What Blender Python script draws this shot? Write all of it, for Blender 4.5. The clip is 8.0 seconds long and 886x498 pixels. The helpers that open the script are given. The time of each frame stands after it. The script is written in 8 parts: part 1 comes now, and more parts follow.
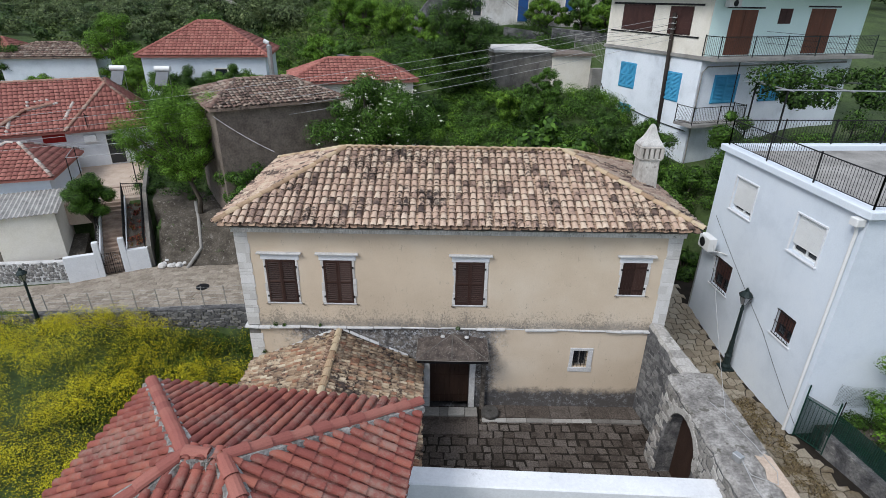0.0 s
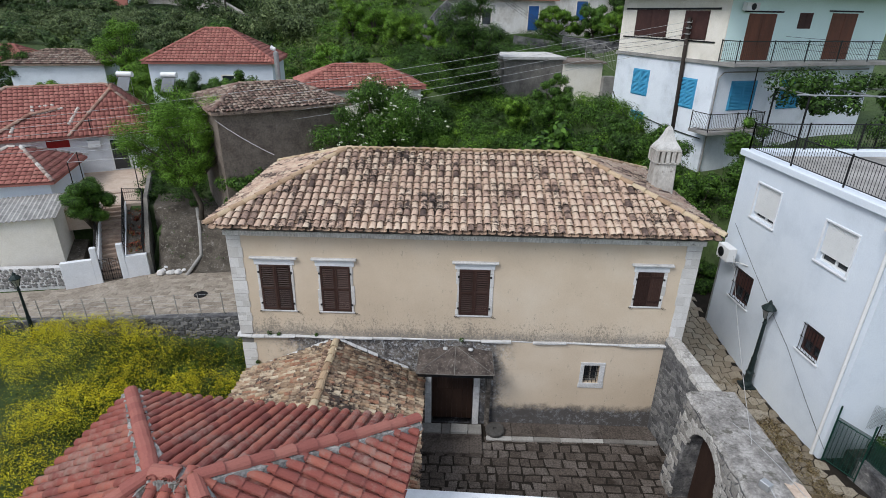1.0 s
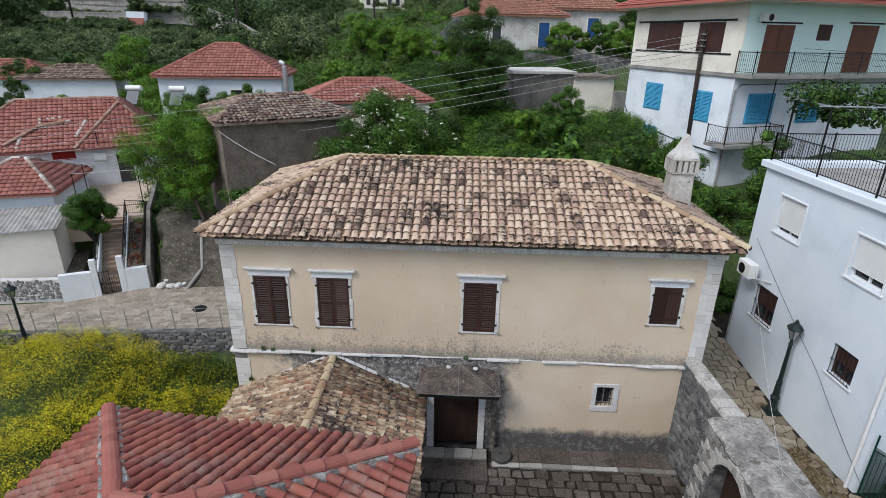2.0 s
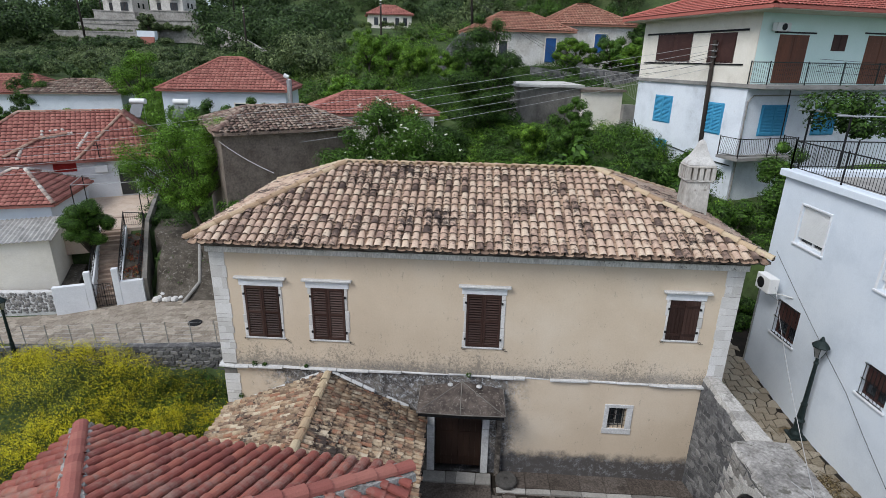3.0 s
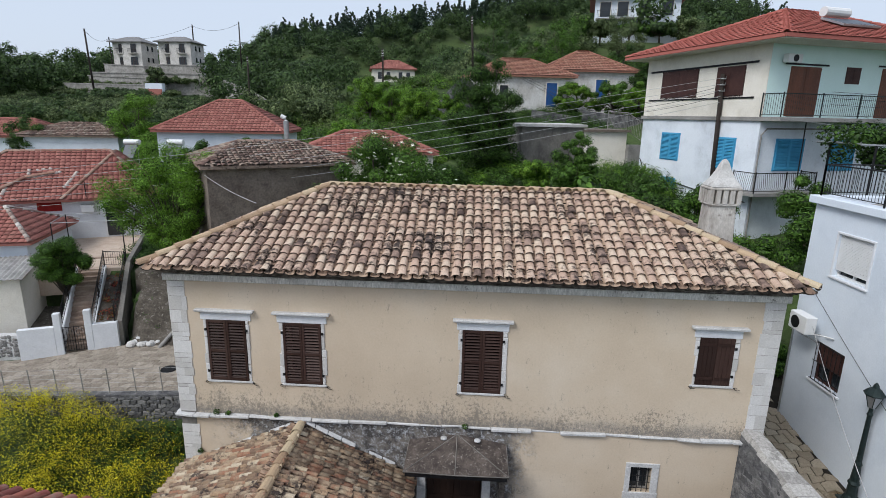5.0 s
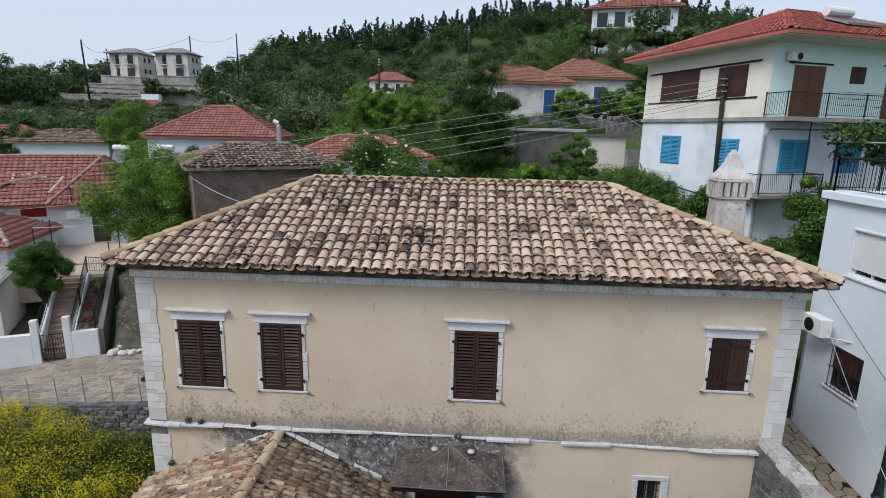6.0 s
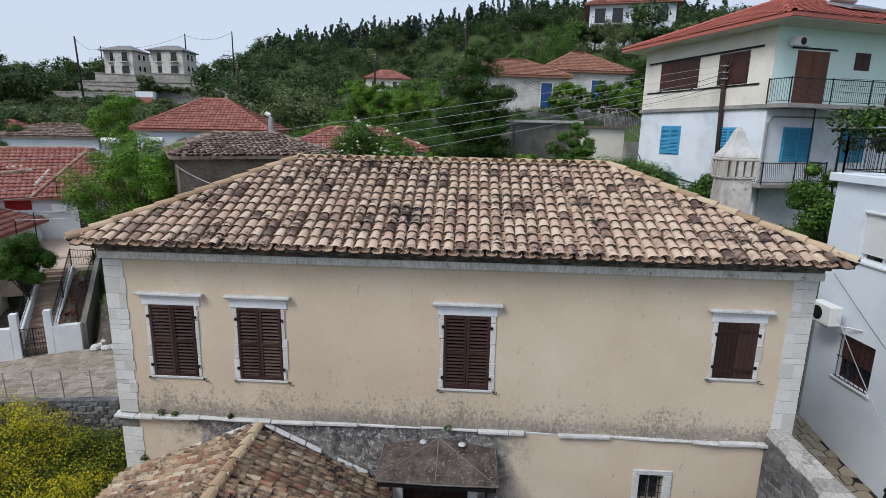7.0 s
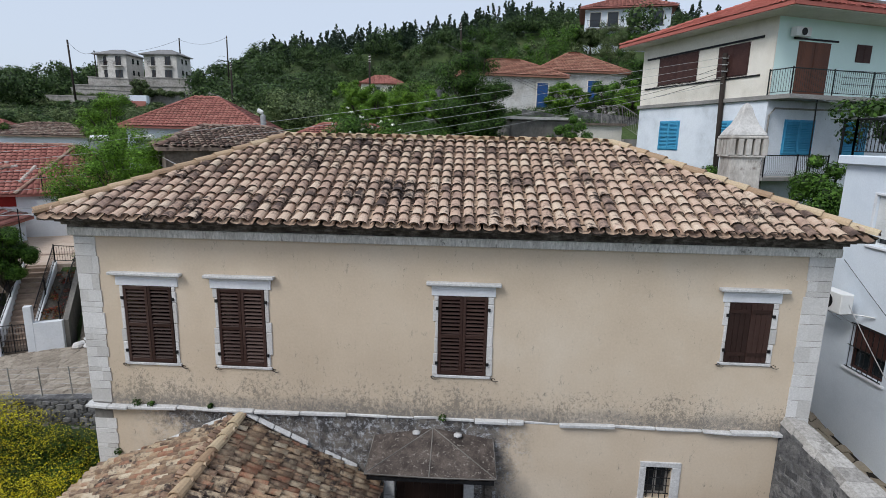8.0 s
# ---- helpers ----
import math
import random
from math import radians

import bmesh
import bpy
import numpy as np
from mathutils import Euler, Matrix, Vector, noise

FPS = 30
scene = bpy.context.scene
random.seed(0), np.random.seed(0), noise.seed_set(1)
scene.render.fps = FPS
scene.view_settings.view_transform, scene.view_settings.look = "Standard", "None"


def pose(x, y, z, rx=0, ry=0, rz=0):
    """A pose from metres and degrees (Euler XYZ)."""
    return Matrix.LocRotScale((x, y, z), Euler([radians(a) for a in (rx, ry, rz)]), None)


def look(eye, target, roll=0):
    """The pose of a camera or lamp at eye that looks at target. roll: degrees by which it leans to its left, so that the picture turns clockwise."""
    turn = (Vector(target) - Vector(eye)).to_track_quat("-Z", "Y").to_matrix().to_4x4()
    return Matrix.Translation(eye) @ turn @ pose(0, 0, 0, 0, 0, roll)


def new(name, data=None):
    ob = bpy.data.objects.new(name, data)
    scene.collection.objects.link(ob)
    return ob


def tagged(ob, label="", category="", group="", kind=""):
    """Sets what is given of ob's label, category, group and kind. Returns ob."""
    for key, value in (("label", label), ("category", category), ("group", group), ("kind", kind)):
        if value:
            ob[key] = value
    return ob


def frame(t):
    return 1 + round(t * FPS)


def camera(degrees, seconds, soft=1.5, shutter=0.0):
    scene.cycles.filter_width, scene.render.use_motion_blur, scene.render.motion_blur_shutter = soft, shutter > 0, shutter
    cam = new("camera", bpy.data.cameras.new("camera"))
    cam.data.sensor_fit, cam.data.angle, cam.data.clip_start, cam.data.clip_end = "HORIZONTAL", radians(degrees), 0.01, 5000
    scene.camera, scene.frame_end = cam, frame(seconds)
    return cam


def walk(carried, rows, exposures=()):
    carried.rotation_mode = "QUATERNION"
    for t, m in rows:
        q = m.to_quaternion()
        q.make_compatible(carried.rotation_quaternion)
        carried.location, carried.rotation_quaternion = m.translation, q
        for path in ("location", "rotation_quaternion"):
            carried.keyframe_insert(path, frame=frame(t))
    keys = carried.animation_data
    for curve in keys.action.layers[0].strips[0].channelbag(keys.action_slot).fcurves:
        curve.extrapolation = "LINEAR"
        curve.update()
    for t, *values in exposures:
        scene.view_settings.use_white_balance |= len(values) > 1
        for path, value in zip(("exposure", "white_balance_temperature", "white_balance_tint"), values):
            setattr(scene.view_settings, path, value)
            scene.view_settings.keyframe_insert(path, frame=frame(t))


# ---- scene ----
cam = camera(79.2, 8.0, soft=0.4)
PATH = [
    (0, (6.72, -15.807, 13.849), (6.722, -13.996, 12.999), 0.9),
    (0.5, (6.811, -15.406, 13.549), (6.792, -13.587, 12.717), 1.0),
    (1, (6.912, -15.013, 13.25), (6.879, -13.183, 12.444), 1.0),
    (1.5, (7.014, -14.631, 12.965), (6.962, -12.787, 12.192), 1.0),
    (3, (7.187, -13.549, 12.098), (7.089, -11.668, 11.426), 1.1),
    (3.5, (7.245, -13.168, 11.817), (7.145, -11.274, 11.18), 1.1),
    (4, (7.293, -12.762, 11.526), (7.191, -10.856, 10.929), 1.1),
    (4.5, (7.36, -12.346, 11.238), (7.253, -10.426, 10.686), 1.1),
    (5, (7.378, -11.948, 10.921), (7.262, -10.011, 10.437), 1.1),
    (6.5, (7.608, -10.774, 9.974), (7.501, -8.825, 9.541), 1.1),
    (7, (7.681, -10.499, 9.684), (7.577, -8.549, 9.252), 1.1),
    (7.5, (7.693, -10.242, 9.324), (7.594, -8.289, 8.902), 1.1),
    (8, (7.686, -9.986, 8.941), (7.598, -8.029, 8.539), 1.2),
]
walk(cam, [(t, look(eye, target, roll)) for t, eye, target, roll in PATH], ((0, 0.36), (3, 0.35), (5, 0.32), (6.5, 0.28), (8, 0.25)))

# ---- world, sun, exposure ----
world = bpy.data.worlds.new("overcast_sky")
scene.world = world
world.use_nodes = True
wn, wl = world.node_tree.nodes, world.node_tree.links
sky = wn.new("ShaderNodeTexSky")
sky.sky_type = "NISHITA"
sky.sun_disc = False
sky.sun_elevation, sky.sun_rotation = radians(58), radians(200)
sky.air_density, sky.dust_density, sky.ozone_density = 1.0, 3.0, 2.0
veil = wn.new("ShaderNodeMix")
veil.data_type = "RGBA"
veil.inputs[0].default_value = 0.72
veil.inputs[7].default_value = (7.7, 8.7, 10.4, 1)
wl.new(sky.outputs[0], veil.inputs[6])
wl.new(veil.outputs[2], wn["Background"].inputs[0])
wn["Background"].inputs[1].default_value = 0.083
sun_data = bpy.data.lights.new("sun", "SUN")
sun_data.energy, sun_data.angle, sun_data.color = 2.0, radians(24), (1.0, 0.99, 0.98)
sun = new("sun", sun_data)
sun.matrix_world = look((-38, -36, 60), (3, 0, 0))


# ---- materials ----
def nodes_of(name):
    m = bpy.data.materials.new(name)
    m.use_nodes = True
    return m, m.node_tree.nodes, m.node_tree.links, m.node_tree.nodes["Principled BSDF"]


def ramp(nd, cols, spread=(0.3, 0.7)):
    r = nd.new("ShaderNodeValToRGB")
    e = r.color_ramp.elements
    while len(e) < len(cols):
        e.new(0.5)
    for i, c in enumerate(cols):
        e[i].position = spread[0] + (spread[1] - spread[0]) * i / max(1, len(cols) - 1)
        e[i].color = (*c, 1)
    return r


def mixc(nd, ln, fac, a, b, mode="MIX"):
    x = nd.new("ShaderNodeMix")
    x.data_type, x.blend_type = "RGBA", mode
    for s, v in ((x.inputs[0], fac), (x.inputs[6], a), (x.inputs[7], b)):
        if isinstance(v, (int, float)):
            s.default_value = v
        elif isinstance(v, tuple):
            s.default_value = (*v, 1)
        else:
            ln.new(v, s)
    return x.outputs[2]


def maths(nd, ln, op, a, b=0.0, clamp=False):
    x = nd.new("ShaderNodeMath")
    x.operation, x.use_clamp = op, clamp
    for s, v in ((x.inputs[0], a), (x.inputs[1], b)):
        if isinstance(v, (int, float)):
            s.default_value = v
        else:
            ln.new(v, s)
    return x.outputs[0]


def noise_of(nd, ln, co, scale, detail=5, rough=0.6, stretch=None):
    if stretch:
        mp = nd.new("ShaderNodeMapping")
        mp.inputs[3].default_value = stretch
        ln.new(co, mp.inputs[0])
        co = mp.outputs[0]
    n = nd.new("ShaderNodeTexNoise")
    n.inputs["Scale"].default_value, n.inputs["Detail"].default_value = scale, detail
    n.inputs["Roughness"].default_value = rough
    ln.new(co, n.inputs["Vector"])
    return n.outputs["Fac"]


def window_of(nd, ln, v, lo, hi):
    x = nd.new("ShaderNodeMapRange")
    x.interpolation_type = "SMOOTHSTEP"
    ln.new(v, x.inputs[0])
    x.inputs[1].default_value, x.inputs[2].default_value = lo, hi
    return x.outputs[0]


def relief(nd, ln, bs, h, strength, dist=0.02):
    b = nd.new("ShaderNodeBump")
    b.inputs["Strength"].default_value, b.inputs["Distance"].default_value = strength, dist
    ln.new(h, b.inputs["Height"])
    ln.new(b.outputs[0], bs.inputs["Normal"])


def surf(name, cols, scale=1.5, rough=0.85, bump=0.4, fine=35, rnd=None, spread=(0.3, 0.7), metal=0.0, vary=0.35, dist=0.02, grime=None, stretch=None):
    """Grain at two scales over a ramp of colours; rnd: 'object' or 'island' shifts each piece."""
    m, nd, ln, bs = nodes_of(name)
    tc = nd.new("ShaderNodeTexCoord").outputs["Object"]
    r = None
    if rnd:
        r = nd.new("ShaderNodeObjectInfo").outputs["Random"] if rnd == "object" else nd.new("ShaderNodeNewGeometry").outputs["Random Per Island"]
        add = nd.new("ShaderNodeVectorMath")
        sc = maths(nd, ln, "MULTIPLY", r, 37.0)
        ln.new(tc, add.inputs[0])
        ln.new(sc, add.inputs[1])
        tc = add.outputs[0]
    n1 = noise_of(nd, ln, tc, scale, 6, 0.65, stretch)
    n2 = noise_of(nd, ln, tc, fine, 4, 0.7, stretch)
    f = n1
    if r is not None:
        f = maths(nd, ln, "ADD", maths(nd, ln, "MULTIPLY", r, 0.62), maths(nd, ln, "MULTIPLY", n1, 0.4))
    cr = ramp(nd, cols, spread)
    ln.new(f, cr.inputs[0])
    v = ramp(nd, [(1 - vary,) * 3, (1.0,) * 3], (0.25, 0.65))
    ln.new(n2, v.inputs[0])
    c = mixc(nd, ln, 1.0, cr.outputs[0], v.outputs[0], "MULTIPLY")
    if grime:
        gn = noise_of(nd, ln, tc, grime[1], 7, 0.72)
        if rnd:
            big = noise_of(nd, ln, nd.new("ShaderNodeNewGeometry").outputs["Position"], 0.9, 5, 0.7)
            gn = maths(nd, ln, "ADD", maths(nd, ln, "MULTIPLY", gn, 0.5), maths(nd, ln, "MULTIPLY", big, 0.5))
        g = window_of(nd, ln, gn, grime[2], grime[3])
        c = mixc(nd, ln, g, c, grime[0])
    ln.new(c, bs.inputs["Base Color"])
    bs.inputs["Roughness"].default_value, bs.inputs["Metallic"].default_value = rough, metal
    bs.inputs["Specular IOR Level"].default_value = 0.25
    relief(nd, ln, bs, maths(nd, ln, "ADD", n1, maths(nd, ln, "MULTIPLY", n2, 0.5)), bump, dist)
    return m


def leaf_mat(name, cols, clump=0.6):
    m, nd, ln, bs = nodes_of(name)
    geo = nd.new("ShaderNodeNewGeometry")
    r = geo.outputs["Random Per Island"]
    n = noise_of(nd, ln, geo.outputs["Position"], clump, 3)
    f = maths(nd, ln, "ADD", maths(nd, ln, "MULTIPLY", r, 0.55), maths(nd, ln, "MULTIPLY", n, 0.5))
    if name.startswith("leaves"):
        cols = [(r_ * 0.86, g_ * 0.95, b_ * 0.62) for r_, g_, b_ in cols]
    cr = ramp(nd, [tuple(v * 0.45 for v in cols[0])] + cols[1:-1] + [tuple(v * 1.3 for v in cols[-1])], (0.27, 0.8))
    ln.new(f, cr.inputs[0])
    ln.new(cr.outputs[0], bs.inputs["Base Color"])
    bs.inputs["Roughness"].default_value = 0.6
    bs.inputs["Specular IOR Level"].default_value = 0.2
    tr = nd.new("ShaderNodeBsdfTranslucent")
    ln.new(cr.outputs[0], tr.inputs[0])
    mx = nd.new("ShaderNodeMixShader")
    mx.inputs[0].default_value = 0.2
    ln.new(bs.outputs[0], mx.inputs[1])
    ln.new(tr.outputs[0], mx.inputs[2])
    ln.new(mx.outputs[0], nd["Material Output"].inputs[0])
    return m


def facade_mat():
    """Ochre limewash with streaks, mould under the string course and rising damp at the foot."""
    m, nd, ln, bs = nodes_of("ochre_limewash")
    tc = nd.new("ShaderNodeTexCoord").outputs["Object"]
    sp = nd.new("ShaderNodeSeparateXYZ")
    ln.new(tc, sp.inputs[0])
    x, z = sp.outputs[0], sp.outputs[2]
    n1 = noise_of(nd, ln, tc, 0.35, 6, 0.6)
    n2 = noise_of(nd, ln, tc, 2.2, 8, 0.75)
    n3 = noise_of(nd, ln, tc, 22, 5, 0.7)
    n4 = noise_of(nd, ln, tc, 13.0, 12, 0.9)
    drip = noise_of(nd, ln, tc, 2.6, 7, 0.75, (1.0, 1.0, 0.4))
    cr = ramp(nd, [(0.515, 0.422, 0.32), (0.575, 0.477, 0.366), (0.625, 0.537, 0.431)], (0.32, 0.68))
    ln.new(n1, cr.inputs[0])
    g = ramp(nd, [(0.93,) * 3, (1.02,) * 3], (0.3, 0.65))
    ln.new(n3, g.inputs[0])
    c = mixc(nd, ln, 1.0, cr.outputs[0], g.outputs[0], "MULTIPLY")
    # bleached patches
    bl = maths(nd, ln, "MULTIPLY", window_of(nd, ln, n2, 0.55, 0.78), 0.35)
    c = mixc(nd, ln, bl, c, (0.62, 0.58, 0.5))
    # speckled splash band above the string course
    above = maths(nd, ln, "GREATER_THAN", z, 3.36)
    grad = maths(nd, ln, "SUBTRACT", 1.0, window_of(nd, ln, z, 3.4, 4.75))
    broad = noise_of(nd, ln, tc, 0.6, 4, 0.65)
    fleck = noise_of(nd, ln, tc, 13.0, 10, 0.88, (1.0, 1.0, 0.8))
    f = maths(nd, ln, "ADD", fleck, maths(nd, ln, "MULTIPLY", grad, 0.17))
    f = maths(nd, ln, "ADD", f, maths(nd, ln, "MULTIPLY", maths(nd, ln, "SUBTRACT", broad, 0.5), 0.32))
    f = maths(nd, ln, "ADD", f, maths(nd, ln, "MULTIPLY", maths(nd, ln, "SUBTRACT", drip, 0.5), 0.3))
    st = maths(nd, ln, "MULTIPLY", window_of(nd, ln, f, 0.62, 0.7), above)
    c = mixc(nd, ln, maths(nd, ln, "MULTIPLY", st, 0.7), c, (0.15, 0.138, 0.12))
    foot = maths(nd, ln, "SUBTRACT", 1.0, window_of(nd, ln, maths(nd, ln, "ADD", z, maths(nd, ln, "MULTIPLY", broad, 0.9)), 3.85, 4.2))
    foot = maths(nd, ln, "MULTIPLY", maths(nd, ln, "MULTIPLY", foot, above), window_of(nd, ln, n4, 0.36, 0.56))
    c = mixc(nd, ln, maths(nd, ln, "MULTIPLY", foot, 0.7), c, (0.15, 0.148, 0.145))
    fl = maths(nd, ln, "MULTIPLY", window_of(nd, ln, noise_of(nd, ln, tc, 11, 10, 0.9), 0.56, 0.6), grad)
    c = mixc(nd, ln, maths(nd, ln, "MULTIPLY", maths(nd, ln, "MULTIPLY", fl, above), 0.5), c, (0.62, 0.59, 0.54))
    # runs below the eaves
    run = window_of(nd, ln, noise_of(nd, ln, tc, 5.0, 7, 0.75, (1.0, 1.0, 0.05)), 0.52, 0.72)
    run = maths(nd, ln, "MULTIPLY", run, window_of(nd, ln, maths(nd, ln, "ADD", z, n1), 6.6, 7.6))
    c = mixc(nd, ln, maths(nd, ln, "MULTIPLY", run, 0.07), c, (0.26, 0.235, 0.2))
    # small mould specks higher up
    sk = maths(nd, ln, "MULTIPLY", window_of(nd, ln, noise_of(nd, ln, tc, 7.0, 10, 0.86, (1, 1, 0.45)), 0.565, 0.62), 0.75)
    sk = maths(nd, ln, "MULTIPLY", sk, window_of(nd, ln, noise_of(nd, ln, tc, 0.8, 4, 0.6), 0.4, 0.58))
    c = mixc(nd, ln, sk, c, (0.22, 0.2, 0.17))
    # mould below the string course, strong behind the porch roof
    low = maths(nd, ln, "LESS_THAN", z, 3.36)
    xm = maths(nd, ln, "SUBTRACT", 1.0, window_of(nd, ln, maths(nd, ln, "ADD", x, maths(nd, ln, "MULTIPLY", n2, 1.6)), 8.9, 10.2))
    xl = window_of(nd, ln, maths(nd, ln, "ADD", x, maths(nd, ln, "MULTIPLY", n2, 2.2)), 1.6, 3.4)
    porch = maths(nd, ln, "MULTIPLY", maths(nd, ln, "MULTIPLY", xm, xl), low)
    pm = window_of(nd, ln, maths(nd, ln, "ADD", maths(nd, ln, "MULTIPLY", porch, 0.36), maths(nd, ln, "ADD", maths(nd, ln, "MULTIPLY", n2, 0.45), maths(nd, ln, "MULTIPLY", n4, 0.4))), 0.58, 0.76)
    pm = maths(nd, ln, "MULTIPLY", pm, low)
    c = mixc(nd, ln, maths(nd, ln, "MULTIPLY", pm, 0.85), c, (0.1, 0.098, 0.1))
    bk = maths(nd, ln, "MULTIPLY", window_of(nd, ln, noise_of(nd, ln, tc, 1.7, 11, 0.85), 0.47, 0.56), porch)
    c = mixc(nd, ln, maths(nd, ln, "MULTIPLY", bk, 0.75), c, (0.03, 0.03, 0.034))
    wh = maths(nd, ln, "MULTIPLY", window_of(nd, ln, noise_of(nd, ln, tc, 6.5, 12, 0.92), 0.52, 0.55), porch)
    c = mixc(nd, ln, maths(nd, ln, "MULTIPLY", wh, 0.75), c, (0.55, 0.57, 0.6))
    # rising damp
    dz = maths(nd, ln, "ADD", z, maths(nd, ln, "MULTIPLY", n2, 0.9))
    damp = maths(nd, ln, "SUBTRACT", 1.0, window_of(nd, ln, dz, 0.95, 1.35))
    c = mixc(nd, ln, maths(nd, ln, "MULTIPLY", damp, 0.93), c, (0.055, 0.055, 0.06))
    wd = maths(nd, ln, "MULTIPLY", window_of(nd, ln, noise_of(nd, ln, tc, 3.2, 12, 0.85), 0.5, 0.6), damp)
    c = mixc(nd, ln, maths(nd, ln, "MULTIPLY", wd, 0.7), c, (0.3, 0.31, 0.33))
    ln.new(c, bs.inputs["Base Color"])
    bs.inputs["Roughness"].default_value = 0.92
    bs.inputs["Specular IOR Level"].default_value = 0.15
    relief(nd, ln, bs, maths(nd, ln, "ADD", n2, maths(nd, ln, "MULTIPLY", n3, 0.4)), 0.35, 0.02)
    return m


FACADE = facade_mat()
OLD_TILE = [(0.1, 0.07, 0.06), (0.34, 0.235, 0.185), (0.52, 0.37, 0.285), (0.57, 0.425, 0.325), (0.5, 0.345, 0.265), (0.6, 0.46, 0.35), (0.63, 0.505, 0.39), (0.55, 0.4, 0.31), (0.67, 0.55, 0.43)]
LICHEN = ((0.05, 0.038, 0.034), 7.0, 0.505, 0.6)
# rim colour holds moss and the painted shade line under the tile ends
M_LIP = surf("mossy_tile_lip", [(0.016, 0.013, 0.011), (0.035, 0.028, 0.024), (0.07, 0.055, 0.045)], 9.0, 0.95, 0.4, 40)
M_TILE_ISL = surf("old_clay_tile", OLD_TILE, 3.0, 0.9, 0.4, 40, "island", (0.2, 0.86), grime=LICHEN)
M_TILE_OBJ = surf("old_clay_tile_piece", OLD_TILE, 3.0, 0.9, 0.4, 40, "object", (0.2, 0.86), grime=LICHEN)
M_PAN = surf("old_pan_tile", [(0.16, 0.11, 0.085), (0.4, 0.27, 0.195), (0.55, 0.4, 0.29)], 3.0, 0.9, 0.4, 40, "island", (0.15, 0.8), grime=LICHEN)
ANNEX_TILE = [(0.05, 0.037, 0.03), (0.32, 0.23, 0.155), (0.2, 0.125, 0.09), (0.44, 0.34, 0.235), (0.32, 0.15, 0.095), (0.37, 0.275, 0.185), (0.52, 0.42, 0.3), (0.18, 0.12, 0.085), (0.42, 0.29, 0.185), (0.58, 0.49, 0.37)]
M_ANNEX_OBJ = surf("annex_clay_tile_piece", ANNEX_TILE, 3.0, 0.9, 0.4, 40, "object", (0.12, 0.82), grime=LICHEN)
M_ANNEX_ISL = surf("annex_clay_tile", ANNEX_TILE, 3.0, 0.9, 0.4, 40, "island", (0.12, 0.82), grime=LICHEN)
RED = [(0.17, 0.055, 0.048), (0.24, 0.072, 0.058), (0.29, 0.088, 0.068), (0.36, 0.125, 0.088)]
SOOT = ((0.27, 0.17, 0.14), 6.0, 0.46, 0.66)
M_RED_OBJ = surf("red_roman_tile_piece", RED, 2.0, 0.75, 0.25, 50, "object", (0.1, 0.85), grime=SOOT, vary=0.25)
M_RED_ISL = surf("red_roman_tile", RED, 2.0, 0.75, 0.25, 50, "island", (0.1, 0.85), grime=SOOT, vary=0.25)
M_RED_FAR = surf("red_interlocking_tile", [(0.27, 0.1, 0.085), (0.36, 0.14, 0.115), (0.44, 0.19, 0.155)], 1.2, 0.85, 0.25, 30, "island", (0.1, 0.85), grime=((0.17, 0.09, 0.07), 0.7, 0.5, 0.75), vary=0.25)
M_BRIGHT_RED = surf("bright_red_tile", [(0.36, 0.1, 0.08), (0.42, 0.13, 0.105), (0.45, 0.16, 0.13)], 1.2, 0.85, 0.25, 30, "island", (0.1, 0.85), vary=0.25)
M_GREY_TILE = surf("weathered_grey_tile", [(0.1, 0.085, 0.075), (0.22, 0.14, 0.115), (0.33, 0.25, 0.2), (0.38, 0.32, 0.27)], 2.0, 0.9, 0.3, 30, "island", (0.1, 0.85), grime=LICHEN)
M_STONE = surf("pale_limestone", [(0.52, 0.505, 0.485), (0.62, 0.61, 0.595), (0.69, 0.68, 0.67)], 2.2, 0.85, 0.5, 30, "object", (0.2, 0.8), vary=0.25, grime=((0.34, 0.32, 0.29), 3.0, 0.58, 0.8))
M_WHITESTONE = surf("whitewashed_stone", [(0.46, 0.46, 0.46), (0.6, 0.6, 0.6), (0.68, 0.68, 0.67)], 2.5, 0.85, 0.45, 25, None, (0.3, 0.7), grime=((0.3, 0.28, 0.25), 3.5, 0.58, 0.75))
M_CORNICE = surf("lichened_cornice", [(0.6, 0.575, 0.54), (0.74, 0.72, 0.68), (0.82, 0.8, 0.765)], 2.4, 0.9, 0.5, 30, None, (0.34, 0.66), stretch=(1, 1, 0.3), vary=0.5, grime=((0.1, 0.092, 0.085), 5.0, 0.57, 0.7))
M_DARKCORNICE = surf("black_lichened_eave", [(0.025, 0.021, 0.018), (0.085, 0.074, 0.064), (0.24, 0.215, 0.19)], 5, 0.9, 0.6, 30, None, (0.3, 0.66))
M_SHUTTER = surf("brown_shutter_paint", [(0.03, 0.015, 0.012), (0.048, 0.024, 0.019), (0.08, 0.048, 0.04)], 4.0, 0.55, 0.2, 60, "object", (0.2, 0.8), stretch=(1, 1, 0.2))
M_IRON = surf("black_iron", [(0.012, 0.012, 0.014), (0.03, 0.03, 0.032)], 8.0, 0.5, 0.2, 50, metal=0.4)
M_GREENIRON = surf("dark_green_cast_iron", [(0.012, 0.022, 0.022), (0.03, 0.045, 0.045)], 8.0, 0.45, 0.2, 50, metal=0.3)
M_RUST = surf("rusted_sheet", [(0.045, 0.036, 0.032), (0.085, 0.068, 0.06), (0.14, 0.115, 0.1)], 3.0, 0.8, 0.3, 40, None, (0.35, 0.65), vary=0.6, grime=((0.22, 0.2, 0.18), 14.0, 0.56, 0.64))
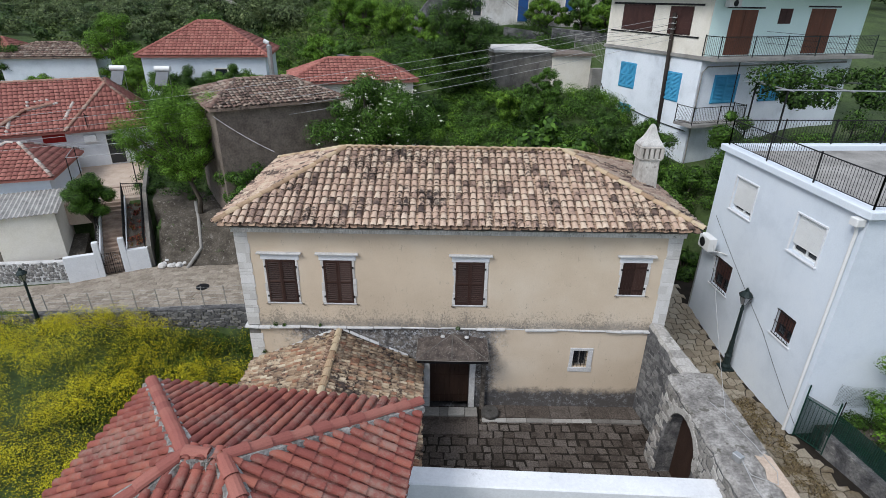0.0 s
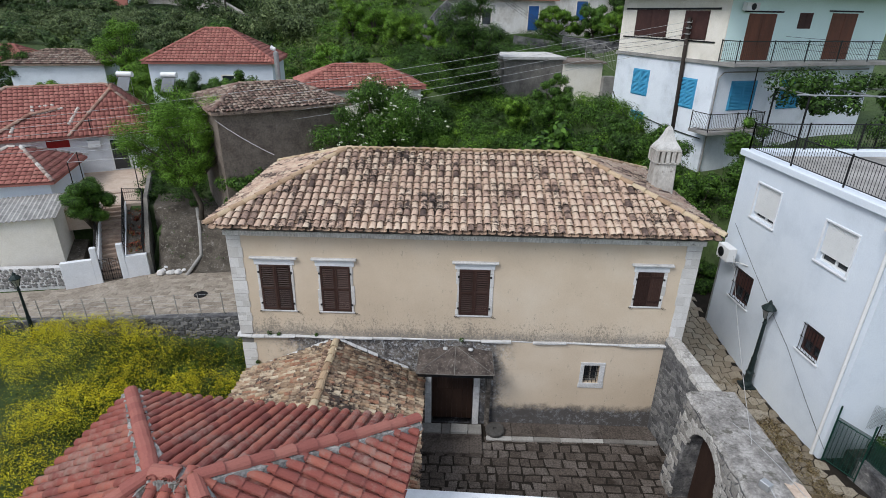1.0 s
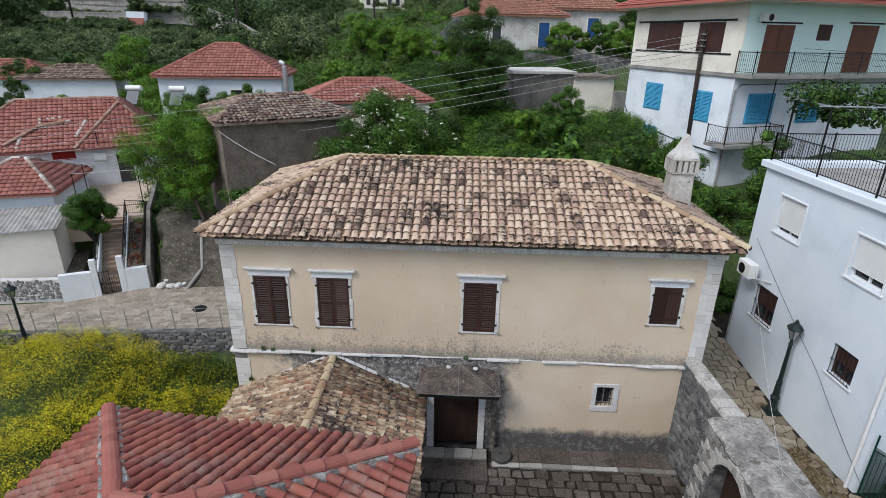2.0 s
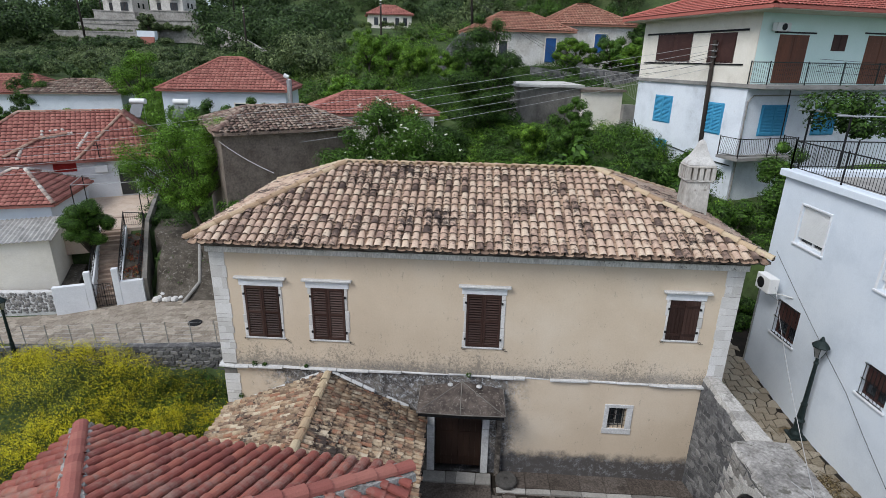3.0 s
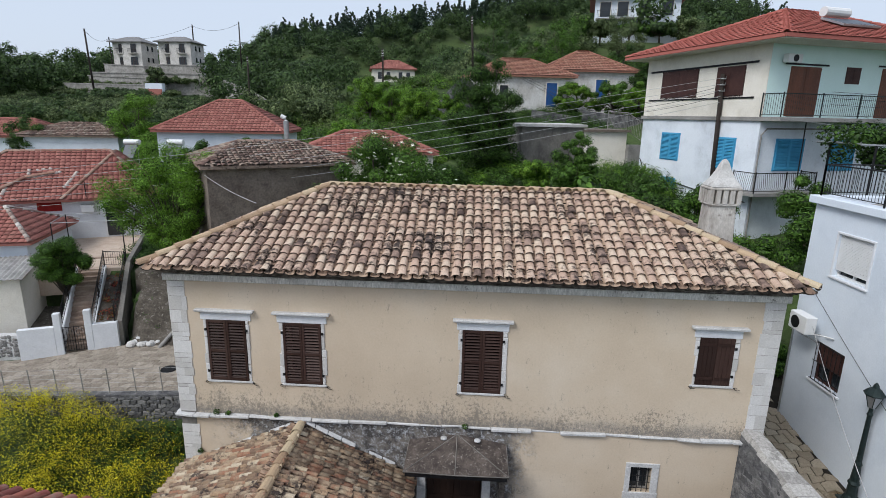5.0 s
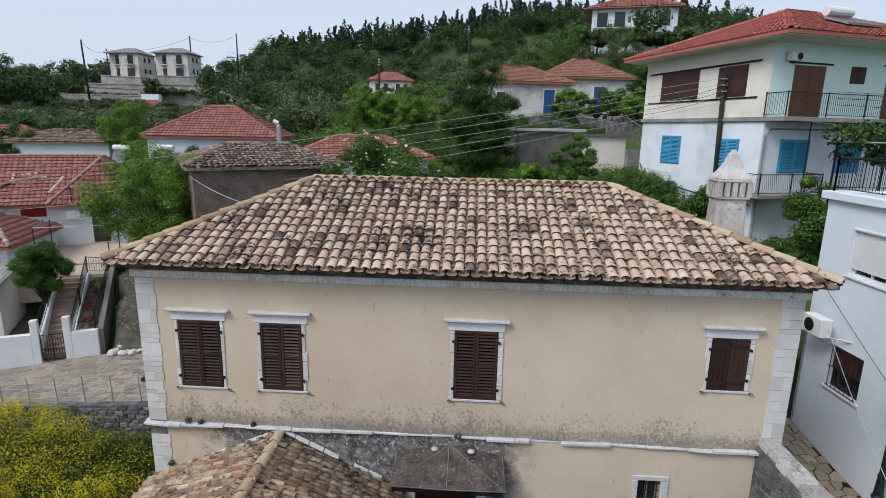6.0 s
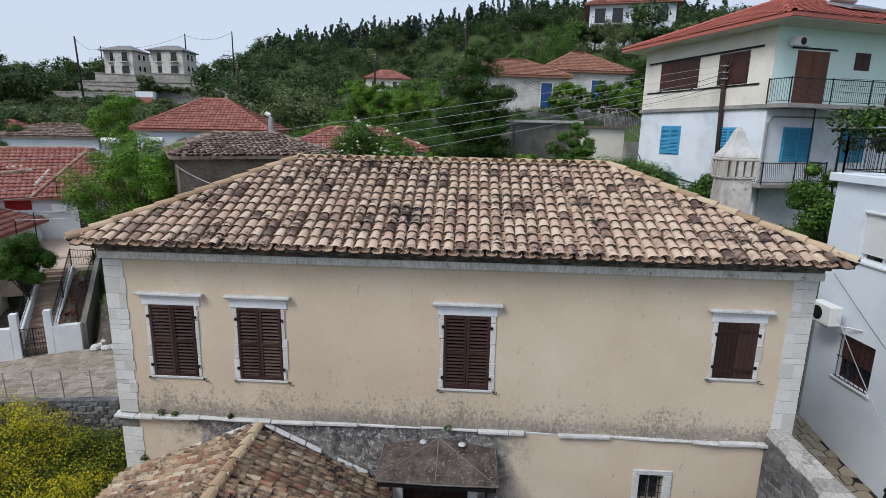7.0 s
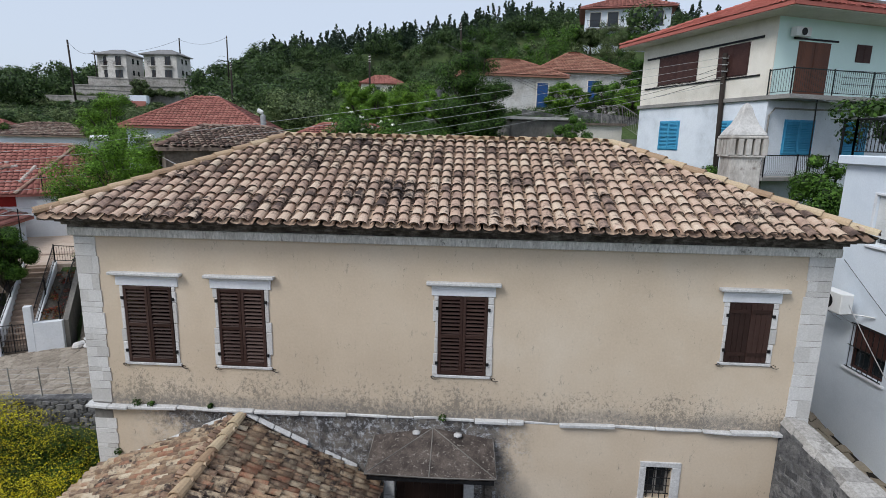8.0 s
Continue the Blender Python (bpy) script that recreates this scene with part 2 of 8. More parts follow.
M_DOOR = surf("dark_door_wood", [(0.028, 0.015, 0.011), (0.05, 0.028, 0.02)], 4, 0.6, 0.3, 50, stretch=(1, 1, 0.15))
M_WHITE = surf("white_render", [(0.57, 0.63, 0.7), (0.66, 0.72, 0.79), (0.7, 0.755, 0.815)], 0.5, 0.9, 0.2, 25, vary=0.1)
M_WHITEOLD = surf("stained_white_render", [(0.55, 0.59, 0.63), (0.69, 0.74, 0.8), (0.76, 0.81, 0.87)], 0.7, 0.9, 0.35, 18, None, (0.28, 0.55), vary=0.14, grime=((0.36, 0.35, 0.33), 1.4, 0.63, 0.82))
M_LIME = surf("white_limewash", [(0.64, 0.66, 0.69), (0.76, 0.78, 0.81)], 1.2, 0.9, 0.4, 14, vary=0.12, grime=((0.36, 0.38, 0.4), 1.6, 0.6, 0.78))
M_CREAM = surf("cream_render", [(0.68, 0.64, 0.56), (0.78, 0.74, 0.66), (0.83, 0.795, 0.725)], 0.9, 0.9, 0.3, 20, vary=0.2)
M_MINT = surf("mint_render", [(0.66, 0.84, 0.8), (0.71, 0.88, 0.85)], 0.7, 0.9, 0.2, 20, vary=0.12)
M_BLUE = surf("sky_blue_paint", [(0.05, 0.3, 0.52), (0.08, 0.38, 0.6)], 2, 0.6, 0.2, 40, stretch=(1, 1, 0.3), vary=0.2)
M_DARKBLUE = surf("deep_blue_paint", [(0.02, 0.08, 0.25), (0.03, 0.11, 0.32)], 2, 0.6, 0.2, 40)
M_BROWN = surf("brown_blind", [(0.05, 0.022, 0.02), (0.085, 0.04, 0.034)], 3, 0.6, 0.2, 40)
M_ORANGEWOOD = surf("varnished_door", [(0.12, 0.045, 0.028), (0.2, 0.075, 0.04)], 3, 0.5, 0.2, 40, stretch=(1, 1, 0.2))
M_CONC = surf("grey_concrete", [(0.2, 0.195, 0.185), (0.3, 0.29, 0.275), (0.38, 0.37, 0.35)], 0.9, 0.92, 0.4, 18, vary=0.3)
M_CONCDARK = surf("stained_concrete", [(0.09, 0.085, 0.08), (0.2, 0.19, 0.175), (0.34, 0.31, 0.27)], 0.6, 0.92, 0.4, 12, vary=0.3, stretch=(1, 1, 0.6))
M_MUD = surf("brown_grey_render", [(0.13, 0.105, 0.088), (0.2, 0.165, 0.14), (0.26, 0.215, 0.185)], 1.2, 0.95, 0.6, 10, vary=0.5, grime=((0.1, 0.08, 0.07), 1.8, 0.54, 0.7))
M_RUBBLE = surf("dark_rubble", [(0.05, 0.05, 0.056), (0.13, 0.13, 0.135), (0.28, 0.275, 0.27)], 2.0, 0.92, 0.9, 14, None, (0.3, 0.65), vary=0.6, dist=0.08, grime=((0.34, 0.33, 0.31), 3.0, 0.58, 0.72))
M_RUBBLESTONE = surf("rubble_stone", [(0.07, 0.07, 0.074), (0.15, 0.15, 0.15), (0.28, 0.275, 0.27)], 5, 0.92, 0.7, 26, "island", (0.15, 0.8), vary=0.55, grime=((0.04, 0.04, 0.043), 5.0, 0.52, 0.62))
M_GATESTONE = surf("gateway_stone", [(0.2, 0.19, 0.175), (0.34, 0.325, 0.305), (0.5, 0.485, 0.455)], 5, 0.92, 0.7, 26, "island", (0.15, 0.8), vary=0.5, grime=((0.06, 0.058, 0.052), 5.0, 0.52, 0.64))
M_LOWCAP = surf("rough_coping_stone", [(0.26, 0.25, 0.235), (0.38, 0.365, 0.345), (0.48, 0.465, 0.44)], 3.0, 0.95, 0.8, 18, "island", (0.15, 0.8), vary=0.5, grime=((0.12, 0.115, 0.105), 4.0, 0.52, 0.64))
M_CAP = surf("rough_mortar_cap", [(0.16, 0.152, 0.145), (0.31, 0.295, 0.28), (0.46, 0.445, 0.425)], 1.9, 0.95, 0.9, 13, None, (0.34, 0.62), vary=0.6, dist=0.05, grime=((0.11, 0.105, 0.09), 3.2, 0.53, 0.64))
M_PAVE = surf("worn_flagstone", [(0.085, 0.068, 0.057), (0.125, 0.104, 0.09), (0.18, 0.155, 0.138)], 4.5, 0.85, 0.9, 18, "object", (0.15, 0.85), vary=0.8, grime=((0.022, 0.016, 0.012), 0.55, 0.5, 0.66))
M_CRAZY = surf("crazy_paving", [(0.17, 0.14, 0.1), (0.27, 0.23, 0.17), (0.38, 0.335, 0.265)], 3.0, 0.85, 0.6, 20, "object", (0.15, 0.85), vary=0.6, grime=((0.12, 0.088, 0.05), 0.7, 0.5, 0.6))
M_CRAZY_ISL = surf("crazy_paving_rest", [(0.24, 0.2, 0.15), (0.33, 0.28, 0.21), (0.4, 0.36, 0.29)], 2.0, 0.85, 0.4, 20, "island", (0.15, 0.85), grime=((0.16, 0.135, 0.1), 1.3, 0.55, 0.75))
M_JOINT = surf("dark_soil_joint", [(0.012, 0.01, 0.008), (0.03, 0.024, 0.018)], 3, 0.95, 0.4, 25)
M_SETT = surf("grey_setts", [(0.22, 0.185, 0.148), (0.32, 0.275, 0.225), (0.43, 0.38, 0.315)], 1.5, 0.9, 0.8, 12, "island", (0.1, 0.9), vary=0.5)
M_SOIL = surf("bare_earth", [(0.05, 0.042, 0.033), (0.1, 0.086, 0.07), (0.15, 0.132, 0.11)], 1.6, 0.95, 0.8, 14, dist=0.06, vary=0.6, grime=((0.2, 0.185, 0.165), 6.0, 0.56, 0.64))
M_GRASS = surf("rough_grass", [(0.035, 0.05, 0.02), (0.05, 0.078, 0.027), (0.07, 0.11, 0.034), (0.085, 0.1, 0.045)], 0.22, 0.95, 0.8, 4, None, (0.3, 0.72), vary=0.5, dist=0.15)
M_WOOD = surf("weathered_pole", [(0.022, 0.017, 0.015), (0.05, 0.04, 0.034)], 3, 0.9, 0.4, 30, stretch=(1, 1, 0.1))
M_BARK = surf("bark", [(0.05, 0.042, 0.033), (0.11, 0.095, 0.075)], 5, 0.95, 0.7, 25, stretch=(1, 1, 0.3))
M_METAL = surf("galvanised_metal", [(0.35, 0.36, 0.37), (0.5, 0.51, 0.52)], 3, 0.4, 0.1, 30, metal=0.7, vary=0.15)
M_PLASTIC = surf("white_enamel", [(0.68, 0.69, 0.69), (0.74, 0.75, 0.75)], 3, 0.45, 0.05, 30, vary=0.08)
M_PANEL = surf("solar_glass", [(0.03, 0.04, 0.055), (0.07, 0.09, 0.12)], 1, 0.4, 0.02, 30, vary=0.1)
M_TERRACE = surf("terrace_tile", [(0.44, 0.34, 0.27), (0.54, 0.43, 0.345), (0.6, 0.5, 0.41)], 1.2, 0.8, 0.2, 20)
M_STEP = surf("brown_step_tile", [(0.22, 0.155, 0.12), (0.34, 0.255, 0.2), (0.42, 0.33, 0.265)], 2, 0.8, 0.3, 20, stretch=(1, 1, 3.0))
M_FARSTONE = surf("new_masonry", [(0.48, 0.455, 0.42), (0.6, 0.575, 0.54), (0.7, 0.675, 0.64)], 1.2, 0.9, 0.5, 3.5, vary=0.35)
M_FARWALL = surf("far_stone_wall", [(0.24, 0.23, 0.21), (0.36, 0.345, 0.32), (0.5, 0.48, 0.45)], 0.5, 0.9, 0.6, 2.6, vary=0.5)
M_SLATE = surf("grey_roof", [(0.17, 0.17, 0.175), (0.25, 0.245, 0.24)], 1, 0.8, 0.4, 4)
M_CABLE = surf("black_cable", [(0.02, 0.02, 0.02), (0.035, 0.035, 0.035)], 5, 0.6, 0.1, 30)
M_WIRE = surf("pale_wire", [(0.4, 0.4, 0.4), (0.5, 0.5, 0.5)], 5, 0.6, 0.1, 30)
M_NET = surf("green_garden_net", [(0.003, 0.028, 0.02), (0.006, 0.05, 0.036)], 4, 0.7, 0.2, 40)
M_NETSHEET = surf("fine_green_net", [(0.005, 0.024, 0.02), (0.01, 0.045, 0.034)], 6, 0.8, 0.3, 60, vary=0.5)
M_NETSHEET.node_tree.nodes["Principled BSDF"].inputs["Alpha"].default_value = 0.42
M_REDPAINT = surf("red_paint", [(0.25, 0.012, 0.01), (0.32, 0.02, 0.015)], 3, 0.6, 0.1, 30)
M_CHIM = surf("sooty_lime_chimney", [(0.3, 0.27, 0.24), (0.5, 0.47, 0.43), (0.62, 0.6, 0.56)], 2.0, 0.9, 0.4, 20, None, (0.3, 0.62), grime=((0.16, 0.13, 0.11), 2.4, 0.55, 0.75), stretch=(1, 1, 0.4))
M_THATCH = surf("fibre_cement_sheet", [(0.24, 0.235, 0.225), (0.36, 0.35, 0.335), (0.46, 0.45, 0.43)], 2, 0.95, 0.5, 12, vary=0.3)
gm, gnd, gln, gbs = nodes_of("window_glass")
gbs.inputs["Base Color"].default_value, gbs.inputs["Roughness"].default_value = (0.02, 0.025, 0.03, 1), 0.06
M_GLASS = gm
L_DARK = leaf_mat("leaves_dark", [(0.012, 0.028, 0.01), (0.028, 0.06, 0.016), (0.05, 0.1, 0.025), (0.075, 0.14, 0.035)])
L_MID = leaf_mat("leaves_mid", [(0.02, 0.045, 0.012), (0.045, 0.095, 0.02), (0.075, 0.15, 0.03), (0.11, 0.2, 0.045)])
L_LIGHT = leaf_mat("leaves_light", [(0.04, 0.08, 0.015), (0.08, 0.16, 0.025), (0.13, 0.24, 0.035), (0.19, 0.3, 0.05)])
L_OLIVE = leaf_mat("leaves_olive", [(0.04, 0.058, 0.034), (0.085, 0.115, 0.065), (0.13, 0.165, 0.1), (0.19, 0.215, 0.14)], 0.2)
# distance haze is put into these two bluish leaf colours
L_PINE = leaf_mat("leaves_pine", [(0.018, 0.034, 0.031), (0.024, 0.043, 0.037), (0.03, 0.052, 0.043), (0.038, 0.062, 0.05)], 0.15)
L_WOOD = leaf_mat("leaves_wood", [(0.03, 0.052, 0.03), (0.045, 0.076, 0.038), (0.062, 0.1, 0.046), (0.085, 0.128, 0.062)], 0.12)
L_YELLOW = leaf_mat("mustard_flowers", [(0.32, 0.26, 0.006), (0.46, 0.4, 0.01), (0.58, 0.53, 0.014), (0.64, 0.6, 0.035)])
L_WHITE = leaf_mat("elder_flowers", [(0.4, 0.42, 0.3), (0.6, 0.62, 0.5), (0.7, 0.72, 0.62)])
L_REDLEAF = leaf_mat("planter_flowers", [(0.1, 0.05, 0.03), (0.3, 0.05, 0.04), (0.12, 0.14, 0.04)])


# ---- builders ----
rng = np.random.default_rng(7)


def thing(name, label, category, at=(0, 0, 0), group="", kind=""):
    e = new(name)
    e.empty_display_size = 0.2
    e.matrix_basis = Matrix.Translation(at)
    return tagged(e, label, category, group, kind)


def hang(ob, parent, label=""):
    if parent is not None:
        ob.parent = parent
        inv = parent.matrix_basis
        if parent.parent is not None:
            inv = parent.parent.matrix_basis @ parent.matrix_parent_inverse @ inv
        ob.matrix_parent_inverse = inv.inverted()
    if label:
        ob["label"] = label
    return ob


class Mesh:
    """Collects plain solids; every solid is closed."""

    def __init__(self, xf=None):
        self.v, self.f, self.xf = [], [], xf

    def add(self, vs, fs):
        o = len(self.v)
        self.v += [tuple(self.xf @ Vector(p)) if self.xf else tuple(p) for p in vs]
        self.f += [[o + i for i in q] for q in fs]
        return self

    def box(self, x0, y0, z0, x1, y1, z1):
        return self.add([(x0, y0, z0), (x1, y0, z0), (x1, y1, z0), (x0, y1, z0), (x0, y0, z1), (x1, y0, z1), (x1, y1, z1), (x0, y1, z1)],
                        [(0, 3, 2, 1), (4, 5, 6, 7), (0, 1, 5, 4), (1, 2, 6, 5), (2, 3, 7, 6), (3, 0, 4, 7)])

    def prism(self, poly, d):
        """poly: points of one planar face; d: offset to the other face."""
        n, d = len(poly), Vector(d)
        return self.add(list(poly) + [tuple(Vector(p) + d) for p in poly],
                        [list(range(n))[::-1], list(range(n, 2 * n))] + [(i, (i + 1) % n, n + (i + 1) % n, n + i) for i in range(n)])

    def tube(self, pts, r0, r1=None, seg=6):
        r1 = r0 if r1 is None else r1
        pts = [Vector(p) for p in pts]
        rings = []
        for i, p in enumerate(pts):
            d = (pts[min(i + 1, len(pts) - 1)] - pts[max(i - 1, 0)]).normalized()
            a = d.orthogonal().normalized() if abs(d.z) < 0.95 else Vector((1, 0, 0))
            a = (a - d * a.dot(d)).normalized()
            b = d.cross(a)
            r = r0 + (r1 - r0) * i / max(1, len(pts) - 1)
            rings.append([tuple(p + (a * math.cos(2 * math.pi * k / seg) + b * math.sin(2 * math.pi * k / seg)) * r) for k in range(seg)])
        fs = []
        for i in range(len(pts) - 1):
            fs += [(i * seg + k, i * seg + (k + 1) % seg, (i + 1) * seg + (k + 1) % seg, (i + 1) * seg + k) for k in range(seg)]
        fs += [list(range(seg))[::-1], [(len(pts) - 1) * seg + k for k in range(seg)]]
        return self.add([p for r in rings for p in r], fs)

    def lathe(self, c, prof, seg=12, turn=0.0):
        """prof: (radius, height) from the bottom up, round a vertical axis at c."""
        vs = [(c[0] + r * math.cos(2 * math.pi * k / seg + turn), c[1] + r * math.sin(2 * math.pi * k / seg + turn), c[2] + z) for r, z in prof for k in range(seg)]
        fs = [(i * seg + k, i * seg + (k + 1) % seg, (i + 1) * seg + (k + 1) % seg, (i + 1) * seg + k) for i in range(len(prof) - 1) for k in range(seg)]
        fs += [list(range(seg))[::-1], [(len(prof) - 1) * seg + k for k in range(seg)]]
        return self.add(vs, fs)

    def out(self, name, mat, parent=None, label="", bevel=0.0, smooth=False, rough=0.0):
        me = bpy.data.meshes.new(name)
        me.from_pydata(self.v, [], self.f)
        if bevel or rough:
            bm = bmesh.new()
            bm.from_mesh(me)
            if bevel:
                bmesh.ops.bevel(bm, geom=[e for e in bm.edges if e.calc_face_angle(0) > 0.4], offset=bevel, segments=1, affect="EDGES")
            if rough:
                for q in bm.verts:
                    q.co += rough * noise.noise_vector(q.co * 2.3)
            bm.to_mesh(me)
            bm.free()
        me.materials.append(mat)
        if smooth:
            me.polygons.foreach_set("use_smooth", [True] * len(me.polygons))
        return hang(new(name, me), parent, label)


def fast_mesh(name, V, F, mat):
    """V (n, 3) and quads F (m, 4) as numpy arrays."""
    me = bpy.data.meshes.new(name)
    V, F = np.ascontiguousarray(V, dtype=np.float32), np.ascontiguousarray(F, dtype=np.int32)
    k = F.shape[1]
    me.vertices.add(len(V))
    me.vertices.foreach_set("co", V.ravel())
    me.loops.add(F.size)
    me.loops.foreach_set("vertex_index", F.ravel())
    me.polygons.add(len(F))
    me.polygons.foreach_set("loop_start", np.arange(0, F.size, k, dtype=np.int32))
    me.update(calc_edges=True)
    me.validate()
    me.materials.append(mat)
    return me


def leaves(P, N, size, aspect=0.55, seed=0, broad=False):
    """Pointed leaves at P, facing about N, each turned at random; broad ones have four corners."""
    g = np.random.default_rng(seed)
    n = len(P)
    N = N + g.normal(0, 0.55, (n, 3))
    N /= np.linalg.norm(N, axis=1, keepdims=True) + 1e-9
    A = np.cross(N, g.normal(0, 1, (n, 3)))
    A /= np.linalg.norm(A, axis=1, keepdims=True) + 1e-9
    B = np.cross(N, A)
    s = (size * g.uniform(0.6, 1.3, (n, 1))) if np.isscalar(size) else size[:, None] * g.uniform(0.6, 1.3, (n, 1))
    if not broad:
        V = np.stack([P - A * s * 0.8 - B * s * aspect, P + A * s * 1.1 + N * s * 0.2, P - A * s * 0.8 + B * s * aspect], 1).reshape(-1, 3)
        return V, np.arange(3 * n).reshape(-1, 3)
    V = np.stack([P - A * s, P + B * s * aspect + N * s * 0.12, P + A * s, P - B * s * aspect + N * s * 0.12], 1).reshape(-1, 3)
    return V, np.arange(4 * n).reshape(-1, 4)


def clumps(centres, radii, per, seed=0, squash=0.8, shell=0.55):
    """Points and outward directions over the surface layers of clumps."""
    g = np.random.default_rng(seed)
    c = np.repeat(np.asarray(centres, float), per, 0)
    r = np.repeat(np.asarray(radii, float), per)[:, None]
    d = g.normal(0, 1, (len(c), 3))
    d /= np.linalg.norm(d, axis=1, keepdims=True)
    q = r * (shell + (1 - shell) * g.uniform(0, 1, (len(c), 1)) ** 0.5) * g.uniform(0.75, 1.15, (len(c), 1))
    return c + d * q * np.array([1, 1, squash]), d + np.array([0, 0, 0.5])


def crown_clumps(c, rx, ry, rz, n, seed, r=0.32, low=False):
    g = np.random.default_rng(seed)
    d = g.normal(0, 1, (n, 3))
    d /= np.linalg.norm(d, axis=1, keepdims=True)
    if not low:
        d[:, 2] = np.where(d[:, 2] < -0.5, -d[:, 2], d[:, 2])
    q = g.uniform(0.35, 0.95, (n, 1))
    C = np.array(c) + d * q * np.array([rx, ry, rz])
    R = (rx + ry + rz) / 3 * r * g.uniform(0.6, 1.25, n)
    return C, R


def tree(name, label, base, crown, mat, n=26, per=330, leaf=0.11, seed=1, trunk=0.16, r=0.34, category="tree", lean=0.0, group="", extra=None, low=False):
    """base: foot of the trunk; crown: (cx, cy, cz, rx, ry, rz)."""
    e = thing(name, label, category, base, group)
    C, R = crown_clumps(crown[:3], *crown[3:], n, seed, r, low or category in ("shrub", "bush"))
    g = random.Random(seed)
    t = Mesh()
    b, top = Vector(base), Vector(crown[:3])
    fork = b.lerp(top, 0.45) + Vector((g.uniform(-0.2, 0.2), g.uniform(-0.2, 0.2), 0))
    t.tube([b - Vector((0, 0, 0.15)), b.lerp(fork, 0.5) + Vector((lean, 0, 0)), fork], trunk, trunk * 0.7, 8)
    for k in range(0, n, 2):
        q = Vector(C[k])
        t.tube([fork, fork.lerp(q, 0.5) + Vector((0, 0, g.uniform(0, 0.25))), q], trunk * 0.42, trunk * 0.1, 5)
    t.out("trunk", M_BARK, e, smooth=True)
    big = leaf > 0.15
    P, N = clumps(C, R, per if big else int(per * 1.9), seed, 0.85, 0.35)
    V, F = leaves(P, N, leaf if big else leaf * 0.72, 0.5, seed, big)
    hang(new("crown", fast_mesh("crown", V, F, mat)), e)
    if extra:
        k = np.random.default_rng(seed + 5)
        pick = k.choice(len(P), extra[1], replace=False)
        pick = pick[(P[pick, 2] > crown[2] - 0.45 * crown[5]) & (P[pick, 1] < crown[1] + 0.3)]
        Q = np.repeat(P[pick] + N[pick] * 0.22 + np.array([0, -0.1, 0.08]), 7, 0) + k.normal(0, 0.045, (7 * len(pick), 3)) * np.array([1, 1, 0.4])
        V, F = leaves(Q, np.tile([0, -0.5, 1.0], (len(Q), 1)), 0.045, 0.8, seed)
        hang(new("blossom", fast_mesh("blossom", V, F, extra[0])), e, "flat cream-white flower heads")
    return e


def barrel(w0, w1, length, h, seg=6, lift=0.0, thick=0.018):
    """One curved tile, its low wide end at y = 0; returns verts and quads."""
    vs, fs = [], []
    for y, w, up, inner in ((0, w0, lift, 0), (length, w1, 0.0, 0), (0, w0, lift, 1)):
        for i in range(seg + 1):
            a = math.pi * i / seg
            k = 1 - inner * 2 * thick / w0
            vs.append((-math.cos(a) * w / 2 * k, y, math.sin(a) * h * (1 - inner * thick / h) + up - 0.0))
    n = seg + 1
    for i in range(seg):
        fs.append((i, i + 1, n + i + 1, n + i))
        fs.append((i + 1, i, 2 * n + i, 2 * n + i + 1))
    return np.array(vs), np.array(fs)


def pan(w0, w1, length, h, seg=4, drop=0.0):
    vs, fs = [], []
    for y, w, up in ((0, w0, drop), (length, w1, 0.0)):
        for i in range(seg + 1):
            a = math.pi * i / seg
            vs.append((-math.cos(a) * w / 2, y, -math.sin(a) * h + h + up))
    for y, w, up in ((0, w0, drop - 0.03),):
        for i in range(seg + 1):
            a = math.pi * i / seg
            vs.append((-math.cos(a) * w / 2, y, -math.sin(a) * h + h + up))
    n = seg + 1
    for i in range(seg):
        fs.append((i, i + 1, n + i + 1, n + i))
        fs.append((i + 1, i, 2 * n + i, 2 * n + i + 1))
    return np.array(vs), np.array(fs)


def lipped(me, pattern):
    """Darkens the lower edges of laid tiles: moss, and shade under tile ends put into the colour; pattern: 0 for clay,
    1 for rim, face by face.
    """
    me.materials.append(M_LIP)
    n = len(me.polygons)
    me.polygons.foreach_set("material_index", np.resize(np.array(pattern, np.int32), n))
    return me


def lay(base, frames):
    """Copies of a small piece at 4 x 4 frames, as one vertex and one quad array."""
    vs, fs = base
    T = np.array([np.array(m) for m in frames])
    H = np.concatenate([vs, np.ones((len(vs), 1))], 1)
    V = np.einsum("nij,kj->nki", T, H)[:, :, :3].reshape(-1, 3)
    F = (fs[None] + (np.arange(len(T)) * len(vs))[:, None, None]).reshape(-1, fs.shape[1])
    return V, F


def basis(o, u, v, n):
    return Matrix(((u.x, v.x, n.x, o.x), (u.y, v.y, n.y, o.y), (u.z, v.z, n.z, o.z), (0, 0, 0, 1)))


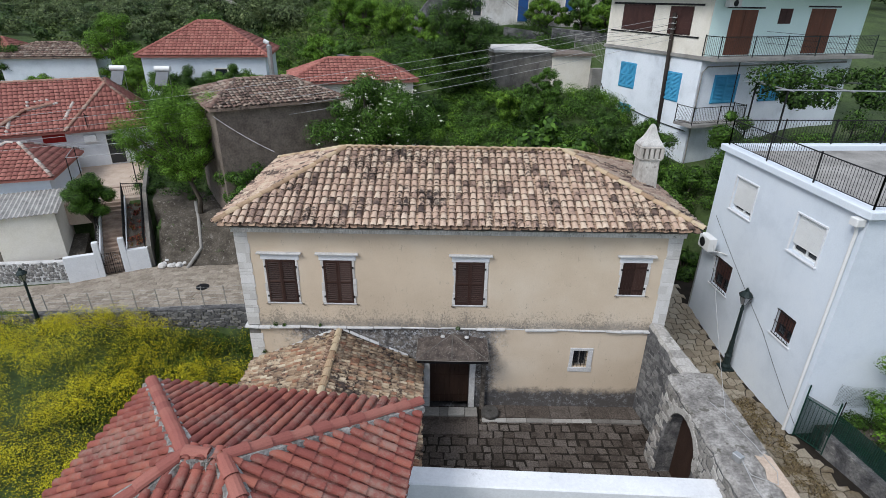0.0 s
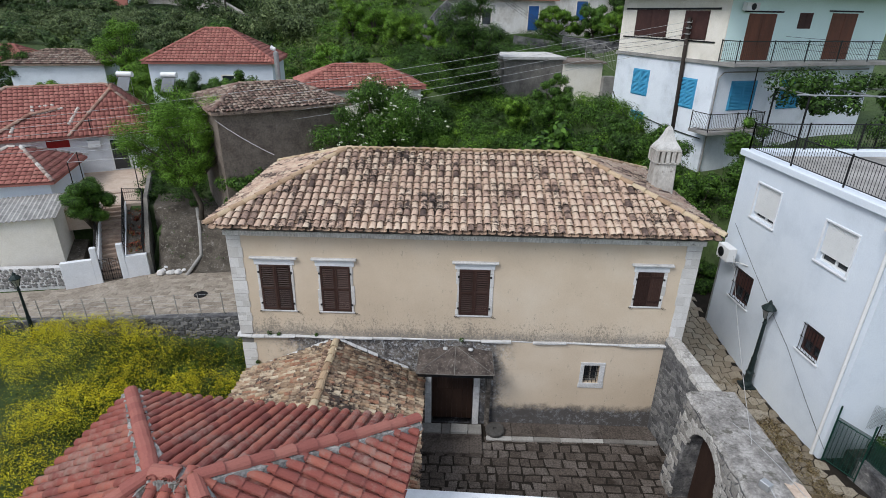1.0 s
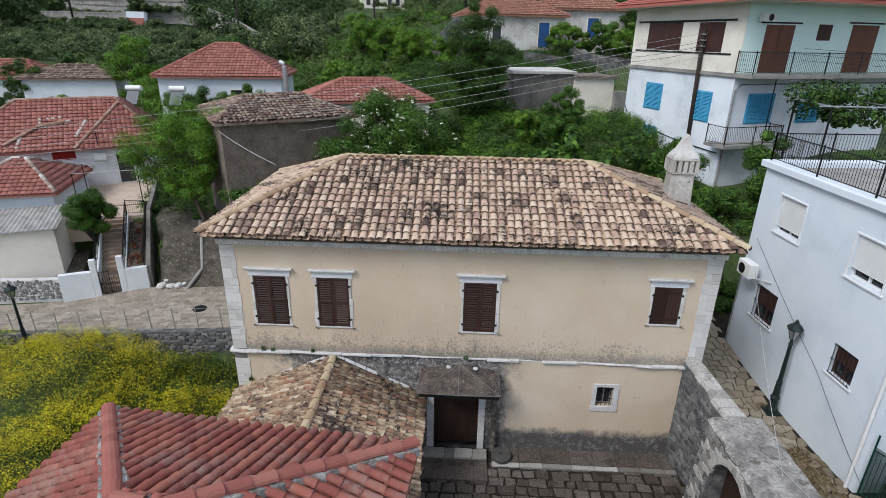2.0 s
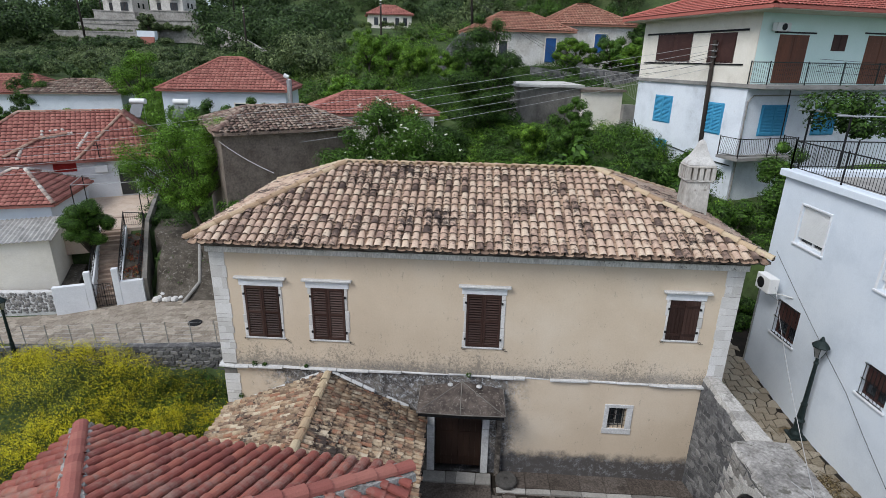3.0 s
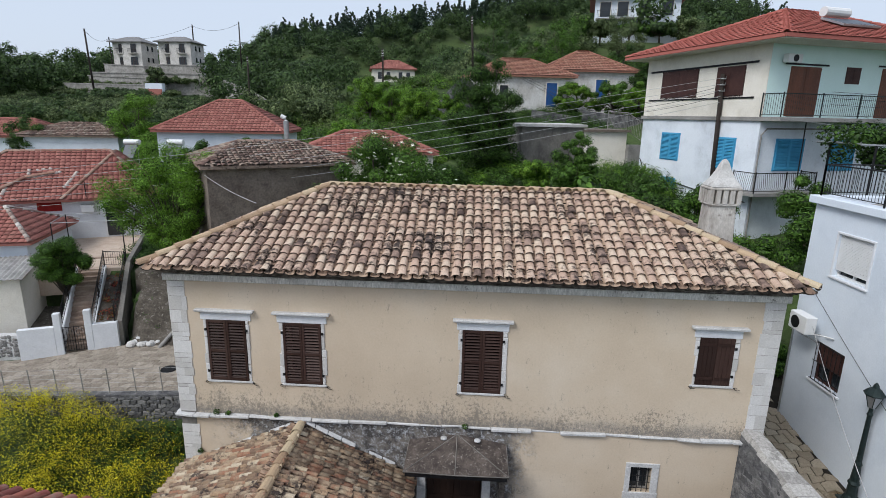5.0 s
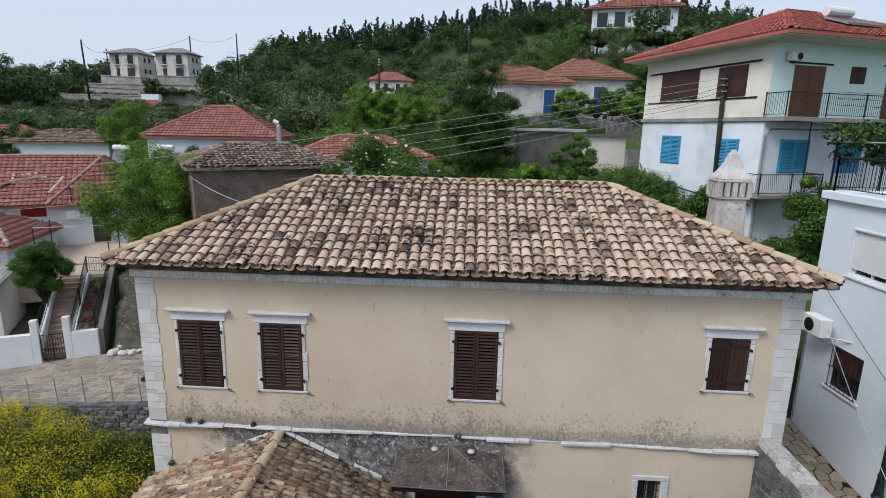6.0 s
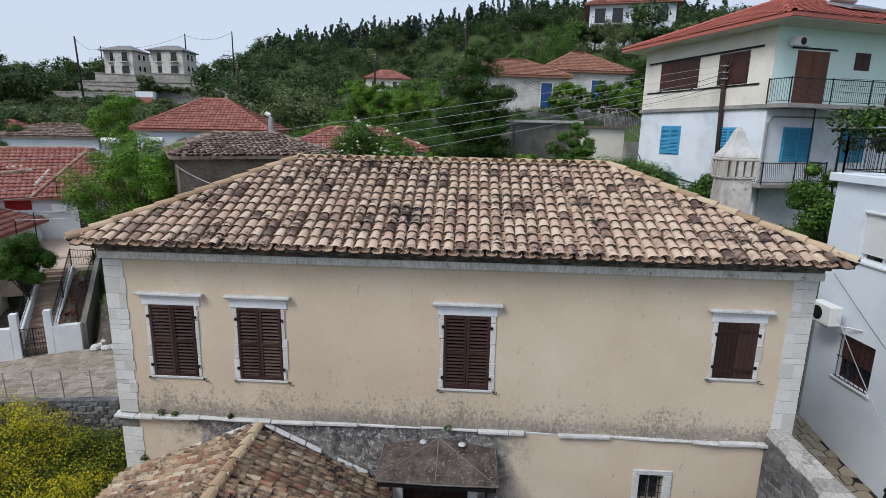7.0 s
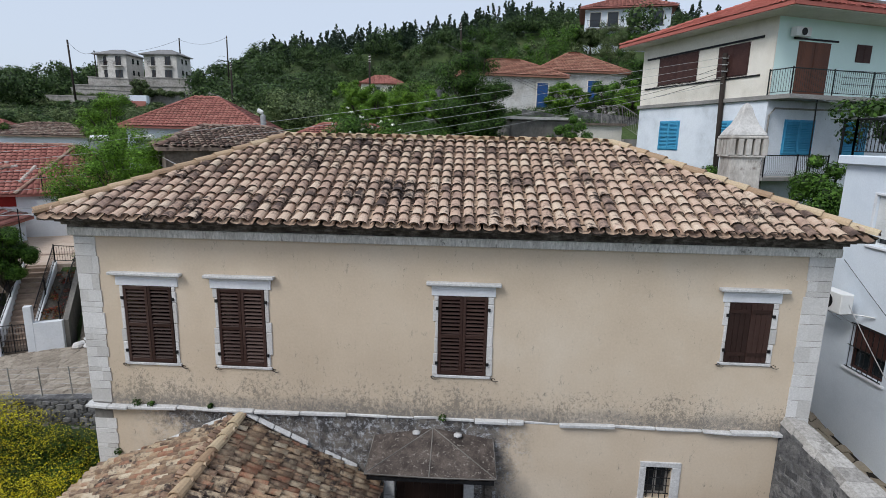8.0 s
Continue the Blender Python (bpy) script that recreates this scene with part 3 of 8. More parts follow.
def slope_frames(P0, P1, Q0, Q1, col, row, over, seed, jitter=1.0, shift=0.0, margin=0.06, raise_=0.0):
    """Frames of tiles over a roof slope with eave P0 to P1 (seen from outside, left to right) and top Q0 to Q1."""
    g = random.Random(seed)
    P0, P1, Q0, Q1 = (Vector(p) for p in (P0, P1, Q0, Q1))
    u = (P1 - P0).normalized()
    w = Q0 - P0
    v = (w - u * w.dot(u)).normalized()
    n = u.cross(v)
    L, Vh = (P1 - P0).length, w.dot(v)
    q0, q1 = w.dot(u), (Q1 - P0).dot(u)
    cols = max(1, round(L / col))
    out = []
    for i in range(cols + (1 if shift else 0)):
        uc = (i + 0.5 - (0.5 if shift else 0)) * L / cols
        wob = g.uniform(-0.012, 0.012) * jitter
        for k in range(int((Vh + over) / row) + 1):
            vv = -over + k * row
            m = min(max((vv + row * 0.45) / Vh, 0), 1)
            if vv > Vh - row * 0.3 or uc < q0 * m + margin * (m > 0) or uc > L - (L - q1) * m - margin * (m > 0):
                continue
            o = P0 + u * (uc + wob + g.uniform(-0.012, 0.012) * jitter) + v * (vv + g.uniform(-0.02, 0.02) * jitter) + n * (raise_ + g.uniform(0, 0.008) * jitter)
            out.append((k, i, basis(o, u, v, n) @ pose(0, 0, 0, 0, g.uniform(-4, 4) * jitter, g.uniform(-2.4, 2.4) * jitter)))
    return out


def line_frames(A, B, step, raise_, seed=0, jitter=1.0):
    g = random.Random(seed)
    A, B = Vector(A), Vector(B)
    v = (B - A).normalized()
    u = v.cross(Vector((0, 0, 1))).normalized()
    n = u.cross(v)
    k = max(1, int((B - A).length / step))
    return [basis(A + (B - A) * i / k + n * (raise_ + g.uniform(0, 0.012) * jitter), u, v, n) @ pose(0, 0, 0, 0, g.uniform(-5, 5) * jitter, g.uniform(-2, 2) * jitter) for i in range(k)]


def hip_corners(cx, cy, hx, hy, zE, zR, ridge, turn):
    """Eave corners (front left, front right, back right, back left) and ridge ends of a hipped roof, ridge along local x."""
    R = Matrix.Translation((cx, cy, 0)) @ Matrix.Rotation(radians(turn), 4, "Z")
    E = [R @ Vector(p) for p in ((-hx, -hy, zE), (hx, -hy, zE), (hx, hy, zE), (-hx, hy, zE))]
    Q = [R @ Vector((-ridge, 0, zR)), R @ Vector((ridge, 0, zR))]
    return E, Q


def hip_slopes(E, Q):
    return [(E[0], E[1], Q[0], Q[1]), (E[1], E[2], Q[1], Q[1]), (E[2], E[3], Q[1], Q[0]), (E[3], E[0], Q[0], Q[0])]


def deck(E, Q, thick, mat, parent, name="roof_deck"):
    m = Mesh()
    d = Vector((0, 0, -thick))
    vs = [*E, *Q] + [p + d for p in E]
    fs = [(0, 1, 5, 4), (1, 2, 5), (2, 3, 4, 5), (3, 0, 4), (0, 6, 7, 1), (1, 7, 8, 2), (2, 8, 9, 3), (3, 9, 6, 0), (6, 9, 8, 7)]
    m.add(vs, fs)
    return m.out(name, mat, parent)


def far_roof(parent, E, Q, mat, col=0.3, row=0.36, h=0.06, seed=3, ridge_mat=None, jitter=0.4):
    """Deck and joined tiles of a roof that stays far off."""
    deck([p.copy() for p in E], Q, 0.14, mat, parent)
    base = barrel(col * 0.98, col * 0.9, row * 1.15, h * 0.75, 4, 0.06, 0.02)
    fr = [m for s in hip_slopes(E, Q) for _, _, m in slope_frames(*s, col, row, 0.03, seed, jitter, raise_=0.005)]
    V, F = lay(base, fr)
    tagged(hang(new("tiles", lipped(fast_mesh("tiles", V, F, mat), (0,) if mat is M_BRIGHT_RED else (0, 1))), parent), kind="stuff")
    capb = barrel(0.26, 0.22, 0.44, 0.1, 5, 0.03)
    fr = line_frames(Q[0], Q[1], 0.4, 0.03, seed, jitter) if (Q[1] - Q[0]).length > 0.5 else []
    for i, q in ((0, 0), (1, 1), (2, 1), (3, 0)):
        fr += line_frames(E[i], Q[q], 0.4, 0.03, seed + i, jitter)
    V, F = lay(capb, fr)
    tagged(hang(new("ridge_tiles", fast_mesh("ridge_tiles", V, F, ridge_mat or mat)), parent), kind="stuff")


def wall_grid(m, x0, x1, z0, z1, y, thick, holes):
    """A wall slab in the xz plane, front at y, going back by thick, with openings through it."""
    xs = sorted({x0, x1, *[h[0] for h in holes], *[h[1] for h in holes]})
    zs = sorted({z0, z1, *[h[2] for h in holes], *[h[3] for h in holes]})
    solid = lambda i, k: 0 <= i < len(xs) - 1 and 0 <= k < len(zs) - 1 and not any(h[0] <= xs[i] and xs[i + 1] <= h[1] and h[2] <= zs[k] and zs[k + 1] <= h[3] for h in holes)
    Y = y + thick
    for i in range(len(xs) - 1):
        for k in range(len(zs) - 1):
            if not solid(i, k):
                continue
            a, b, c, d = xs[i], xs[i + 1], zs[k], zs[k + 1]
            m.add([(a, y, c), (b, y, c), (b, y, d), (a, y, d)], [(0, 1, 2, 3)])
            m.add([(a, Y, c), (b, Y, c), (b, Y, d), (a, Y, d)], [(3, 2, 1, 0)])
            if not solid(i - 1, k):
                m.add([(a, y, c), (a, y, d), (a, Y, d), (a, Y, c)], [(0, 1, 2, 3)])
            if not solid(i + 1, k):
                m.add([(b, y, c), (b, Y, c), (b, Y, d), (b, y, d)], [(0, 1, 2, 3)])
            if not solid(i, k - 1):
                m.add([(a, y, c), (a, Y, c), (b, Y, c), (b, y, c)], [(0, 1, 2, 3)])
            if not solid(i, k + 1):
                m.add([(a, y, d), (b, y, d), (b, Y, d), (a, Y, d)], [(0, 1, 2, 3)])
    return m


def louvre_leaf(parent, x0, x1, z0, z1, y, name="shutter", mat=None, xf=None, slats=None, label=""):
    """A framed shutter leaf with tilted slats and a middle rail."""
    mat = mat or M_SHUTTER
    m, s, d = Mesh(xf), 0.06, 0.045
    m.box(x0, y, z0, x0 + s, y + d, z1).box(x1 - s, y, z0, x1, y + d, z1)
    zm = (z0 + z1) / 2
    for a, b in ((z0, z0 + 0.09), (zm - 0.04, zm + 0.04), (z1 - 0.07, z1)):
        m.box(x0 + s, y + 0.003, a, x1 - s, y + d - 0.003, b)
    leaf = m.out(name, mat, parent, label, bevel=0.006)
    sl = Mesh(xf)
    step = slats or 0.074
    for a, b in ((z0 + 0.09, zm - 0.04), (zm + 0.04, z1 - 0.07)):
        k = max(2, int((b - a) / step))
        for i in range(k):
            zz = a + (b - a) * (i + 0.5) / k
            sl.prism([(x0 + s, y + 0.002, zz - 0.02), (x1 - s, y + 0.002, zz - 0.02), (x1 - s, y + 0.042, zz + 0.012), (x0 + s, y + 0.042, zz + 0.012)], (0, 0.003, 0.008))
    sl.out("slats", mat, leaf)
    return leaf


# ---- ground ----
CONTROL = [(12, 8.5, 2.2), (12, 12, 4.4), (13, 18, 5.8), (12, 26, 7.2), (12, 33, 9.6), (14, 42, 11.4), (20, 14, 5.2), (19, 24, 7.3), (32, 18, 7.0), (30, 42, 12.5),
           (-6, 12, 0.0), (-7, 15, 1.4), (-2, 15, 2.8), (1, 21, 5.0), (-12, 27, 5.2), (-14, 20, 1.9), (-24, 22, 1.6), (-20, 45, 6.6), (-45, 60, 8.0), (-40, 80, 9.5), (-62, 80, 8.5),
           (-58, 95, 11.0), (-28, 92, 9.6), (-8, 118, 16.5), (8, 62, 14.5), (32, 76, 21.5), (-46, 165, 28.5), (-20, 165, 31.5), (3, 165, 35.5), (25, 165, 39), (60, 165, 40.0), (-120, 150, 15.0), (-70, 150, 19.0), (20, -30, -1.0), (-40, -10, -3.0)]
CP = np.array(CONTROL, float)


def sstep(a, b, x):
    t = np.clip((x - a) / (b - a), 0, 1)
    return t * t * (3 - 2 * t)


def street_z(x):
    return -0.6 + 0.07 * (x + 5.6)


def alley_z(y):
    return 0.72 + 0.022 * np.clip(y, 0, 6.5) ** 2


def ground_z(x, y):
    x, y = np.asarray(x, float), np.asarray(y, float)
    d = (x[..., None] - CP[:, 0]) ** 2 + (y[..., None] - CP[:, 1]) ** 2
    w = 1 / (d + 2.0) ** 1.7
    z = (w * CP[:, 2]).sum(-1) / w.sum(-1)

    def plate(z, x0, x1, y0, y1, zz, s):
        k = sstep(x0 - s, x0, x) * (1 - sstep(x1, x1 + s, x)) * sstep(y0 - s, y0, y) * (1 - sstep(y1, y1 + s, y))
        return z * (1 - k) + zz * k
    z = plate(z, -60, 0.6, -60, 6.95, -2.45, 0.12)
    z = plate(z, 0.4, 40, -60, 7.2, -0.5, 0.5)
    z = plate(z, 15.2, 19.4 + 0.27 * np.maximum(0, -2.75 - y), -30, 10, alley_z(y) - 0.12, 0.6)
    z = plate(z, 19.9 + 0.27 * np.maximum(0, -2.75 - y), 45, -40, -1.6, 1.1, 0.5)
    k = (1 - sstep(0.5, 0.65, x)) * sstep(6.95, 7.1, y) * (1 - sstep(11.6, 13.4, y))
    z = z * (1 - k) + (street_z(x) - 0.12) * k
    z = plate(z, -24, -9.4, 15.0, 25, 1.75, 0.6)
    z = plate(z, -30, -9.1 - (y - 11.8) * 0.36, 11.3, 14.8, -1.3, 0.15)
    return z


def axis(lo, mid0, mid1, hi, fine, coarse):
    a = np.arange(mid0, mid1, fine)
    b = mid1 + (hi - mid1) * (np.arange(1, coarse + 1) / coarse) ** 2
    c = mid0 - (mid0 - lo) * (np.arange(coarse, 0, -1) / coarse) ** 2
    return np.concatenate([c, a, b])


gx, gy = axis(-900, -30, 45, 900, 0.6, 50), axis(-300, -14, 46, 1500, 0.6, 64)
GX, GY = np.meshgrid(gx, gy)
GZ = ground_z(GX, GY)
GZ = GZ + np.where(GY > 220, (GY - 220) * -0.05, 0)
nx, ny = len(gx), len(gy)
ii = (np.arange(ny - 1)[:, None] * nx + np.arange(nx - 1)[None]).ravel()
ground = new("ground", fast_mesh("ground", np.stack([GX, GY, GZ], -1).reshape(-1, 3), np.stack([ii, ii + 1, ii + nx + 1, ii + nx], 1), M_GRASS))
ground.data.polygons.foreach_set("use_smooth", [True] * len(ground.data.polygons))
tagged(ground, "rough green hillside of grass and earth", "ground", kind="structure")

# street on its retaining wall
m = Mesh()
m.prism([(-40, 7.15, street_z(-40)), (0.2, 7.15, street_z(0.2)), (0.2, 12.3, street_z(0.2)), (-9.0, 11.9, street_z(-9)), (-14, 10.1, street_z(-14)), (-40, 8.6, street_z(-40))], (0, 0, -0.3))
street = tagged(m.out("road", M_SETT), "grey stone-paved village street sloping down", "street", kind="structure")
m = Mesh()
m.box(-40, 6.8, -3.2, 0.2, 7.15, -0.5)
for q in range(len(m.v)):
    x, y, z = m.v[q]
    if z > -1:
        m.v[q] = (x, y, street_z(x) + 0.06)
retaining = tagged(m.out("retaining_wall", M_RUBBLE), "dark mossy rubble retaining wall below the street", "wall", kind="structure")

# alley
m = Mesh()
for k in range(26):
    ya, yb = -14 + k, -13 + k
    m.prism([(14.5, ya, alley_z(ya) - 0.03), (20.3, ya, alley_z(ya) - 0.03), (20.3, yb, alley_z(yb) - 0.03), (14.5, yb, alley_z(yb) - 0.03)], (0, 0, -0.3))
alley = tagged(m.out("pavement", M_JOINT), "brown crazy-paved stone alley", "pavement", kind="structure")

# courtyard floor
m = Mesh()
m.box(5.6, -6.0, -0.45, 14.6, 0.0, -0.13)
court = tagged(m.out("floor", M_JOINT), "dark worn flagstone courtyard floor", "courtyard floor", kind="structure")

# ---- main house ----
W, D = 14.46, 6.6
house = thing("house", "two-storey ochre house with hipped clay-tile roof and shutters", "house", (W / 2, D / 2, -0.4))
WIN = [(0.87, 1.855, 4.35, 5.96), (2.785, 3.73, 4.345, 5.96), (7.175, 8.135, 4.335, 5.965), (12.70, 13.50, 4.83, 6.03)]
SMALL = (11.47, 11.98, 1.79, 2.50)
DOOR = (6.33, 7.77, -0.4, 2.3)
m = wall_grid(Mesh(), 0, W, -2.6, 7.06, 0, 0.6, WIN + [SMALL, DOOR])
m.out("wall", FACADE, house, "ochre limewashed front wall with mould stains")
m = Mesh()
for q in ((0, 0.6, -2.6, 0.6, D, 7.06), (W - 0.6, 0.6, -2.6, W, D, 7.06), (0.6, D - 0.6, -2.6, W - 0.6, D, 7.06)):
    Mesh().box(*q).out("wall", FACADE, house)
for z0, z1 in ((-0.6, -0.45), (3.1, 3.3), (6.9, 7.05)):
    Mesh().box(0.6, 0.6, z0, W - 0.6, D - 0.6, z1).out("inner_floor", M_MUD, house)
# cornice: pale band, then a black stepped moulding under the tiles
m = Mesh()
for z0, z1, o in ((6.96, 7.12, 0.09),):
    m.box(-o, -o, z0, W + o, D + o, z1)
m.out("cornice", M_CORNICE, house, "pale stone band under the eaves", bevel=0.012)
# the shade below the eaves is put into the moulding's near-black colour
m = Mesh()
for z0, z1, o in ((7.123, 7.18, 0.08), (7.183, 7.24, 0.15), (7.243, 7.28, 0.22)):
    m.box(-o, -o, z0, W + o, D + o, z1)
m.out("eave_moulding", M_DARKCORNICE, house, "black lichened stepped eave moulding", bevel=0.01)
RE = [Vector(p) for p in ((-0.42, -0.38, 7.36), (W + 0.4, -0.38, 7.36), (W + 0.4, D + 0.38, 7.36), (-0.42, D + 0.38, 7.36))]
RQ = [Vector((3.2, 3.15, 8.86)), Vector((11.05, 3.15, 8.86))]
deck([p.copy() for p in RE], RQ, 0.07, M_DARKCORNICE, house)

# string course of broken slabs
g = random.Random(4)
x = -0.12
while x < W - 0.1:
    L = g.uniform(0.3, 1.1)
    x1 = min(x + L, W + 0.02)
    o = g.choice((0.12, 0.1, 0.07, 0.045, 0.03, 0.02)) if x > 0.5 else 0.14
    s = Mesh()
    s.box(x + 0.004, -o, 3.335 + g.uniform(-0.015, 0.01), x1 - 0.004, 0.02, 3.39 + g.uniform(-0.012, 0.014))
    s.out("string_course_slab", M_WHITESTONE, house, bevel=0.012, rough=0.03)
    x = x1
s = Mesh()
s.box(-0.14, -0.02, 3.32, -0.002, D, 3.4)
s.out("string_course_slab", M_WHITESTONE, house, bevel=0.012)

# quoins on both front corners, on a dark joint bed
Mesh().box(-0.012, -0.012, -2.5, 0.37, 0.28, 6.97).out("joint_bed", M_CONCDARK, house)
Mesh().box(W - 0.37, -0.012, 0.2, W + 0.012, 0.28, 6.97).out("joint_bed", M_CONCDARK, house)
g = random.Random(11)
for side in (0, 1):
    z, k = (-2.5 if side == 0 else 0.2), 0
    while z < 6.96:
        hgt = min(g.choice((0.12, 0.2, 0.26, 0.34)) + g.uniform(-0.03, 0.03), 6.975 - z)
        if 3.3 < z + hgt and z < 3.42:
            z, hgt = 3.42, 0.3
        wide = 0.42 + g.uniform(-0.025, 0.025)
        cut = g.choice((None, 0.3, 0.2, 0.26, 0.16, 0.24))
        spans = [(0, wide)] if cut is None else [(0, cut), (cut + 0.016, wide)]
        for a, b in spans:
            s = Mesh()
            if side == 0:
                s.box(a - 0.03, -0.014 - g.uniform(0, 0.006), z + 0.004, b - 0.004, 0.3 if a == 0 else 0.05, z + hgt - 0.004)
            else:
                s.box(W - b, -0.014 - g.uniform(0, 0.006), z + 0.004, W - a + 0.03, 0.3 if a == 0 else 0.05, z + hgt - 0.004)
            s.out("quoin_stone", M_STONE, house, bevel=0.003)
        z += hgt
        k += 1


def window(name, x0, x1, z0, z1, solid, label):
    e = thing(name, label, "window", ((x0 + x1) / 2, 0, z0), kind="structure")
    s = Mesh()
    s.box(x0 - 0.24, -0.13, z1 + 0.224, x1 + 0.24, 0.01, z1 + 0.29)
    s.out("lintel_cornice", M_WHITESTONE, e, bevel=0.015, rough=0.012)
    s = Mesh()
    s.box(x0 - 0.14, -0.03, z1 + 0.004, x1 + 0.14, 0.3, z1 + 0.22)
    s.out("lintel", M_LIME, e, "whitewashed stone lintel", bevel=0.01)
    for a, b in ((x0 - 0.11, x0 - 0.002), (x1 + 0.002, x1 + 0.11)):
        z = z0
        while z < z1 - 0.01:
            h = min(g.uniform(0.2, 0.48), z1 - z)
            s = Mesh()
            wd = g.uniform(0.055, 0.125)
            s.box(b - wd if b < x0 else a, -0.02 - g.uniform(0, 0.01), z + 0.004, b if b < x0 else a + wd, 0.25, z + h - 0.004)
            s.out("jamb_stone", M_STONE, e, bevel=0.008)
            z += h
    s = Mesh()
    s.box(x0 - 0.1, -0.035, z0 - 0.06, x1 + 0.1, 0.3, z0 - 0.004)
    s.out("window_sill", M_WHITESTONE, e, bevel=0.008)
    xm = (x0 + x1) / 2
    for a, b in ((x0 + 0.004, xm - 0.002), (xm + 0.002, x1 - 0.004)):
        if solid:
            s = Mesh()
            for i in range(4):
                s.box(a + (b - a) * i / 4 + 0.002, -0.03, z0 + 0.004, a + (b - a) * (i + 1) / 4 - 0.002, 0.01, z1 - 0.004)
            leaf = s.out("shutter", M_SHUTTER, e, "closed brown board shutter leaf", bevel=0.005)
            r = Mesh()
            for zz in (z0 + 0.14, z1 - 0.2):
                r.box(a + 0.02, -0.045, zz, b - 0.02, -0.03, zz + 0.07)
            r.out("ledge", M_SHUTTER, leaf)
        else:
            louvre_leaf(e, a, b, z0 + 0.004, z1 - 0.004, -0.035, label="closed brown louvred shutter leaf")
        hx = a if a < xm - 0.01 and b < xm + 0.01 else b
    for hx, sg in ((x0, -1), (x1, 1)):
        for zz in (z0 + 0.25, z1 - 0.25):
            s = Mesh()
            s.box(min(hx, hx + sg * 0.05), -0.05, zz - 0.03, max(hx, hx + sg * 0.05), -0.02, zz + 0.03)
            s.out("hinge", M_IRON, e)
        s = Mesh()
        c = Vector((hx + sg * 0.12, -0.05, z0 - 0.06))
        s.tube([c + Vector((0.06 * math.cos(q) * (1 if q < 3.2 else 0.8) + (q * 0.016), 0, 0.035 * math.sin(q))) for q in [j * 0.7 for j in range(9)]], 0.008, 0.006, 5)
        s.tube([c, c + Vector((0, 0.06, 0))], 0.008, 0.008, 5)
        s.out("shutter_stay", M_IRON, e)
    return e


for i, q in enumerate(WIN):
    window("window_%d" % (i + 1), *q, i == 3, "closed brown %s shutters in a white stone surround" % ("board" if i == 3 else "louvred"))

# small barred ground-floor window
e = thing("window_5", "small barred window in a whitewashed stone surround", "window", (12.0, 0, 1.5), kind="structure")
x0, x1, z0, z1 = SMALL
for n_, a, b, c, d in (("jamb_stone", x0 - 0.13, x0 - 0.002, z0 - 0.002, z1 + 0.002), ("jamb_stone", x1 + 0.002, x1 + 0.18, z0 - 0.002, z1 + 0.002), ("lintel", x0 - 0.13, x1 + 0.18, z1 + 0.006, z1 + 0.12), ("window_sill", x0 - 0.15, x1 + 0.2, z0 - 0.2, z0 - 0.006)):
    s = Mesh()
    s.box(a, -0.03, c, b, 0.25, d)
    s.out(n_, M_WHITESTONE, e, bevel=0.01)
s = Mesh()
for a, b, c, d in ((x0, x0 + 0.05, z0, z1), (x1 - 0.05, x1, z0, z1), (x0 + 0.05, x1 - 0.05, z0, z0 + 0.05), (x0 + 0.05, x1 - 0.05, z1 - 0.05, z1), ((x0 + x1) / 2 - 0.03, (x0 + x1) / 2 + 0.03, z0 + 0.05, z1 - 0.05)):
    s.box(a, 0.16, c, b, 0.2, d)
s.out("window_frame", M_CONC, e)
s = Mesh()
s.box(x0 + 0.05, 0.175, z0 + 0.05, x1 - 0.05, 0.185, z1 - 0.05)
s.out("pane", M_GLASS, e)
for i in range(4):
    s = Mesh()
    xx = x0 + (x1 - x0) * (i + 0.5) / 4
    s.tube([(xx, 0.02, z0 - 0.004), (xx, 0.02, z1 + 0.004)], 0.011, seg=6)
    s.out("grille_bar", M_IRON, e)
for i in range(4):
    s = Mesh()
    zz = z0 + (z1 - z0) * (i + 0.5) / 4
    s.tube([(x0 - 0.004, 0.035, zz), (x1 + 0.004, 0.035, zz)], 0.01, seg=6)
    s.out("grille_bar", M_IRON, e)

# door and porch
e = thing("door_1", "dark brown double door between white stone jambs", "door", (7.05, 0.2, -0.1), kind="structure")
for a, b in ((6.34, 7.048), (7.052, 7.76)):
    s = Mesh()
    for i in range(4):
        s.box(a + (b - a) * i / 4 + 0.002, 0.2, -0.06, a + (b - a) * (i + 1) / 4 - 0.002, 0.26, 2.28)
    leaf = s.out("door_leaf", M_DOOR, e, bevel=0.004)
    s = Mesh()
    for zz in (0.15, 1.1, 2.0):
        s.box(a + 0.03, 0.185, zz, b - 0.03, 0.2, zz + 0.12)
    s.out("ledge", M_DOOR, leaf)
for a, b in ((6.09, 6.326), (7.774, 7.99)):
    s = Mesh()
    z = -0.12
    while z < 2.28:
        h = min(g.uniform(0.35, 0.7), 2.3 - z)
        s.box(a, -0.06, z + 0.003, b, 0.28, z + h - 0.003)
        z += h
    s.out("jamb", M_WHITESTONE, e, bevel=0.01)
s = Mesh()
s.box(6.09, -0.06, 2.304, 7.99, 0.28, 2.5)
s.out("lintel", M_WHITESTONE, e, bevel=0.01)

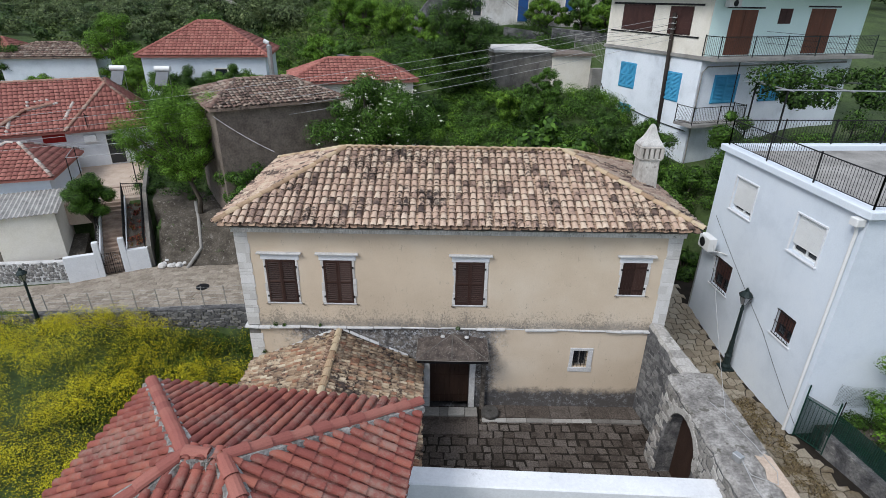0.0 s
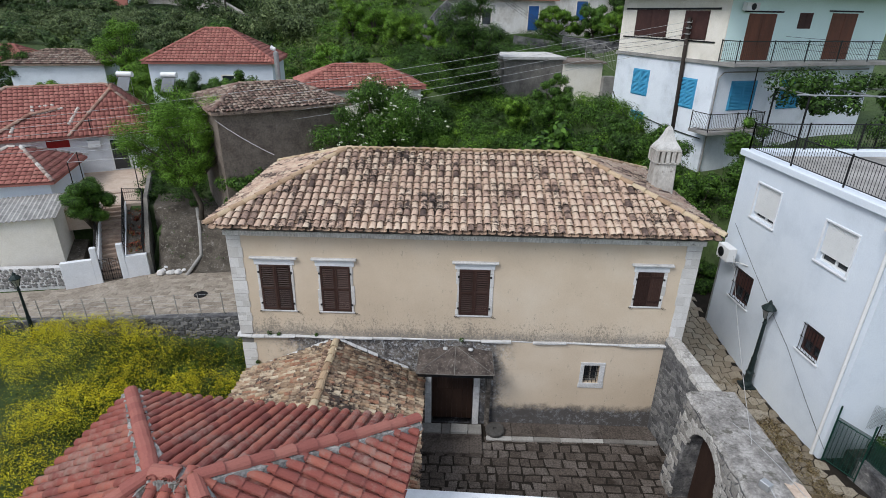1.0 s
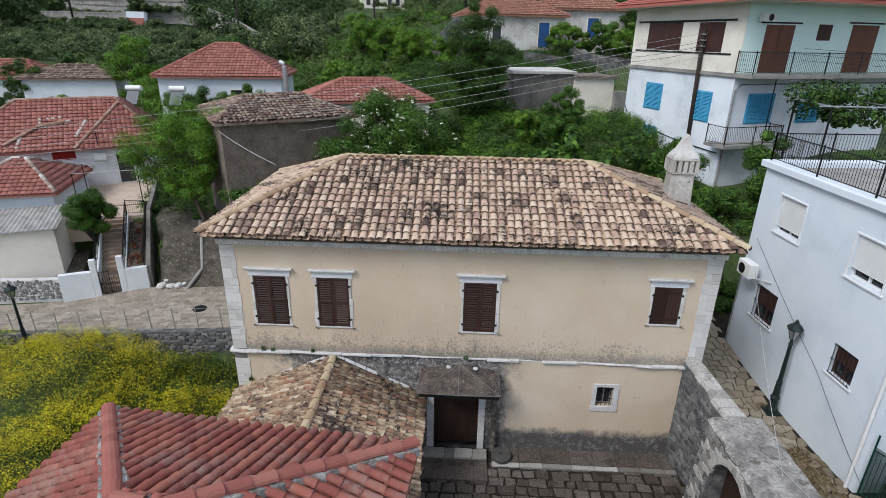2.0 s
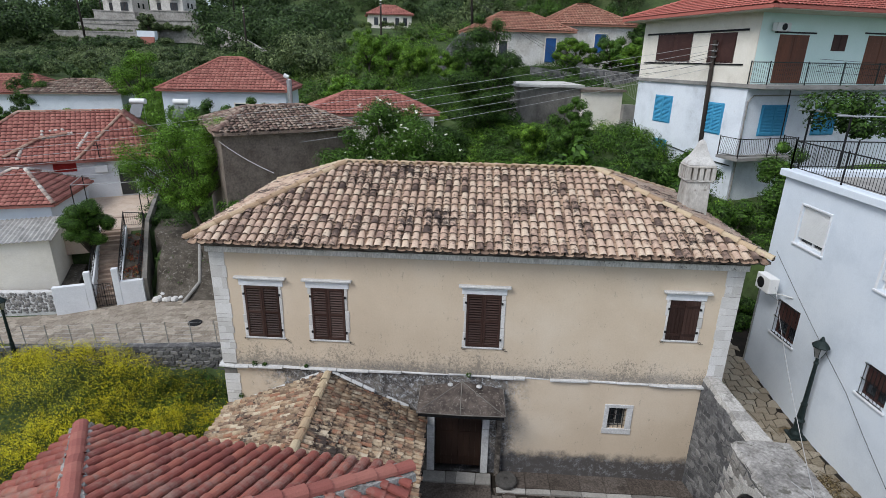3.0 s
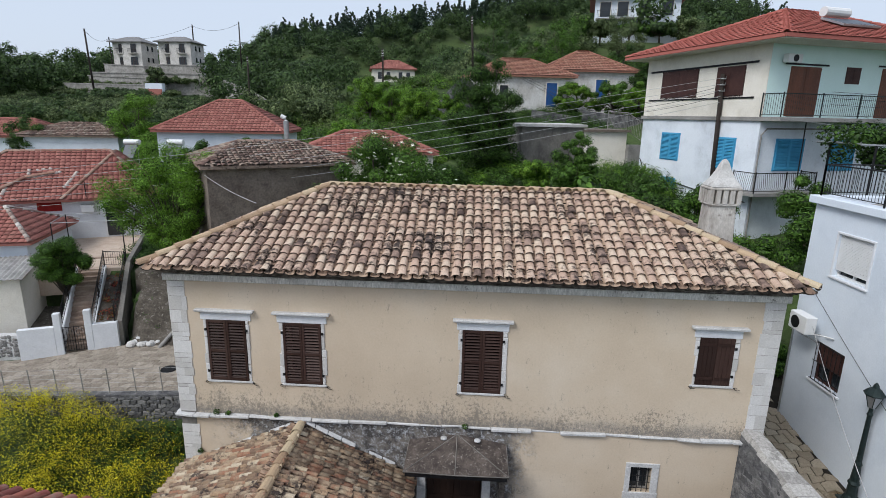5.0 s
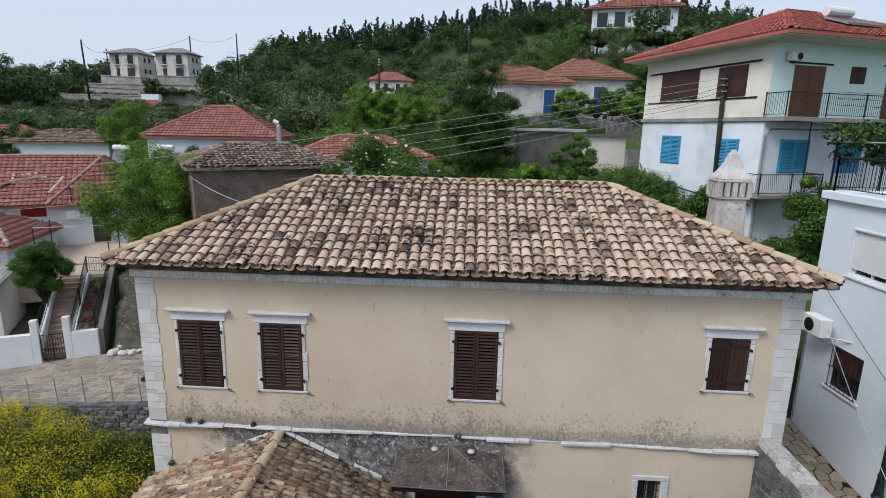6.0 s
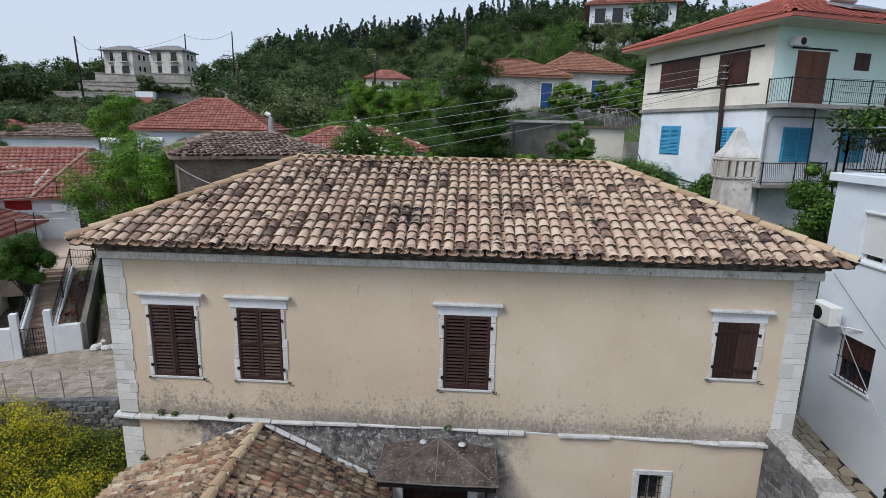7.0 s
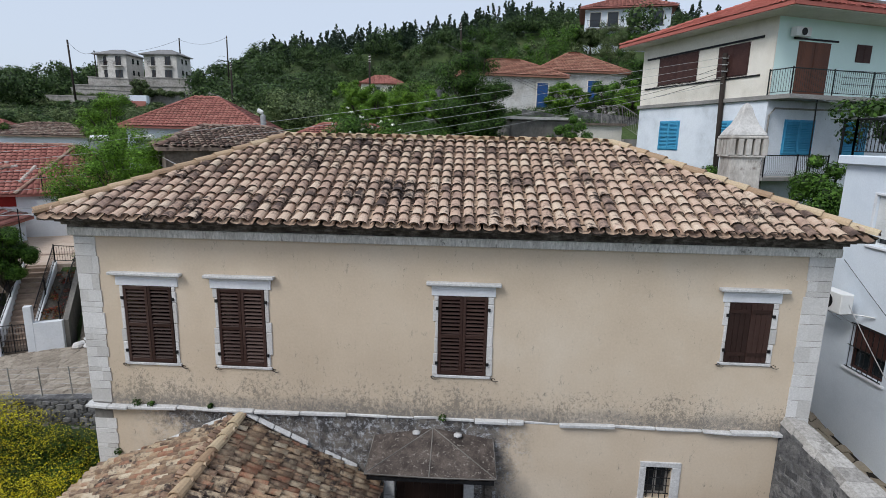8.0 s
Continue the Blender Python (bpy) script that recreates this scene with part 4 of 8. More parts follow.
porch = thing("porch_canopy", "rusty sheet-metal canopy over the door, on dark posts", "canopy", (7.12, -0.45, -0.1))
A, WL, FL, FM, FR, WR = (Vector(p) for p in ((7.11, -0.004, 3.15), (5.9, -0.004, 2.93), (5.86, -0.92, 2.66), (7.1, -0.95, 2.66), (8.38, -0.92, 2.66), (8.34, -0.004, 2.95)))
for tri in ((A, WL, FL), (A, FL, FM), (A, FM, FR), (A, FR, WR)):
    s = Mesh()
    s.prism([tuple(p) for p in tri], (0, 0, -0.025))
    s.out("sheet", M_RUST, porch)
s = Mesh()
for q in (FL, FM, FR):
    s.tube([A + Vector((0, 0, 0.004)), q + Vector((0, 0, 0.006))], 0.011, seg=5)
s.tube([WL, FL, FM, FR, WR], 0.012, seg=5)
s.out("seam", M_CONCDARK, porch, "standing seams")
s = Mesh()
s.box(5.9, -0.9, 2.52, 8.34, -0.84, 2.6).box(5.92, -0.84, 2.53, 5.98, -0.02, 2.59).box(8.26, -0.84, 2.53, 8.32, -0.02, 2.59)
s.out("frame", M_IRON, porch)
for a, b in ((5.92, 6.1), (8.2, 8.36)):
    s = Mesh()
    s.box(a, -0.16, -0.12, b, -0.062 + 0.06, 2.52)
    s.out("post", M_DARKCORNICE, porch, "dark stone pilaster", bevel=0.01)
for px, py, a in ((6.78, -0.1, 20), (7.62, -0.13, -35)):
    s = Mesh(Matrix.Translation((px, py, 3.08 - 0.02)) @ Matrix.Rotation(radians(a), 4, "Z"))
    s.lathe((0, 0, 0), [(0.02, 0), (0.09, 0.015), (0.08, 0.045), (0.02, 0.06)], 7)
    tagged(s.out("loose_stone", M_WHITESTONE, smooth=True), "white stone weighing down the canopy sheet", "stone", "stones on the canopy")
M_MILL = surf("dark_millstone", [(0.05, 0.048, 0.045), (0.1, 0.095, 0.09)], 4, 0.9, 0.5, 25)
# millstone leaning flat by the door
s = Mesh()
s.lathe((8.56, -0.5, -0.02), [(0.07, 0), (0.31, 0.0), (0.33, 0.03), (0.33, 0.12), (0.3, 0.15), (0.07, 0.15), (0.06, 0.1)], 20)
tagged(s.out("millstone", M_MILL, smooth=False), "round grey millstone with a hole, lying beside the door", "millstone")

# chimney
M_CAPLIME = surf("greyed_lime", [(0.44, 0.42, 0.4), (0.58, 0.57, 0.55), (0.64, 0.63, 0.61)], 2.0, 0.9, 0.4, 20, grime=((0.3, 0.27, 0.24), 2.4, 0.56, 0.75))
e = thing("chimney", "pale plastered chimney with pigeon-holed head and pointed cap", "chimney", (14.0, 3.3, 7.6))
CX = 14.14
cm = pose(CX, 3.3, -0.18, 0, 0, 0) @ Matrix.Diagonal((0.86, 0.9, 1, 1))
s = Mesh(cm)
s.prism([(-0.47, -0.36, 7.4), (0.47, -0.36, 7.4), (0.47, 0.36, 7.4), (-0.47, 0.36, 7.4)], (0, 0, 1.45))
for q in range(4, 8):
    x, y, z = s.v[q]
    s.v[q] = (CX + (x - CX) * 0.86, 3.3 + (y - 3.3) * 0.9, z)
s.out("shaft", M_CHIM, e, bevel=0.02)
s = Mesh(cm)
s.box(-0.47, -0.38, 8.84, 0.47, 0.38, 8.9).box(-0.49, -0.4, 9.27, 0.49, 0.4, 9.34)
s.out("moulding", M_CHIM, e, bevel=0.02)
for i in range(5):
    xx = -0.43 + i * 0.86 / 4
    for yy in (-0.34, 0.34):
        Mesh(cm).box(xx - 0.07, yy - 0.05, 8.9, xx + 0.07, yy + 0.05, 9.27).out("pier", M_CHIM, e)
for yy in (-0.17, 0.0, 0.17):
    for xx in (-0.4, 0.4):
        Mesh(cm).box(xx - 0.06, yy - 0.06, 8.9, xx + 0.06, yy + 0.06, 9.27).out("pier", M_CHIM, e)
Mesh(cm).box(-0.33, -0.24, 8.9, 0.33, 0.24, 9.27).out("core", M_CHIM, e, "sooty core behind the vents")
s = Mesh(cm)
prof = [(0.66, 9.34), (0.6, 9.42), (0.4, 9.6), (0.26, 9.8), (0.17, 9.98), (0.1, 10.06), (0.02, 10.1)]
s.lathe((0, 0, 0), prof, 4, math.pi / 4)
for q, (x, y, z) in enumerate(s.v):
    s.v[q] = (x, 3.3 + (y - 3.3) * 0.85, z)
s.out("cap", M_CAPLIME, e, bevel=0.02)

# ---- annex ----
annex = thing("annex", "low lean annex with a gabled old clay-tile roof", "annex", (3.05, -2.5, -2.4))
s = Mesh()
s.prism([(0.3, -5.2, -2.6), (5.75, -5.2, -2.6), (5.75, -5.2, 1.8), (3.2, -5.2, 3.07), (0.3, -5.2, 1.8)], (0, 5.19, 0))
s.out("wall", M_WHITEOLD, annex)
AN = [((6.12, -5.3, 1.88), (5.98, -0.02, 1.88), (3.22, -5.3, 3.22), (3.17, -0.02, 3.22)), ((0.05, -0.02, 1.9), (0.02, -5.3, 1.9), (3.17, -0.02, 3.22), (3.22, -5.3, 3.22))]
s = Mesh()
for P0, P1, Q0, Q1 in AN:
    s.prism([P0, P1, Q1, Q0], (0, 0, -0.08))
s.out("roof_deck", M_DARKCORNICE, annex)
# mortar flashing where the annex roof meets the facade
for a, b, k in (((3.17, 3.32), (5.9, 2.0), 8), ((0.5, 2.12), (3.17, 3.32), 6)):
    for i in range(k):
        if g.random() < 0.3:
            continue
        t0, t1 = i / k, (i + 0.95) / k
        s = Mesh()
        s.prism([(a[0] + (b[0] - a[0]) * t, -0.12, a[1] + (b[1] - a[1]) * t + q) for t, q in ((t0, 0), (t1, 0), (t1, 0.05), (t0, 0.05))], (0, 0.1, 0.03))
        s.out("flashing", M_WHITESTONE, annex, bevel=0.01, rough=0.02)

# ---- red-roofed building below the camera ----
redhouse = thing("red_roof_building", "building with a hipped red roman-tile roof", "building", (2.36, -8.48, -2.4))
FE, FQ = hip_corners(2.36, -8.48, 3.53, 3.5, 4.62, 6.07, 0.37, -5.5)
s = Mesh(Matrix.Translation((2.36, -8.48, 0)) @ Matrix.Rotation(radians(-5.5), 4, "Z"))
s.box(-3.25, -3.2, -2.6, 3.25, 3.2, 4.5)
s.out("wall", M_LIME, redhouse)
deck([p.copy() for p in FE], FQ, 0.12, M_CREAM, redhouse)

# ---- walls round the courtyard ----
s = Mesh(Matrix.Translation((5.75, -5.44, 0)) @ Matrix.Rotation(radians(-2.1), 4, "Z"))
s.box(0, -0.6, -0.6, 8.2, 0, 2.68)
wf = tagged(s.out("wall_south", M_LIME, bevel=0.04, rough=0.03), "thick whitewashed courtyard wall", "wall", kind="structure")

gate = thing("gate_wall", "thick rubble gateway wall with an arched opening", "gateway", (14.7, -5, -0.1), kind="structure")
y0, y1, zs, n = -4.8, -2.98, 1.95, 10
m = Mesh()
X0, X1, TOP, YA, YB = 13.88, 15.24, 3.2, -13.0, -2.2
arc = [((y0 + y1) / 2 + (y1 - y0) / 2 * math.cos(math.pi * k / n), zs + (y1 - y0) / 2 * math.sin(math.pi * k / n) * 1.02) for k in range(n + 1)]
def face(z):
    """The courtyard face leans inwards as it rises."""
    return X0 - 0.24 * (TOP - z) / 3.8


for X, flip in ((X0, 0), (X1, 1)):
    quads = [[(YA, -0.6), (y0, -0.6), (y0, zs), (YA, zs)], [(y1, -0.6), (YB, -0.6), (YB, zs), (y1, zs)]]
    quads += [[arc[k + 1], arc[k], (arc[k][0], TOP), (arc[k + 1][0], TOP)] for k in range(n)]
    quads += [[(YA, zs), (y0, zs), (y0, TOP), (YA, TOP)], [(y1, zs), (YB, zs), (YB, TOP), (y1, TOP)]]
    for q in quads:
        m.add([(X if flip else face(z), y, z) for y, z in q], [(0, 1, 2, 3)] if flip else [(3, 2, 1, 0)])
path = [(y0, -0.6), (y0, zs)] + arc[::-1][1:-1] + [(y1, zs), (y1, -0.6)]
for a, b in zip(path, path[1:]):
    m.add([(face(a[1]), *a), (face(b[1]), *b), (X1, *b), (X1, *a)], [(0, 1, 2, 3)])
m.add([(face(-0.6), YB, -0.6), (X1, YB, -0.6), (X1, YB, TOP), (X0, YB, TOP)], [(0, 1, 2, 3)])
m.add([(face(-0.6), YA, -0.6), (X1, YA, -0.6), (X1, YA, TOP), (X0, YA, TOP)], [(3, 2, 1, 0)])
m.out("wall", M_RUBBLE, gate)
g = random.Random(77)
s = Mesh()
N_ = 72
rows = []
for i in range(N_ + 1):
    y_ = YA + (YB - YA) * i / N_
    e1 = X0 - 0.04 + 0.07 * noise.noise(Vector((y_ * 2.2, 1.0, 0))) + g.uniform(-0.03, 0.03)
    e2 = X1 + 0.05 + g.uniform(-0.012, 0.012)
    rows.append([(e1 + 0.03, y_, TOP - 0.1), (e1, y_, TOP - 0.02 + g.uniform(-0.02, 0.02)), (e1 + 0.1 + g.uniform(-0.03, 0.03), y_, TOP + 0.06 + g.uniform(-0.015, 0.02)), ((e1 + e2) / 2, y_, TOP + 0.1 + g.uniform(-0.008, 0.008)), (e2 - 0.03, y_, TOP + 0.07 + g.uniform(-0.01, 0.01)), (e2, y_, TOP + 0.03), (e2, y_, TOP - 0.05)])
for r0, r1 in zip(rows, rows[1:]):
    for p, q, p2, q2 in zip(r0, r0[1:], r1, r1[1:]):
        s.add([p, q, q2, p2], [(0, 1, 2, 3)])
for r in (rows[0], rows[-1]):
    s.add(list(r), [tuple(range(7))])
s.out("coping", M_CAP, gate, "rough grey mortar coping")
s = Mesh()
pts = [(14.95, -5.55), (15.1, -5.62), (15.2, -5.5), (15.34, -5.6), (15.36, -7.4), (15.0, -7.3), (15.05, -6.6), (14.86, -6.3), (14.98, -6.0)]
s.prism([(x_ - 0.12, y_, TOP + 0.104) for x_, y_ in pts], (0, 0, 0.012))
s.out("plaster_patch", M_TERRACE, gate, "pale flaking mortar patch")
s = Mesh()
s.box(14.24, y0 + 0.44, -0.12, 14.32, y1 + 0.1, 2.3)
s.out("gate_door", M_DOOR, gate, "dark closed wooden gate")
Mesh().box(14.22, y0 - 0.1, -0.3, 14.38, y0 + 0.436, 2.9).out("jamb", M_CAP, gate)
Mesh().box(14.225, y0 + 0.44, 2.304, 14.38, y1 + 0.1, 2.95).out("lintel", M_RUBBLE, gate)

low = thing("wall_east", "dark rubble wall with a sloping mortar coping", "wall", (14.4, -1, -0.1), kind="structure")
s = Mesh()
s.add([(13.97, -0.022, -0.6), (14.46, -2.3, -0.6), (14.46, -2.3, 3.02), (13.97, -0.022, 3.6), (14.42, -0.022, -0.6), (15.0, -2.3, -0.6), (15.0, -2.3, 3.02), (14.42, -0.022, 3.6)],
      [(0, 1, 2, 3), (7, 6, 5, 4), (3, 2, 6, 7), (0, 4, 5, 1), (1, 5, 6, 2), (0, 3, 7, 4)])
s.out("wall", M_RUBBLE, low)
s = Mesh()
for i in range(8):
    t0, t1 = i / 8, (i + 0.97) / 8
    d_ = g.uniform(-0.03, 0.03)
    q_ = []
    for t in (t0, t1):
        xl, xr, ya, za = 13.93 + 0.5 * t + d_, 14.36 + 0.68 * t, -0.024 - 2.3 * t, 3.72 - 0.6 * t
        q_ += [(xl, ya, za - 0.14), (xr, ya, za - 0.14), (xr, ya, za - 0.02), (xl + 0.07, ya, za)]
    s.add(q_, [(0, 3, 2, 1), (4, 5, 6, 7), (3, 7, 6, 2), (0, 4, 7, 3), (1, 2, 6, 5), (0, 1, 5, 4)])
s.out("coping", M_LOWCAP, low, "rough pale stone coping", rough=0.05)

# ---- white house across the alley ----
WHX = Matrix.Translation((17.98, 5.3, 0)) @ Matrix.Rotation(radians(-86), 4, "Z")
white = thing("white_house", "white rendered flat-roofed house with roller blinds and grilles", "house", (19, 2, 0.3))
LW = 7.35
WW = [(1.2, 2.5, 6.5, 7.77, "blind"), (4.8, 6.07, 6.38, 7.65, "blind"), (1.13, 2.32, 3.13, 4.4, "grille"), (5.2, 6.12, 3.36, 4.35, "grille")]
m = wall_grid(Mesh(WHX), 0, LW, -0.8, 8.5, 0, 0.35, [q[:4] for q in WW])
m.out("wall", M_WHITE, white)
for q in ((0, 0.35, -0.8, 0.35, 9.5, 8.5), (LW - 0.35, 0.35, -0.8, LW, 9.5, 8.5), (0.35, 9.15, -0.8, LW - 0.35, 9.5, 8.5)):
    Mesh(WHX).box(*q).out("wall", M_WHITE, white)
m = Mesh(WHX)
m.box(0.3, 0.3, 8.38, LW - 0.3, 9.2, 8.54)
m.out("roof_terrace", M_CONC, white, "worn grey concrete roof terrace")
for a, b, c, d in ((-0.16, -0.16, LW + 0.16, 0.3), (-0.16, 0.304, 0.3, 9.6), (LW - 0.3, 0.304, LW + 0.16, 9.6)):
    Mesh(WHX).box(a, b, 8.504, c, d, 8.74).out("parapet", M_WHITE, white, bevel=0.02)
for x0, x1, z0, z1, kind_ in WW:
    wv = Mesh(WHX)
    wv.box(x0 - 0.05, 0.2, z0 - 0.05, x1 + 0.05, 0.24, z1 + 0.05)
    w_ = wv.out("window", M_GLASS, white, "white framed window with a roller blind" if kind_ == "blind" else "window behind a dark iron grille")
    s = Mesh(WHX)
    for a, b, c, d in ((x0, x0 + 0.06, z0, z1), (x1 - 0.06, x1, z0, z1), (x0 + 0.06, x1 - 0.06, z0, z0 + 0.06), (x0 + 0.06, x1 - 0.06, z1 - 0.06, z1), ((x0 + x1) / 2 - 0.04, (x0 + x1) / 2 + 0.04, z0 + 0.06, z1 - 0.06)):
        s.box(a, 0.15, c, b, 0.2, d)
    s.out("frame", M_PLASTIC if kind_ == "blind" else M_BROWN, w_)
    s = Mesh(WHX)
    s.box(x0 - 0.09, -0.06, z0 - 0.07, x1 + 0.09, 0.14, z0 - 0.003)
    s.out("sill", M_LIME, w_, bevel=0.01)
    if kind_ == "blind":
        s = Mesh(WHX)
        zb = z0 + 0.2 if x0 < 3 else z0 + 0.28
        k = 26
        for i in range(k):
            s.box(x0 + 0.01, 0.06 + 0.004 * (i % 2), zb + (z1 - zb) * i / k, x1 - 0.01, 0.1, zb + (z1 - zb) * (i + 1) / k - 0.004)
        tagged(s.out("roller_blind", M_PLASTIC, w_, "half-lowered white roller blind"), kind="stuff")
        s = Mesh(WHX)
        for a, b, c, d in ((x0 - 0.07, x0 - 0.003, z0 - 0.003, z1 + 0.003), (x1 + 0.003, x1 + 0.07, z0 - 0.003, z1 + 0.003), (x0 - 0.07, x1 + 0.07, z1 + 0.006, z1 + 0.07)):
            s.box(a, -0.03, c, b, 0.05, d)
        s.out("surround", M_LIME, w_, bevel=0.008)
    else:
        s = Mesh(WHX)
        for i in range(7):
            xx = x0 + (x1 - x0) * (i + 0.5) / 7
            s.tube([(xx, -0.03, z0 + 0.02), (xx, -0.03, z1 - 0.02)], 0.01, seg=5)
        for zz in (z0 + 0.03, (z0 + z1) / 2, z1 - 0.03):
            s.tube([(x0, -0.03, zz), (x1, -0.03, zz)], 0.013, seg=5)
        s.tube([((x0 + x1) / 2 + 0.2 * math.cos(q), -0.03, z0 + 0.38 + 0.2 * math.sin(q)) for q in [j * 0.524 for j in range(13)]], 0.009, seg=4)
        s.out("grille", M_IRON, w_)
        s = Mesh(WHX)
        s.box(x0 + 0.02, 0.1, z0 + (z1 - z0) * 0.45, (x0 + x1) / 2 - 0.02, 0.13, z1 - 0.02)
        s.box((x0 + x1) / 2 + 0.02, 0.1, z0 + (z1 - z0) * 0.45, x1 - 0.02, 0.13, z1 - 0.02)
        s.out("blind", M_BROWN, w_, "brown lowered blind")


def railing(name, label, pts, height, gap, mat, bulge=0.0, group="", at=None):
    """Bars between a top and a bottom rail along a line of points."""
    e = thing(name, label, "railing", at or pts[0], group)
    for P, Q in zip(pts, pts[1:]):
        P, Q = Vector(P), Vector(Q)
        s = Mesh()
        s.tube([P + Vector((0, 0, height)), Q + Vector((0, 0, height))], 0.022, seg=6)
        s.out("top_rail", mat, e)
        s = Mesh()
        s.tube([P + Vector((0, 0, 0.1)), Q + Vector((0, 0, 0.1))], 0.014, seg=5)
        s.out("bottom_rail", mat, e)
        n = max(1, int((Q - P).length / gap))
        d = (Q - P).normalized()
        nrm = Vector((d.y, -d.x, 0))
        s = Mesh()
        if bulge:
            s.tube([(0, 0, 0.1), nrm * bulge + Vector((0, 0, 0.3)), nrm * bulge * 0.7 + Vector((0, 0, 0.5)), (0, 0, height)], 0.009, seg=4)
        else:
            s.tube([(0, 0, 0.1), (0, 0, height)], 0.009, seg=4)
        me = bpy.data.meshes.new("baluster")
        me.from_pydata(s.v, [], s.f)
        me.materials.append(mat)
        for i in range(1, n):
            bar = hang(new("baluster", me), e)
            bar.matrix_basis = Matrix.Translation(P + (Q - P) * i / n)
        k = max(1, round((Q - P).length / 2.1))
        for i in range(k + 1):
            b = P + (Q - P) * i / k
            s = Mesh()
            s.box(b.x - 0.02, b.y - 0.02, b.z, b.x + 0.02, b.y + 0.02, b.z + height + 0.06)
            s.out("post", mat, e)
    return e


railing("roof_railing", "black iron railing round the roof terrace", [WHX @ Vector(p) for p in ((0.05, 8.5, 8.74), (0.05, 0.05, 8.74), (LW - 0.05, 0.05, 8.74), (LW - 0.05, 8.5, 8.74))], 0.95, 0.115, M_IRON)

# what keeps its place; the village beyond is shifted later to fit the camera's view
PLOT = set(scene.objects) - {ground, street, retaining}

# ---- blue-and-white house up the slope ----
BX = Matrix.Translation((21.5, 14.9, 0)) @ Matrix.Rotation(math.atan2(0.316, 0.949), 4, "Z")
blue = thing("apartment_house", "three-storey white and mint house with blue shutters and balconies", "house", (25, 18, 6))
m = Mesh(BX)
m.box(0, 0, 4.5, 11.5, 9.1, 11.05)
m.out("wall", M_WHITEOLD, blue, "stained white rendered lower storeys")
m = Mesh(BX)
m.box(-0.02, -0.02, 11.25, 11.5, 9.1, 14.6)
m.out("wall", M_CREAM, blue, "pale rendered upper storey")
m = Mesh(BX)
m.box(0.02, -0.026, 11.254, 11.5, -0.02, 14.55)
m.out("wall", M_MINT, blue, "mint green rendered balcony wall")
m = Mesh(BX)
m.box(-0.12, -1.15, 11.054, 11.6, 9.2, 11.246)
m.out("balcony_slab", M_CONC, blue, bevel=0.01)
BE = [BX @ Vector(p) for p in ((-1.0, -1.6, 14.75), (12.5, -1.6, 14.75), (12.5, 10.2, 14.75), (-1.0, 10.2, 14.75))]
BQ = [BX @ Vector(p) for p in ((4.8, 4.3, 16.95), (6.7, 4.3, 16.95))]
far_roof(blue, BE, BQ, M_BRIGHT_RED, 0.26, 0.36, 0.06, 5)
m = Mesh(BX)
m.box(-0.95, -1.55, 14.57, 12.4, 10.1, 14.61)
m.out("soffit", M_CREAM, blue)
m = Mesh(BX)
for a, b, c, d in ((-1.0, -1.62, 12.5, -1.56), (-1.02, -1.56, -0.96, 10.2)):
    m.box(a, b, 14.61, c, d, 14.77)
m.out("fascia", M_BRIGHT_RED, blue)


def flat_shutter(a, b, z0, z1, side, mat, label):
    """Closed shutters on the long side ('l', along local y) or on the balcony side ('r', along local x)."""
    T = BX @ (Matrix.Rotation(radians(-90), 4, "Z") if side == "l" else Matrix())
    w = Mesh(T)
    if side == "l":
        a, b = -b, -a
    w.box(a - 0.05, -0.02, z0 - 0.06, b + 0.05, 0.03, z1 + 0.04)
    e = w.out("window", mat if mat is M_BLUE else M_BROWN, blue, label)
    xm = (a + b) / 2
    for p, q in ((a, xm - 0.005), (xm + 0.005, b)):
        if mat is M_BLUE:
            louvre_leaf(e, p, q, z0, z1, -0.07, "shutter", mat, T, 0.07)
        else:
            leaf = Mesh(T).box(p, -0.05, z0, q, -0.022, z1).out("shutter", mat, e, bevel=0.006)
            k = int((z1 - z0) / 0.075)
            s = Mesh(T)
            for i in range(k):
                s.box(p + 0.03, -0.056, z0 + (z1 - z0) * (i + 0.12) / k, q - 0.03, -0.05, z0 + (z1 - z0) * (i + 0.88) / k)
            s.out("slats", mat, leaf)


for a, b, z0, z1 in ((5.52, 7.05, 8.77, 10.26), (1.36, 2.69, 8.63, 10.17), (5.52, 6.69, 7.14, 7.66)):
    flat_shutter(a, b, z0, z1, "l", M_BLUE, "closed sky-blue louvred shutters")
for a, b, z0, z1 in ((1.15, 2.85, 8.72, 10.2), (4.7, 6.2, 8.7, 10.2)):
    flat_shutter(a, b, z0, z1, "r", M_BLUE, "closed sky-blue louvred shutters")
for a, b, z0, z1 in ((4.61, 7.6, 12.29, 13.75), (1.37, 3.18, 12.28, 13.68)):
    flat_shutter(a, b, z0, z1, "l", M_BROWN, "brown roller blinds")
for a, b, z0, z1 in ((1.25, 3.1, 11.3, 13.6), (7.0, 8.9, 11.3, 13.7)):
    flat_shutter(a, b, z0, z1, "r", M_ORANGEWOOD, "brown wooden balcony door")
flat_shutter(4.67, 5.6, 12.9, 13.68, "r", M_BROWN, "small brown window")
for q in ((-0.06, 0.6, 13.76, -0.02, 8.7, 13.86), (-0.06, 0.6, 12.12, -0.02, 8.7, 12.2), (0.9, -0.07, 13.66, 3.5, -0.03, 13.74), (6.7, -0.07, 13.76, 9.2, -0.03, 13.84)):
    Mesh(BX).box(*q).out("lintel_band", M_IRON, blue, "dark painted lintel band")
